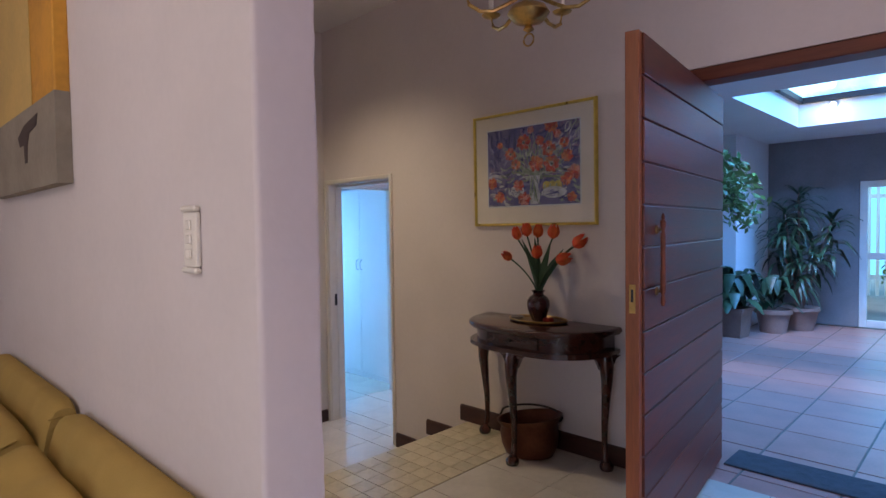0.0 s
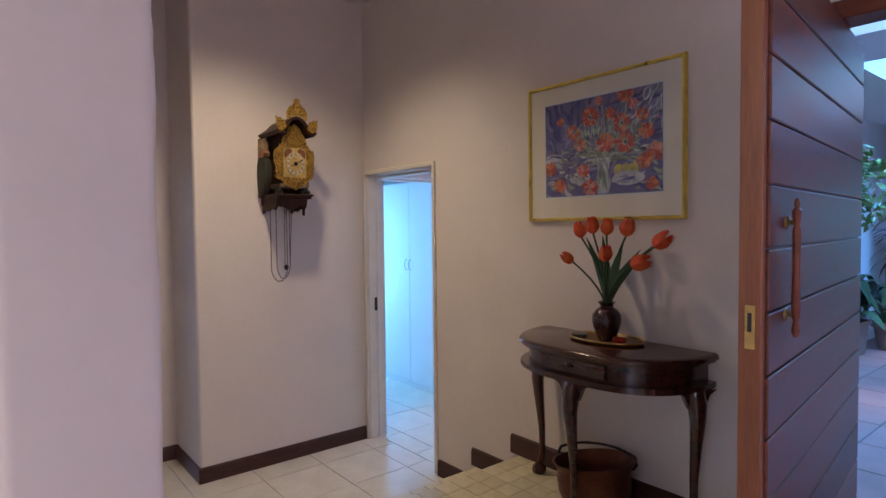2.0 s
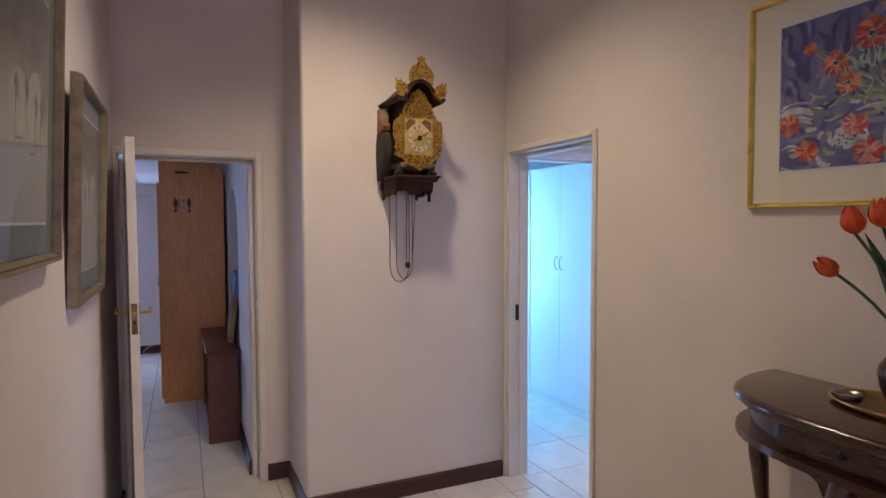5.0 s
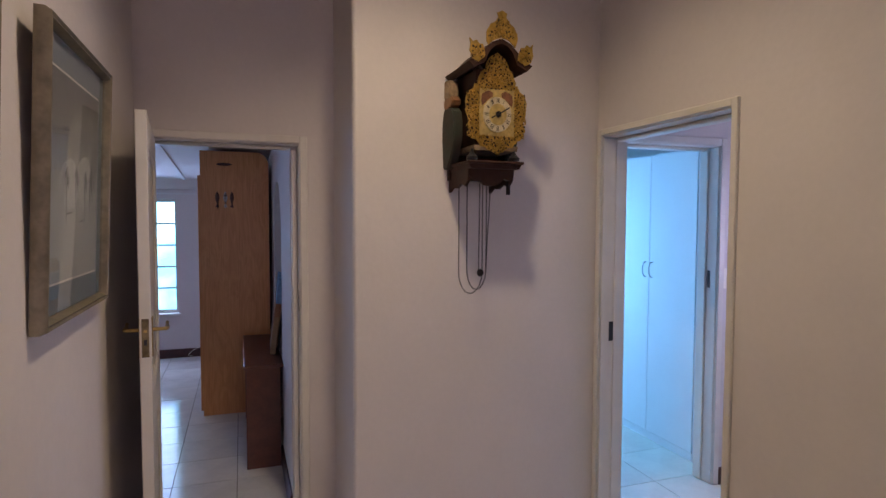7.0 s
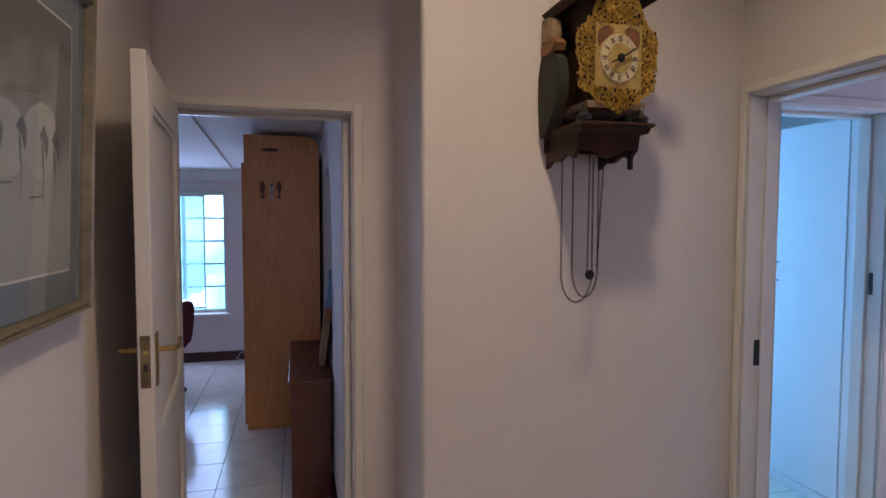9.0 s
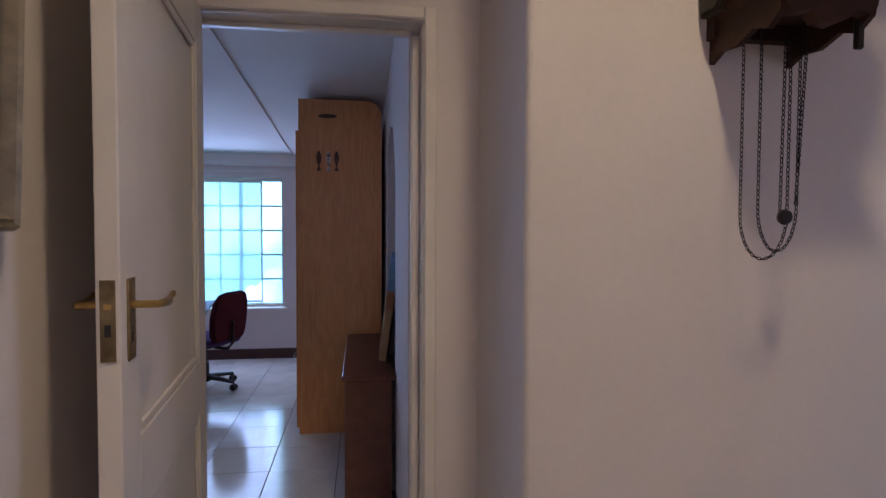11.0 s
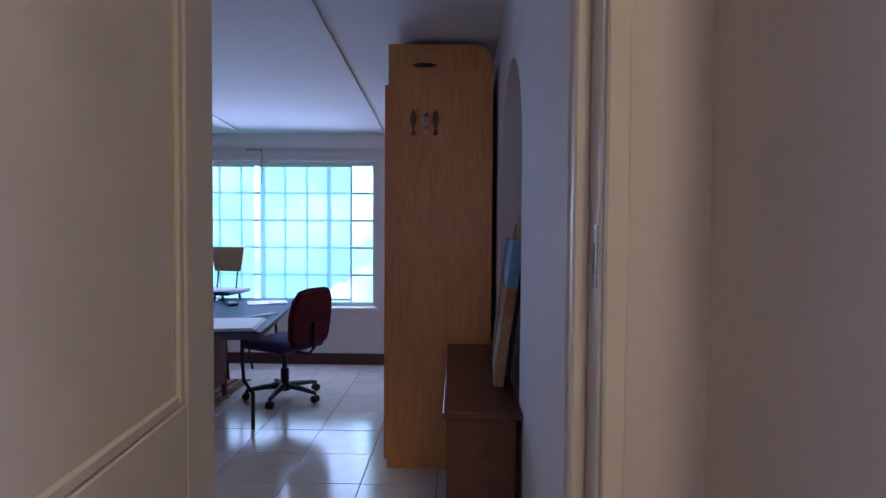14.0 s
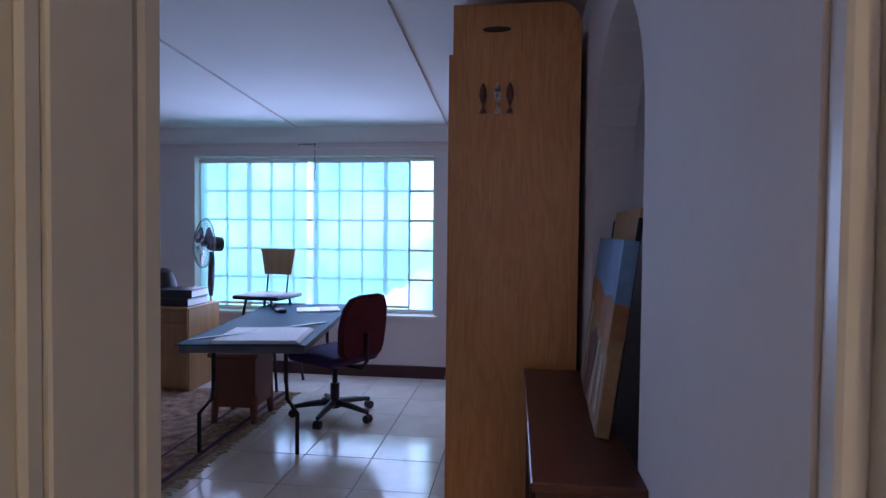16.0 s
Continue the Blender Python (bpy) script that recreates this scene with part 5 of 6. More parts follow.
def chandelier():
    c = thing("chandelier", "brass chandelier with curved candle arms and a bottom ring", "chandelier", pose(-1.02, 2.32, 2.077) @ Matrix.Scale(1.0, 4))
    part("body", L([(0.004, 0.0), (0.022, 0.012), (0.012, 0.03), (0.06, 0.045), (0.085, 0.075), (0.07, 0.10), (0.018, 0.125), (0.028, 0.15), (0.015, 0.2), (0.022, 0.3), (0.01, 0.36), (0.012, 0.42)], seg=24), BRASS, c)
    part("stem", T([(0, 0, 0.42), (0, 0, CEIL - 2.077)], 0.008), BRASS, c)
    part("ceiling_rose", L([(0.05, -0.03), (0.06, -0.01), (0.06, -0.001)], seg=20, m=pose(0, 0, CEIL - 2.077)), BRASS, c)
    part("bottom_ring", T(arc((0, -0.028), 0.024, 0, 342, 18, "xz"), 0.0035, closed=True), BRASS, c)
    for k in range(5):
        m = pose(0, 0, 0, 0, 0, 72 * k + 20)
        arm = part("arm", T([(0.05, 0, 0.13), (0.10, 0, 0.10), (0.15, 0, 0.075), (0.20, 0, 0.072), (0.245, 0, 0.095), (0.26, 0, 0.145)], 0.008), BRASS, c, m=m)
        part("drip_pan", L([(0.008, 0.138), (0.035, 0.145), (0.042, 0.152), (0.038, 0.154), (0.01, 0.15)], seg=16, m=pose(0.26, 0, 0)), BRASS, arm)
        part("candle_sleeve", L([(0.011, 0.152), (0.011, 0.23), (0.007, 0.235)], seg=12, m=pose(0.26, 0, 0)), PLASTIC, arm)


chandelier()
# recessed hall lamp
lamp = thing("ceiling_lamp", "small round white ceiling lamp over the lower hall", "lamp", pose(-2.85, 2.10, CEIL))
part("housing", L([(0.07, -0.001), (0.075, -0.03), (0.065, -0.035), (0.055, -0.012), (0.004, -0.010)], seg=24), TRIM, lamp)


def panel_door(name, label, m, w, h, t=0.038):
    """A moulded panel door, local x from the hinge along the leaf, y across its thickness."""
    d = thing(name, label, "door", m)
    st, top, mid, bot = 0.11, 0.12, 0.16, 0.20
    zs = [0.008, bot, 0.80, 0.80 + mid, h - top, h]
    for x0, x1 in ((0, st), (w - st, w)):
        part("stile", B(x0, x1, 0, t, 0.008, h, bevel=0.002), TRIM, d)
    for z0, z1 in ((0.008, bot), (0.80, 0.80 + mid), (h - top, h)):
        part("rail", B(st + 0.0005, w - st - 0.0005, 0.0005, t - 0.0005, z0, z1, bevel=0.002), TRIM, d)
    for z0, z1 in ((bot, 0.80), (0.80 + mid, h - top)):
        part("panel", B(st, w - st, 0.012, t - 0.012, z0, z1), TRIM, d)
        bm = bmesh.new()
        for y0, y1 in ((0.003, 0.0119), (t - 0.0119, t - 0.003)):
            x0, x1 = st + 0.001, w - st - 0.001
            for a in ((x0, x0 + 0.022, z0, z1), (x1 - 0.022, x1, z0, z1), (x0 + 0.0221, x1 - 0.0221, z0, z0 + 0.022), (x0 + 0.0221, x1 - 0.0221, z1 - 0.022, z1)):
                box(bm, a[0], a[1], y0, y1, a[2] + 0.0005, a[3] - 0.0005, bevel=0.004)
        part("moulding", bm, TRIM, d)
    return d


leaf_ang = math.degrees(math.atan2(0.075, 0.81))
office_door = panel_door("office_door", "white painted panel door standing open against the partition", pose(-4.402, 1.112, LOW, 0, 0, leaf_ang), 0.835, 2.0)
for side in (-1, 1):
    yb = 0.038 if side > 0 else 0.0
    o = side
    pl = part("handle_plate", B(0.759, 0.801, min(yb, yb + o * 0.004), max(yb, yb + o * 0.004), 1.1170, 1.2620, bevel=0.0015), mat("worn_brass_plate", (0.34, 0.23, 0.09), 0.42, 0.9, scale=18, vary=0.5, bump=0.1), office_door, "worn brass handle plate")
    part("lever", T([(0.7800, yb + o * 0.004, 1.215), (0.7800, yb + o * 0.045, 1.215), (0.7698, yb + o * 0.05, 1.215), (0.7460, yb + o * 0.05, 1.214), (0.7256, yb + o * 0.05, 1.2125), (0.7171, yb + o * 0.05, 1.2165), (0.7035, yb + o * 0.05, 1.2195), (0.6882, yb + o * 0.05, 1.2215), (0.6780, yb + o * 0.05, 1.2225)], [0.007, 0.007, 0.0075, 0.008, 0.009, 0.0065, 0.0045, 0.007, 0.006], seg=10), BRASS, pl, "curved brass lever handle")
    part("keyhole", B(0.777, 0.783, min(yb + o * 0.0041, yb + o * 0.0046), max(yb + o * 0.0041, yb + o * 0.0046), 1.148, 1.166), BLACK, pl)
part("lock_plate", B(0.8352, 0.837, 0.007, 0.031, 1.1250, 1.2630), mat("worn_steel_plate", (0.22, 0.17, 0.09), 0.45, 0.8, scale=18, vary=0.5, bump=0.1), office_door, "worn brass lock edge plate")
part("latch", B(0.8372, 0.8415, 0.014, 0.025, 1.214, 1.224, bevel=0.001), BRASS, office_door)
part("bolt_hole", B(0.8371, 0.8375, 0.014, 0.024, 1.168, 1.188), BLACK, office_door)
part("strike_plate", B(-4.432, -4.404, 1.8175, 1.8198, 0.775, 0.885), mat("dull_strike_plate", (0.36, 0.33, 0.28), 0.4, 0.8, scale=18, vary=0.4, bump=0.1), off_frame, "steel strike plate")
part("strike_slot", B(-4.423, -4.412, 1.8170, 1.8174, 0.80, 0.855), BLACK, off_frame)
part("strike_plate", B(-3.7925, -3.790, 3.31, 3.335, 0.64, 0.74), BLACK, bed_frame, "dark strike plate")

# ---- bedroom seen through its doorway ----
def cupboard(x0, x1, front, label):
    c = thing("built_in_cupboard", label, "cupboard", pose((x0 + x1) / 2, front, LOW), group="white bedroom cupboards")
    h = (x1 - x0) / 2
    part("carcass", B(-h, h, 0.02, 0.46, 0.0, 2.1), CUPBOARD, c)
    part("plinth", B(-h, h, 0.006, 0.02, 0.0, 0.055), CUPBOARD, c)
    for s in (-1, 1):
        a, b = sorted((s * 0.0015, s * (h - 0.002)))
        dr = part("door", B(a, b, 0.0, 0.018, 0.06, 2.09, bevel=0.002), CUPBOARD, c)
        xh = s * 0.035
        part("handle", T([(xh, 0, 1.205), (xh, -0.02, 1.21), (xh, -0.03, 1.235), (xh, -0.032, 1.26), (xh, -0.03, 1.285), (xh, -0.02, 1.31), (xh, 0, 1.315)], 0.004), STEEL, dr, "bowed metal handle")


cupboard(-5.255, -4.335, 4.365, "white painted two-door cupboard with bow handles")
cupboard(-6.185, -5.265, 4.365, "white painted two-door cupboard with bow handles")
structure("cupboard_filler", B(-4.333, -4.172, 4.372, 4.40, LOW, 1.98), CUPBOARD, "white painted filler panel beside the cupboards", "panel")
in_frame = door_frame("door_frame_inner", "x", -4.03, 0.14, 1, 3.45, 4.249, LOW, 1.712, 0.036, "white painted steel frame of the inner bedroom doorway")
part("strike_plate", B(-4.098, -4.078, 4.2345, 4.2368, 0.85, 0.955), BLACK, in_frame, "dark strike plate")
wp = thing("framed_picture", "small print in a dark frame on the lobby wall", "picture", pose(-4.03, 4.735, 1.212, 0, 0, 90))
frame_bars(wp, 0.37, 0.49, 0.022, 0.022, BLACK)
part("mount", B(-0.17, 0.17, -0.006, -0.001, -0.228, 0.228), GREYMOUNT, wp)
part("print", B(-0.10, 0.10, -0.0075, -0.0062, -0.13, 0.14), PAPER, wp, "pale print")
sw2 = thing("light_switch", "ivory switch plate on the lobby wall", "switch", pose(-4.03, 4.318, 0.911, 0, 0, 90))
part("plate", B(-0.033, 0.033, -0.01, 0, -0.062, 0.062, bevel=0.003), PLASTIC, sw2)
part("rocker", B(-0.012, 0.012, -0.014, -0.01, -0.02, 0.02, bevel=0.002), PLASTIC, sw2)

# ---- office ----
def office_window():
    w = tagged(new("window_1"), "wide steel window with small panes and burglar bars", "window", kind="structure")
    x = WNX - 0.12
    y0, y1, z0, z1 = -1.275, 0.84, 0.16, 1.49
    e = 0.001
    for a in ((y0 + e, y0 + 0.035, z0 + e, z1 - e), (y1 - 0.035, y1 - e, z0 + e, z1 - e), (y0 + 0.0351, y1 - 0.0351, z0 + e, z0 + 0.035), (y0 + 0.0351, y1 - 0.0351, z1 - 0.035, z1 - e)):
        part("window_frame", B(x - 0.02, x + 0.02, *a, bevel=0.003), TRIM, w)
    rows = [z0 + 0.035 + (z1 - z0 - 0.07) * k / 5 for k in range(1, 5)]
    cols = [y0 + 0.035 + (y1 - y0 - 0.07) * k / 10 for k in range(1, 10)]
    for k, y in enumerate(cols):
        t = 0.02 if k in (1, 4, 7) else 0.010
        part("mullion", B(x - 0.01, x + 0.01, y - t, y + t, z0 + 0.0352, z1 - 0.0352), TRIM, w)
    for z in rows:
        part("glazing_bar", B(x - 0.009, x + 0.009, y0 + 0.0353, y1 - 0.0353, z - 0.010, z + 0.010), TRIM, w)
    pane = part("pane", B(x - 0.013, x - 0.0105, y0 + 0.03, y1 - 0.03, z0 + 0.03, z1 - 0.03), PANE, w)
    pane.visible_shadow = False
    part("window_sill", B(WNX - 0.10, WNX + 0.035, y0 - 0.03, y1 + 0.03, z0 - 0.03, z0 + 0.002, bevel=0.004), TRIM, w)
    structure("backdrop", B(-10.4, -10.35, -4.5, 3.5, -1.0, 3.2), OUTSIDE, "bright overcast daylight outside the window", "backdrop")


office_window()


def roller_blind(y0, y1, zb):
    b = thing("roller_blind", "sheer white roller blind drawn down over the window", "blind", pose(WNX - 0.045, 0, 0), group="office blinds")
    part("roller", T([(0, y0, 1.452), (0, y1, 1.452)], 0.016, seg=12), TRIM, b)
    bm = bmesh.new()
    n = 24
    rows = []
    for i in range(n + 1):
        y = y0 + 0.01 + (y1 - y0 - 0.02) * i / n
        o = 0.002 * math.sin(i * 1.9) + 0.001 * math.sin(i * 0.7)
        rows.append((bm.verts.new((o, y, 1.445)), bm.verts.new((o * 2.2, y, zb))))
    for a, c in zip(rows, rows[1:]):
        bm.faces.new((a[0], c[0], c[1], a[1]))
    part("fabric", bm, BLIND, b, "sheer pale fabric")
    part("bottom_bar", B(-0.006, 0.006, y0 + 0.01, y1 - 0.01, zb - 0.02, zb, bevel=0.002), TRIM, b)


roller_blind(-1.255, -0.27, 0.235)
roller_blind(-0.235, 0.62, 0.235)
# ventilator and cable over the window
vent = thing("air_vent", "small white wall ventilator above the window", "vent", pose(WNX, -0.26, 1.585))
part("vent_plate", B(0.001, 0.008, -0.09, 0.09, -0.018, 0.018, bevel=0.002), TRIM, vent)
for k in range(6):
    part("slot", B(0.0082, 0.009, -0.075 + k * 0.027, -0.06 + k * 0.027, -0.006, 0.008), BLACK, vent)
single("cable", T([(WNX + 0.006, -0.19, 1.60), (WNX + 0.006, -0.19, 1.50), (WNX + 0.01, -0.195, 1.46), (WNX + 0.012, -0.18, 1.40), (WNX + 0.012, -0.195, 1.34), (WNX + 0.012, -0.185, 1.28)], 0.003), BLACK, "thin dark cable hanging over the window", "cable")
single("cable", T([(WNX + 0.03, 0.98, LOW + 0.01), (WNX + 0.03, 0.93, LOW + 0.02), (WNX + 0.025, 0.97, LOW + 0.07), (WNX + 0.022, 1.05, LOW + 0.11)], 0.003), PLASTIC, "thin white cable along the skirting", "cable")


def wardrobe():
    w = thing("wardrobe", "tall oak veneered wardrobe with rounded corner and fish-shaped hooks", "wardrobe", pose(-6.355, 1.228, LOW))
    h = 2.17
    # local: x into the room away from the door (negative), y towards the wall
    side = [(0.0, 0.0), (0.53, 0.0), (0.53, h - 0.10)] + [(0.43 + 0.10 * math.cos(radians(a)), h - 0.10 + 0.10 * math.sin(radians(a))) for a in range(10, 91, 10)] + [(0.0, h)]
    part("side_panel", S(side, "x", -0.02, 0.0), OAK, w)
    part("side_panel", S(side, "x", -1.20, -1.18), OAK, w)
    part("back_panel", B(-1.18, -0.02, 0.512, 0.53, 0.0, h - 0.10), OAK, w)
    part("top_panel", B(-1.18, -0.02, 0.02, 0.44, h - 0.02, h), OAK, w)
    part("bottom_panel", B(-1.18, -0.02, 0.02, 0.512, 0.05, 0.07), OAK, w)
    for k in range(2):
        d = part("door", B(-0.60 - 0.583 * k + 0.003, -0.017 - 0.583 * k, -0.02, 0.0, 0.04, h - 0.20, bevel=0.002), OAK, w)
        part("handle", T([(-0.56 if k == 0 else -0.64, -0.02, 1.0), (-0.56 if k == 0 else -0.64, -0.045, 1.01), (-0.56 if k == 0 else -0.64, -0.045, 1.09), (-0.56 if k == 0 else -0.64, -0.02, 1.10)], 0.005), STEEL, d)
    part("oval_plate", L([(0.06, 0), (0.06, 0.003), (0.05, 0.005)], seg=24, sx=0.2, m=Matrix.Translation((0.0, 0.183, h - 0.106)) @ pose(0, 0, 0, 0, 90, 0)), mat("dark_oval", (0.06, 0.025, 0.012), 0.5), w, "dark oval finger pull")
    fish = mat("fish_hook_paint", (0.14, 0.055, 0.03), 0.5, 0.0, scale=60, vary=0.5, bump=0.1)
    pale_fish = mat("pale_fish_paint", (0.55, 0.48, 0.42), 0.4, scale=60, vary=0.6, bump=0.1, vary_hue=(0.12, 0.07, 0.04))
    for k, y in enumerate((0.128, 0.19, 0.24)):
        bm = bmesh.new()
        lathe(bm, [(0.003, -0.05), (0.007, -0.03), (0.017, 0.0), (0.014, 0.03), (0.004, 0.055)], seg=10, m=pose(0.008, y, h - 0.385), sx=0.5)
        slab(bm, [(y - 0.016, h - 0.455), (y + 0.016, h - 0.455), (y + 0.004, h - 0.43), (y - 0.004, h - 0.43)], "x", 0.001, 0.008)
        tube(bm, [(0.004, y, h - 0.45), (0.02, y, h - 0.46), (0.028, y, h - 0.44)], 0.003, seg=6)
        part("fish_hook", bm, pale_fish if k == 1 else fish, w, "small fish-shaped hook")


wardrobe()


def low_shelf():
    s = thing("low_shelf", "low red-brown wooden shelf unit against the wall", "shelf", pose(0, 0, LOW))
    x0, x1, y0, y1, h = -6.20, -5.162, 1.552, 1.765, 0.678
    part("top_board", B(x0 - 0.01, x1 + 0.012, y0 - 0.012, y1 + 0.0195, h - 0.022, h, bevel=0.003), SHELFWOOD, s)
    part("end_panel", B(x1 - 0.02, x1, y0, y1, 0, h - 0.023, bevel=0.002), SHELFWOOD, s)
    part("end_panel", B(x0, x0 + 0.02, y0, y1, 0, h - 0.023, bevel=0.002), SHELFWOOD, s)
    part("back_panel", B(x0 + 0.021, x1 - 0.021, y1 - 0.012, y1 - 0.002, 0.02, h - 0.023), SHELFWOOD, s)
    for z in (0.07, 0.37):
        part("shelf_board", B(x0 + 0.021, x1 - 0.021, y0 + 0.005, y1 - 0.013, z, z + 0.018), SHELFWOOD, s)


low_shelf()
SHELF_TOP = LOW + 0.678


def beach_canvas():
    c = thing("canvas_painting", "unframed beach canvas in blue and sand tones leaning on the wall", "painting", pose(-5.437, 1.712, SHELF_TOP + 0.005, -7.2, 0, -3))
    w, h, t = 0.67, 0.52, 0.037
    part("stretcher", B(-w, 0, 0, t, 0, h, bevel=0.003), mat("sand_paint", (0.42, 0.27, 0.13), 0.7, scale=5, vary=0.35, bump=0.08, fine=40), c)
    part("sky_field", B(-w - 0.001, 0.001, -0.001, t + 0.001, h * 0.68, h + 0.001), mat("sky_paint", (0.20, 0.36, 0.55), 0.7, scale=4, vary=0.3, bump=0.08, fine=40), c)
    bm = bmesh.new()
    slab(bm, [(-w, h * 0.60), (-0.35, h * 0.52), (-0.2, h * 0.45), (0, h * 0.42), (0, h * 0.68), (-0.12, h * 0.70), (-0.26, h * 0.66), (-0.4, h * 0.72), (-w, h * 0.74)], "y", -0.0022, -0.0012)
    part("hill_field", bm, mat("rust_paint", (0.42, 0.19, 0.08), 0.7, scale=8, vary=0.4), c)
    part("hill_edge", B(0.0005, 0.0022, 0.0, t, h * 0.50, h * 0.679), mat("rust_edge_paint", (0.36, 0.16, 0.07), 0.7, scale=8, vary=0.3), c)
    bm = bmesh.new()
    slab(bm, [(-0.48, 0.0), (-0.38, 0.0), (-0.28, 0.12), (-0.26, 0.2), (-0.34, 0.24), (-0.46, 0.2)], "y", -0.0022, -0.0005)
    part("shadow_field", bm, mat("mauve_paint", (0.20, 0.12, 0.10), 0.7, scale=8, vary=0.3), c)
    bm = bmesh.new()
    for a in ((-0.62, 0.03, -0.55, 0.3), (-0.25, 0.02, -0.2, 0.22), (-0.1, 0.04, -0.09, 0.2)):
        slab(bm, [(a[0] - 0.02, a[1]), (a[0] + 0.05, a[1]), (a[2] + 0.022, a[3]), (a[2] - 0.022, a[3])], "y", -0.0026, -0.0005)
    tagged(part("foam", bm, mat("foam_paint", (0.60, 0.50, 0.38), 0.7, scale=10, vary=0.3), c), kind="stuff")
    b = thing("panel_board", "plain wooden board with dark edges leaning behind the canvas", "board", pose(-5.80, 1.7725, SHELF_TOP + 0.002, -7.2, 0, 0))
    part("board", B(-0.20, 0.20, 0.0, 0.010, 0, 0.615, bevel=0.002), PINE, b)
    part("dark_edge", B(-0.214, -0.2002, -0.003, 0.012, 0, 0.585, bevel=0.002), BLACK, b)
    part("dark_edge", B(0.2002, 0.214, -0.003, 0.012, 0, 0.585, bevel=0.002), BLACK, b)


beach_canvas()


def folding_table():
    t = thing("folding_table", "grey laminate folding table with bent steel legs", "table", pose(-6.64, 0.14, LOW, 0, 0, 188.0))
    # local x along the table away from the door
    L_, W, H = 1.66, 0.328, 0.64
    part("tabletop", B(0, L_, -W, W, H - 0.006, H, bevel=0.002), DESKTOP, t)
    part("edge_apron", B(0.012, L_ - 0.012, -W + 0.012, W - 0.012, H - 0.045, H - 0.0065, bevel=0.003), mat("dark_apron", (0.09, 0.09, 0.10), 0.5), t)
    for xb in (0.23, L_ - 0.23):
        s = 1 if xb < 0.5 else -1
        for y in (-0.215, 0.285):
            o = 0.05 if y > 0 else -0.05
            part("leg", T([(xb, y * 0.78, H - 0.045), (xb, y * 0.78, 0.40), (xb, y * 0.82, 0.30), (xb, y + o * 0.3, 0.22), (xb, y + o * 0.3, 0.0)], 0.012, seg=9), IRON, t)
        part("leg_brace", T([(xb, -0.17, 0.56), (xb, 0.22, 0.56)], 0.008), IRON, t)
    return t


folding_table()
TBL = LOW + 0.64
turn = pose(-6.64, 0.14, TBL, 0, 0, 188.0)
pad = thing("drawing_pad", "large pad of white paper lying on the table", "paper pad", turn @ pose(0.235, -0.08, 0.0005, 0, 0, 2))
for k in range(3):
    part("sheet", B(-0.21, 0.21 - 0.006 * k, -0.20 + 0.01 * k, 0.24, 0.006 * k, 0.006 * k + 0.0055), PAPER, pad)
single("long_ruler", B(-0.46, 0.46, -0.017, 0.017, 0, 0.004, bevel=0.001), BLACK, "long dark ruler lying across the table", "ruler", pose(-7.0, 0.107, TBL + 0.0128, 0, 1.25, 151.3))
nb = thing("magazine", "open magazine on the far end of the table", "magazine", turn @ pose(1.32, -0.12, 0.0005, 0, 0, 14))
part("pages", B(-0.11, 0.11, -0.15, 0.15, 0, 0.006), PAPER, nb)
part("cover", B(-0.105, 0.1, -0.145, -0.01, 0.0062, 0.009), mat("magazine_cover", (0.3, 0.2, 0.22), 0.4, scale=20, vary=0.6), nb)
kb = thing("small_gadget", "small dark gadget lying on the table", "gadget", turn @ pose(1.20, 0.12, 0.0005, 0, 0, 30))
part("gadget_body", B(-0.06, 0.06, -0.03, 0.03, 0, 0.025, bevel=0.008), BLACK, kb)
part("gadget_cord", T([(0.06, 0, 0.01), (0.10, 0.02, 0.006), (0.13, -0.01, 0.006), (0.15, 0.03, 0.006)], 0.004), BLACK, kb)


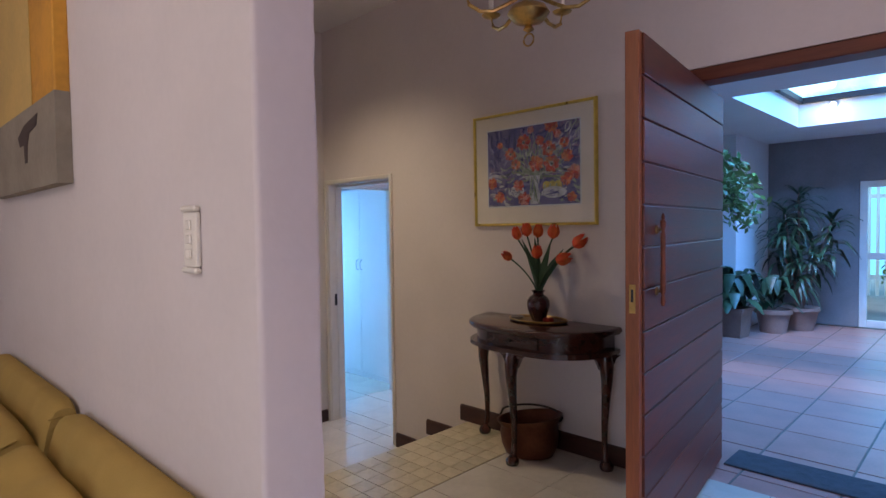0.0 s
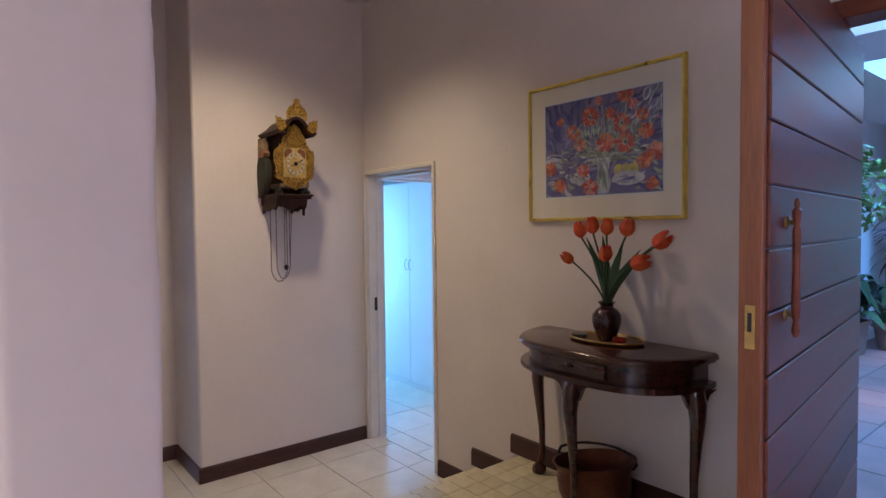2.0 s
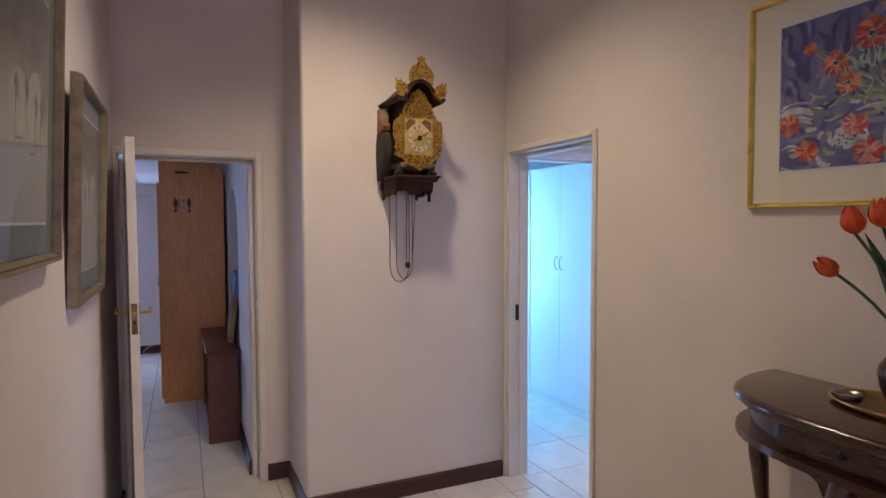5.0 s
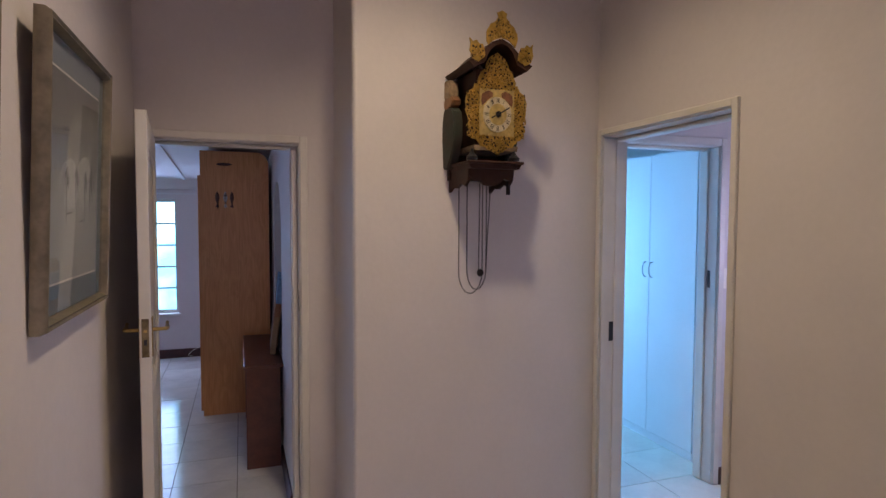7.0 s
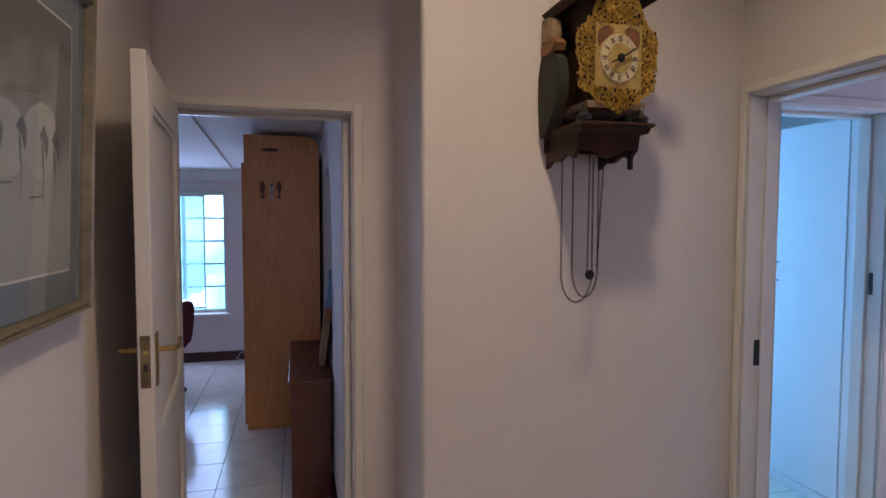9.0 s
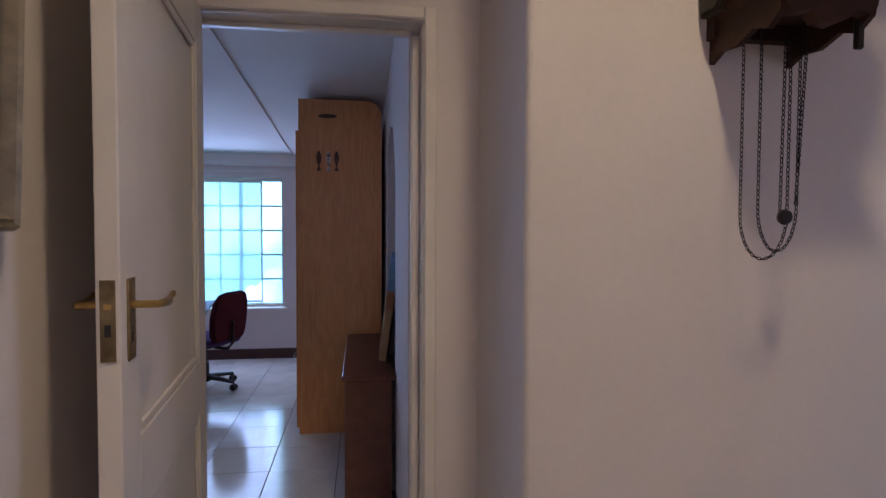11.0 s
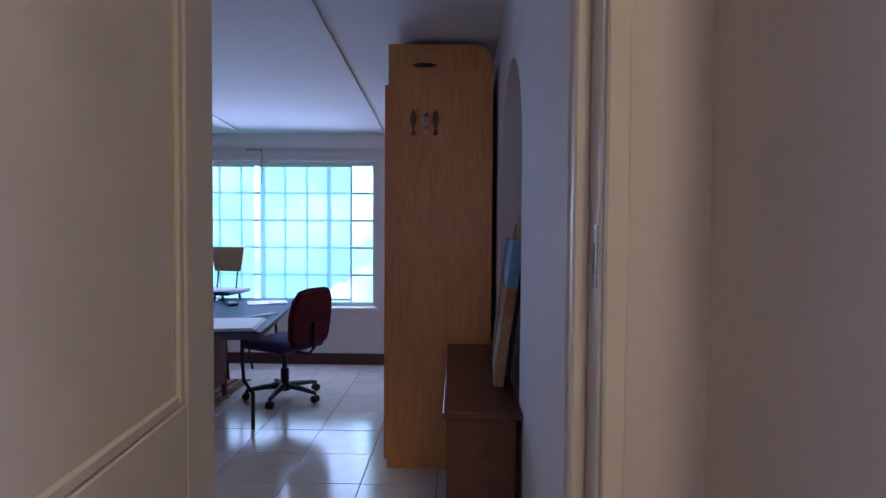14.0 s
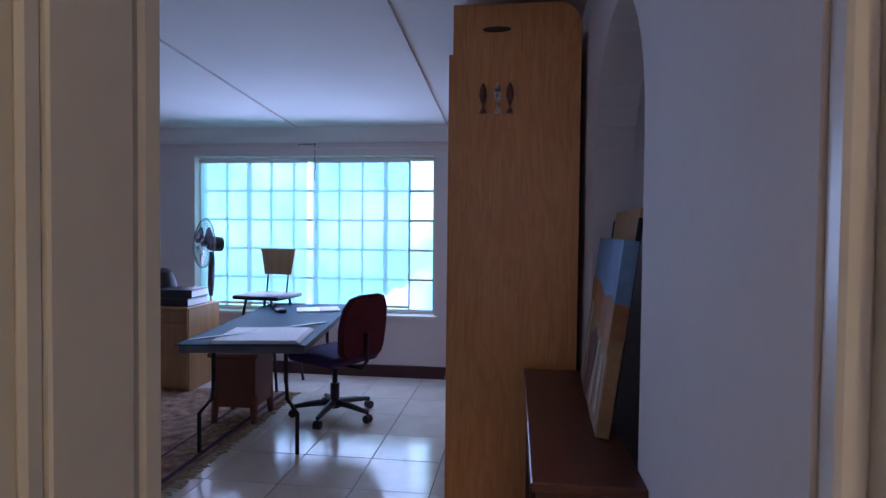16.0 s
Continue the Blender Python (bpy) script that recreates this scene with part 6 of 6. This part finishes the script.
def office_chair():
    c = thing("office_chair", "maroon upholstered swivel chair on a black five-star base", "chair", pose(-7.56, 0.335, LOW, 0, 0, -29))
    part("gas_column", L([(0.03, 0.085), (0.03, 0.22), (0.018, 0.225), (0.018, 0.36)], seg=16), BLACK, c)
    part("hub", L([(0.04, 0.06), (0.045, 0.075), (0.04, 0.11), (0.03, 0.115)], seg=16), BLACK, c)
    for k in range(5):
        m = pose(0, 0, 0, 0, 0, 72 * k + 24)
        a = part("base_arm", T([(0.03, 0, 0.095), (0.15, 0, 0.085), (0.27, 0, 0.068)], [0.024, 0.02, 0.014], seg=8), BLACK, c, m=m)
        w = bmesh.new()
        for s in (-1, 1):
            lathe(w, [(0.01, -0.009), (0.026, -0.008), (0.027, 0.0), (0.026, 0.008), (0.01, 0.009)], seg=16, m=Matrix.Translation((0.27, s * 0.014, 0.027)) @ pose(0, 0, 0, 90, 0, 0))
        tube(w, [(0.27, 0, 0.03), (0.27, 0, 0.068)], 0.007, seg=8)
        part("castor", w, BLACK, a)
    part("seat_plate", B(-0.12, 0.12, -0.12, 0.12, 0.35, 0.37, bevel=0.005), BLACK, c)
    bm = B(-0.215, 0.215, -0.23, 0.20, 0.37, 0.44, bevel=0.033, seg=3)
    part("seat", bm, SEATBLUE, c, "purple-blue seat pad")
    part("back_bar", T([(0, 0.10, 0.35), (0, 0.24, 0.35), (0, 0.285, 0.40), (0, 0.29, 0.58)], 0.013, seg=8), BLACK, c)
    bm = bmesh.new()
    prof = [(-0.16, 0.42), (0.16, 0.42), (0.195, 0.48), (0.205, 0.62), (0.19, 0.74), (0.15, 0.805), (0.08, 0.825), (-0.08, 0.825), (-0.15, 0.805), (-0.19, 0.74), (-0.205, 0.62), (-0.195, 0.48)]
    slab(bm, prof, "y", 0.235, 0.285)
    bmesh.ops.bevel(bm, geom=[e for e in bm.edges if abs(e.verts[0].co.y - e.verts[1].co.y) < 1e-5], offset=0.018, segments=2, affect="EDGES")
    for v in bm.verts:
        v.co.y += 0.9 * v.co.x ** 2 * -1 + 0.12 * (v.co.z - 0.42)
    part("backrest", bm, PURPLE, c, "curved maroon backrest")


office_chair()


def cafe_chair():
    c = thing("cafe_chair", "light plywood chair with dark seat and thin metal frame", "chair", pose(-8.24, -0.43, LOW, 0, 0, -8))
    part("seat", B(-0.19, 0.19, -0.2, 0.2, 0.685, 0.72, bevel=0.016, seg=2), BLACK, c, "dark padded seat")
    bm = bmesh.new()
    slab(bm, [(-0.12, 0.86), (0.12, 0.86), (0.155, 1.07), (-0.155, 1.07)], "x", -0.155, -0.143)
    part("backrest", bm, PINE, c, "light plywood back panel")
    for s in (-1, 1):
        part("back_post", T([(-0.12, s * 0.09, 0.69), (-0.15, s * 0.09, 0.86)], 0.007), BLACK, c)
        part("front_leg", T([(0.13, s * 0.11, 0.69), (0.2, s * 0.2, 0.0)], 0.011), BLACK, c)
        part("rear_leg", T([(-0.13, s * 0.11, 0.69), (-0.2, s * 0.2, 0.0)], 0.011), BLACK, c)
    part("foot_rail", T([(0.177, -0.17, 0.22), (0.177, 0.17, 0.22)], 0.008), BLACK, c)


cafe_chair()


def drawer_cabinet():
    c = thing("drawer_cabinet", "light oak veneered three-drawer cabinet beside the window", "cabinet", pose(-7.92, -0.915, LOW, 0, 0, 0))
    W, D, H = 0.52, 0.46, 0.635
    part("carcass", B(-D, -0.018, -W, 0, 0, H - 0.02), CABINETWOOD, c)
    part("cabinet_top", B(-D - 0.005, 0.012, -W - 0.005, 0.006, H - 0.0195, H, bevel=0.003), CABINETWOOD, c)
    for z0, z1 in ((0.03, 0.28), (0.287, 0.515), (0.522, 0.61)):
        d = part("drawer", B(-0.0175, 0.0, -W + 0.006, -0.006, z0, z1, bevel=0.002), CABINETWOOD, c)
        part("handle", T([(0, -0.32, (z0 + z1) / 2), (0.02, -0.32, (z0 + z1) / 2), (0.02, -0.2, (z0 + z1) / 2), (0, -0.2, (z0 + z1) / 2)], 0.005), STEEL, d)


drawer_cabinet()
CAB = LOW + 0.635
for k, (z, dx, r) in enumerate(((0.0, 0.0, 0), (0.062, -0.02, 5))):
    b = thing("ring_binder", "dark blue ring binder lying on the cabinet" if k == 0 else "black ring binder with papers on another binder", "binder", pose(-8.11 + dx, -1.09, CAB + z, 0, 0, r + 180), group="binders on the cabinet")
    part("cover", B(-0.145, 0.145, -0.15, 0.15, 0.0, 0.003), BLACK, b)
    part("cover", B(-0.145, 0.145, -0.15, 0.15, 0.057, 0.060), BLACK, b)
    part("spine", B(-0.148, -0.145, -0.15, 0.15, 0.0, 0.06), BLACK, b)
    part("paper_stack", B(-0.13, 0.14, -0.14, 0.13, 0.0035, 0.05), PAPER, b)
bag = single("dark_bag", L([(0.09, 0), (0.11, 0.03), (0.1, 0.15), (0.07, 0.24), (0.02, 0.27)], seg=16, sx=0.8), BLACK, "dark upright bag standing on the cabinet", "bag", pose(-8.24, -1.31, CAB))


def standing_fan():
    f = thing("pedestal_fan", "dark pedestal fan with a round wire guard beside the cabinet", "fan", pose(-8.505, -1.055, LOW))
    part("foot", L([(0.105, 0), (0.105, 0.012), (0.05, 0.035), (0.02, 0.05)], seg=28), BLACK, f)
    part("pole", T([(0, 0, 0.045), (0, 0, 0.66)], 0.011), STEEL, f)
    part("neck", T([(0, 0, 0.66), (0.0, 0.0, 0.75), (-0.01, 0.0, 0.95), (-0.01, 0, 1.03)], [0.016, 0.028, 0.026, 0.02], seg=12), BLACK, f)
    head = part("motor", L([(0.03, -0.10), (0.06, -0.09), (0.065, -0.02), (0.05, 0.02)], seg=20), BLACK, f, m=pose(0, 0, 1.10) @ pose(0, 0, 0, 0, 86, -38))
    R = 0.205
    for z in (0.02, 0.10):
        part("guard_ring", T(arc((0, 0), R, 0, 352.5, 47, "xy", 0.06), 0.004, closed=True, seg=6), BLACK, head)
    bm = bmesh.new()
    for k in range(44):
        a = 2 * math.pi * k / 44
        c, s = math.cos(a), math.sin(a)
        tube(bm, [(0.035 * c, 0.035 * s, 0.115), (0.12 * c, 0.12 * s, 0.108), (R * c, R * s, 0.06)], 0.0011, seg=4)
        tube(bm, [(0.05 * c, 0.05 * s, 0.01), (0.12 * c, 0.12 * s, 0.012), (R * c, R * s, 0.06)], 0.0011, seg=4)
    part("guard_wires", bm, BLACK, head)
    for k in range(3):
        bm = bmesh.new()
        rows = []
        for i in range(7):
            t = i / 6
            r = 0.03 + 0.15 * t
            w = 0.3 + 0.65 * math.sin(math.pi * (0.15 + 0.7 * t))
            rows.append([bm.verts.new((r * math.cos(q * w), r * math.sin(q * w), 0.06 + 0.018 * q)) for q in (-0.6, 0, 0.6)])
        for a, b in zip(rows, rows[1:]):
            for q in range(2):
                bm.faces.new((a[q], a[q + 1], b[q + 1], b[q]))
        part("blade", bm, mat("smoky_blade", (0.10, 0.13, 0.17), 0.2), head, m=pose(0, 0, 0, 0, 0, 120 * k))
    part("blade_hub", L([(0.03, 0.04), (0.032, 0.075), (0.015, 0.088)], seg=18), BLACK, head)


standing_fan()
# rug with fringe, and a stool under the table
rug = thing("rug", "worn patterned red and navy rug with a pale fringe", "rug", pose(-6.42, 0.03, LOW + 0.0008, 0, 0, 181.5))
bm = bmesh.new()
n = 20
def rugz(x, y):
    return 0.006 + 0.0025 * math.sin(x * 9) * math.sin(y * 7)
grid = [[bm.verts.new((-0.12 + 1.75 * i / n, 0.14 + 1.15 * j / 8, rugz(i / n * 1.75, j / 8))) for j in range(9)] for i in range(n + 1)]
for i in range(n):
    for j in range(8):
        bm.faces.new((grid[i][j], grid[i + 1][j], grid[i + 1][j + 1], grid[i][j + 1]))
ext = bmesh.ops.extrude_face_region(bm, geom=bm.faces[:])
for v in [g for g in ext["geom"] if isinstance(g, bmesh.types.BMVert)]:
    v.co.z = 0.0
part("woven_field", bm, RUG, rug)
for j0, j1, col in ((0.17, 0.20, (0.06, 0.05, 0.07)), (0.25, 0.31, (0.30, 0.19, 0.11)), (0.36, 0.375, (0.05, 0.04, 0.06))):
    bm = bmesh.new()
    pts = []
    for i in range(n + 1):
        x = -0.1 + 1.71 * i / n
        pts.append((bm.verts.new((x, j0, 0.0102)), bm.verts.new((x, j1, 0.0102))))
    for a, b in zip(pts, pts[1:]):
        bm.faces.new((a[0], b[0], b[1], a[1]))
    part("border_band", bm, mat("rug_band", col, 0.95, scale=25, vary=0.6, bump=0.3, fine=140, spec=0.1), rug)
bm = bmesh.new()
for i in range(120):
    x = -0.12 + 1.75 * i / 120
    tube(bm, [(x, 0.14, 0.005), (x + random.uniform(-0.01, 0.01), 0.105, 0.004), (x + random.uniform(-0.015, 0.015), 0.075 + random.uniform(-0.012, 0.012), 0.002)], 0.0025, seg=4)
part("fringe", bm, FRINGE, rug)
st = thing("wooden_stool", "red-brown wooden stool under the folding table", "stool", pose(-7.44, -0.24, LOW + 0.0105, 0, 0, 3))
part("stool_top", B(-0.17, 0.17, -0.16, 0.16, 0.41, 0.44, bevel=0.006), CARDBOARD, st)
part("apron", B(-0.15, 0.15, -0.14, 0.14, 0.10, 0.409), CARDBOARD, st)
for x in (-0.13, 0.13):
    for y in (-0.12, 0.12):
        part("leg", T([(x, y, 0.17), (x * 1.08, y * 1.08, 0.0)], [0.028, 0.02], seg=8), CARDBOARD, st)
single("floor_ball", L([(0.01, 0), (0.06, 0.01), (0.1, 0.05), (0.105, 0.09), (0.09, 0.14), (0.05, 0.17), (0.01, 0.18)], seg=24), mat("dark_blue_plastic", (0.015, 0.02, 0.05), 0.25), "small dark glossy pot standing on the floor", "pot", pose(-5.93, -0.02, LOW))

# ---- covered courtyard beyond the entrance ----
gd = tagged(new("door_glazed"), "white framed glazed garden door", "door", kind="structure")
for a in ((-0.919, -0.84, 0.0, 1.799), (0.12, 0.199, 0.0, 1.799), (-0.8399, 0.1199, 0.0, 0.09), (-0.8399, 0.1199, 0.84, 0.92), (-0.8399, 0.1199, 1.72, 1.799)):
    part("door_rail", B(a[0], a[1], 9.07, 9.12, a[2], a[3], bevel=0.004), TRIM, gd)
part("pane", B(-0.839, 0.119, 9.092, 9.096, 0.0905, 1.7195), PANE, gd).visible_shadow = False
structure("backdrop_garden", B(-9, 9, 17, 17.1, -0.03, 6), GARDEN, "added glowing panel standing in for the bright distance beyond the garden", "backdrop")
ground = structure("ground", B(-400, 400, 9.26, 500, -0.2, -0.03), mat("pale_paving", (0.34, 0.33, 0.31), 0.85, scale=1.2, vary=0.2, bump=0.15), "pale garden paving outside the glazed door", "ground")
fence = thing("garden_fence", "white slatted garden fence outside the door", "fence", pose(-1.8, 13.2, -0.03))
for k in range(22):
    part("slat", B(k * 0.13, k * 0.13 + 0.05, -0.02, 0.02, 0.0, 2.0, bevel=0.004), TRIM, fence)
for z in (0.3, 1.75):
    part("fence_rail", B(-0.05, 2.85, 0.021, 0.06, z, z + 0.07), TRIM, fence)
hedge = random.Random(4)
for k in range(2):
    sh = thing("shrub", "leafy green garden shrub beyond the glazed door", "shrub", pose(-1.6 + 0.9 * k, 11.4 + 0.6 * k, -0.03))
    bm = bmesh.new()
    for _ in range(420):
        d = Vector((hedge.gauss(0, 1), hedge.gauss(0, 1), hedge.gauss(0, 1))).normalized() * hedge.uniform(0.5, 1.05)
        p = Vector((d.x * 0.35, d.y * 0.35, 0.45 + d.z * 0.4))
        a = Vector((hedge.uniform(-1, 1), hedge.uniform(-1, 1), hedge.uniform(-1, 1))).normalized() * 0.05
        b = a.cross(Vector((hedge.uniform(-1, 1), hedge.uniform(-1, 1), 1))).normalized() * 0.02
        bm.faces.new([bm.verts.new(q) for q in (p - a, p + b, p + a, p - b)])
    part("crown", bm, LEAF_PALE, sh)
    part("trunk", T([(0, 0, 0), (0.02, 0.01, 0.25), (0, 0, 0.5)], [0.03, 0.025, 0.015]), POT, sh)
for nm, y0, y1, x0 in (("skylight_1", 3.9, 4.9, -1.15), ("skylight_2", 5.6, 7.8, -1.3)):
    s = tagged(new(nm), "flat roof skylight with a dark metal frame", "skylight", kind="structure")
    for a in ((x0 - 0.05, x0 + 0.05, y0 - 0.05, y1 + 0.05), (1.85, 1.95, y0 - 0.05, y1 + 0.05), (x0 + 0.0501, 1.8499, y0 - 0.05, y0 + 0.05), (x0 + 0.0501, 1.8499, y1 - 0.05, y1 + 0.05)):
        part("skylight_frame", B(*a, 2.611, 2.67), IRON, s)
    part("pane", B(x0 + 0.04, 1.86, y0 + 0.04, y1 - 0.04, 2.655, 2.662), PANE, s).visible_shadow = False
dl = thing("wall_lamp", "small round lit wall lamp in the skylight shaft", "lamp", pose(-0.97, 7.8, 2.55))
part("lamp_body", L([(0.03, 0), (0.04, 0.02), (0.03, 0.05)], seg=16, m=pose(0, 0, 0, 90)), TRIM, dl)
part("bulb", L([(0.006, -0.02), (0.026, 0.0), (0.03, 0.02), (0.018, 0.04), (0.004, 0.05)], seg=16, m=pose(0, -0.06, -0.02)), BULB, dl)
mat_ob = thing("door_mat", "dark grey ribbed entrance mat on the courtyard tiles", "mat", pose(0.03, 3.80, -0.0102))
part("mat_body", B(-0.75, 0.75, -0.13, 0.13, 0, 0.012, bevel=0.004), mat("grey_coir", (0.045, 0.045, 0.05), 0.95, scale=20, vary=0.3, bump=0.4, fine=200), mat_ob)


def pot_plant(x, y, r, h, leaves, size, label, square=False, spread=0.42):
    p = thing("potted_plant", label, "plant", pose(x, y, -0.01), group="courtyard plants")
    if square:
        bm = bmesh.new()
        lathe(bm, [(r * 0.85, 0), (r, h * 0.85), (r * 1.12, h * 0.86), (r * 1.12, h), (r * 0.95, h), (r * 0.9, h * 0.85), (0.01, h * 0.84)], seg=4, m=pose(0, 0, 0, 0, 0, 40))
    else:
        bm = L([(r * 0.75, 0), (r * 0.95, h * 0.8), (r * 1.08, h * 0.82), (r * 1.08, h), (r * 0.95, h), (r * 0.9, h * 0.85), (0.01, h * 0.84)], seg=22)
    part("pot", bm, POT, p)
    rng = random.Random(int(x * 100) + 7)
    for k in range(leaves):
        a = rng.uniform(0, 2 * math.pi)
        out, up = spread * rng.uniform(0.3, 1.0), rng.uniform(0.12, 0.42) * size
        bm = bmesh.new()
        rows = []
        for i in range(7):
            t = i / 6
            rr = out * t
            z = h * 0.84 + up * math.sin(math.pi * min(1, 0.62 * t + 0.1) ) * 1.2 - 0.25 * size * max(0, t - 0.6)
            w = 0.055 * size * math.sin(math.pi * (0.08 + 0.9 * t) ** 1.4) * (0.15 if t < 0.3 else 1) + 0.003
            c, s = math.cos(a), math.sin(a)
            rows.append([bm.verts.new((rr * c - q * w * s, rr * s + q * w * c, z - abs(q) * 0.012)) for q in (-1, 0, 1)])
        for b0, b1 in zip(rows, rows[1:]):
            for q in range(2):
                bm.faces.new((b0[q], b0[q + 1], b1[q + 1], b1[q]))
        part("leaf", bm, LEAF, p)


pot_plant(-1.89, 7.55, 0.21, 0.34, 60, 1.15, "broad-leaved dark green plant in a tapered clay pot", True)
pot_plant(-1.62, 8.12, 0.19, 0.28, 40, 0.95, "smaller broad-leaved plant in a clay pot", False, 0.34)


def dracaena():
    p = thing("dracaena", "tall dark dracaena with drooping strap leaves by the wall", "plant", pose(-1.43, 8.5, -0.01))
    part("pot", L([(0.15, 0), (0.2, 0.22), (0.22, 0.24), (0.22, 0.28), (0.19, 0.28), (0.01, 0.24)], seg=20), POT, p)
    rng = random.Random(21)
    tips = [(-0.02, 0.0, 1.68), (0.33, 0.0, 1.36), (-0.25, 0.05, 1.25), (0.15, -0.08, 1.12), (0.0, -0.1, 0.95), (-0.15, -0.1, 1.48)]
    for tx, ty, tz in tips:
        part("cane", T([(0.05 * tx, 0, 0.23), (tx * 0.5, ty * 0.5, tz * 0.55), (tx, ty, tz)], [0.016, 0.014, 0.01], seg=7), POT, p)
        bm = bmesh.new()
        for k in range(46):
            a = rng.uniform(0, 2 * math.pi)
            lift = rng.uniform(0.0, 1.0)
            ln = rng.uniform(0.28, 0.42)
            zb = tz - 0.45 * (1 - lift)
            rows = []
            for i in range(6):
                t = i / 5
                rr = ln * (t - 0.25 * t * t)
                z = zb + ln * ((0.25 + 0.6 * lift) * t - (0.55 + 0.45 * (1 - lift)) * t * t)
                w = 0.020 * math.sin(math.pi * (0.15 + 0.84 * t)) + 0.001
                c, s = math.cos(a), math.sin(a)
                rows.append([bm.verts.new((tx + rr * c - q * w * s, ty + rr * s * 0.8 + q * w * c, z - abs(q) * 0.006)) for q in (-1, 0, 1)])
            for b0, b1 in zip(rows, rows[1:]):
                for q in range(2):
                    bm.faces.new((b0[q], b0[q + 1], b1[q + 1], b1[q]))
        part("foliage", bm, LEAF, p)


dracaena()


def ficus():
    p = thing("ficus_tree", "slender ficus with hanging pale green leaves", "tree", pose(-1.98, 6.5, -0.01))
    part("pot", L([(0.14, 0), (0.19, 0.25), (0.21, 0.27), (0.21, 0.3), (0.18, 0.3), (0.01, 0.26)], seg=20), POT, p)
    part("trunk", T([(0, 0, 0.26), (0.03, 0.01, 0.8), (0.0, -0.02, 1.4), (0.05, 0.0, 2.0)], [0.028, 0.022, 0.018, 0.01], seg=8), POT, p)
    rng = random.Random(9)
    bm = bmesh.new()
    for k in range(26):
        a = rng.uniform(-0.9, 0.9) if k % 4 else rng.uniform(0, 6.28)
        z0 = rng.uniform(1.55, 2.15)
        ln = rng.uniform(0.35, 0.75)
        pts = [Vector((0.04 + ln * t * math.cos(a), ln * t * math.sin(a), z0 + 0.28 * t - 0.62 * t * t)) for t in (0, 0.25, 0.5, 0.75, 1.0)]
        part("limb", T(pts, [0.009, 0.006, 0.004, 0.003, 0.002], seg=5), POT, p)
        for q in range(46):
            t = rng.uniform(0.25, 1.05)
            i = min(int(t * 4), 3)
            c = pts[i].lerp(pts[i + 1], t * 4 - i) + Vector((rng.gauss(0, 0.035), rng.gauss(0, 0.035), rng.gauss(0, 0.03)))
            d = Vector((rng.uniform(-0.6, 1), rng.uniform(-0.7, 0.7), rng.uniform(-1.0, 0.1))).normalized() * 0.05
            s = d.cross(Vector((rng.uniform(-1, 1), rng.uniform(-1, 1), rng.uniform(-1, 1)))).normalized() * 0.02
            bm.faces.new([bm.verts.new(v) for v in (c - d, c - d * 0.1 + s, c + d, c - d * 0.1 - s)])
    part("crown", bm, LEAF_PALE, p)


ficus()

# ---- floor pieces ----
tiled("floor_hall", -4.475, -2.56, 1.0, 3.35, LOW, 0.42, -3.61, 2.753, TILE, "cream glazed square tiles of the lower hall")
tiled("floor_office", -8.63, -4.475, -2.4, 2.06, LOW, 0.37, -6.90, 0.752, TILE, "cream glazed square tiles of the office", keep=lambda x, y: y > -1.2)
tiled("floor_bedroom", -6.65, -2.6, 3.35, 5.2, LOW, 0.42, -4.60, 3.945, TILE, "cream glazed square tiles of the bedroom")
tiled("floor_landing", -1.68, 3.2, -3.6, 3.42, 0.0, 0.42, -1.68, 2.797, TILE, "cream glazed square tiles of the entrance landing", keep=lambda x, y: y > 0.9 and x < 1.2)
tiled("floor_living", -4.54, -1.68, -3.6, 1.0, 0.0, 0.42, -1.68, 2.797, TILE, "cream glazed square tiles of the living room", keep=lambda x, y: y > 2)
tiled("floor_atrium", -2.85, 3.2, 3.42, 9.05, -0.01, 0.44, -0.62, 3.6, TERRA, "pinkish terracotta square tiles of the covered courtyard", joint=0.012, keep=lambda x, y: x < 0.8)

# steps with mosaic treads and risers
steps = tagged(new("stairs"), "two steps covered with small yellow mosaic tiles", "steps", kind="structure")
bm = bmesh.new()
box(bm, -2.20, -1.68, 1.065, PWY, -0.4, -0.004)
box(bm, -2.56, -2.20, 1.065, PWY, -0.4, -0.184)
part("step_body", bm, GROUT, steps)
ms = 0.104
flat = bmesh.new()
box(flat, -ms / 2 + 0.002, ms / 2 - 0.002, -ms / 2 + 0.002, ms / 2 - 0.002, -0.005, 0, bevel=0.001)
flat = mesh("mosaic_tile", flat, MOSAIC, smooth=False)
for k in range(5):
    for x_edge, zz, n in ((-2.20, 0.0, 5), (-2.56, -0.18, 3)):
        if k >= n:
            continue
        y = 3.26
        while y - ms > 1.03:
            ob = new("mosaic_tile", flat)
            ob.parent = steps
            ob.location = (x_edge - 0.006 + ms * (k + 0.5), y - ms / 2, zz)
            y -= ms
rest = bmesh.new()
for x_edge, zt in ((-2.206, -0.008), (-2.566, -0.188)):
    y = 3.26
    while y - ms > 1.03:
        for q in range(2):
            box(rest, x_edge, x_edge + 0.006, y - ms + 0.002, y - 0.002, zt - (q + 1) * 0.085 + 0.003, zt - q * 0.085)
        y -= ms
tagged(part("riser_tiles", rest, MOSAIC, steps), kind="stuff")
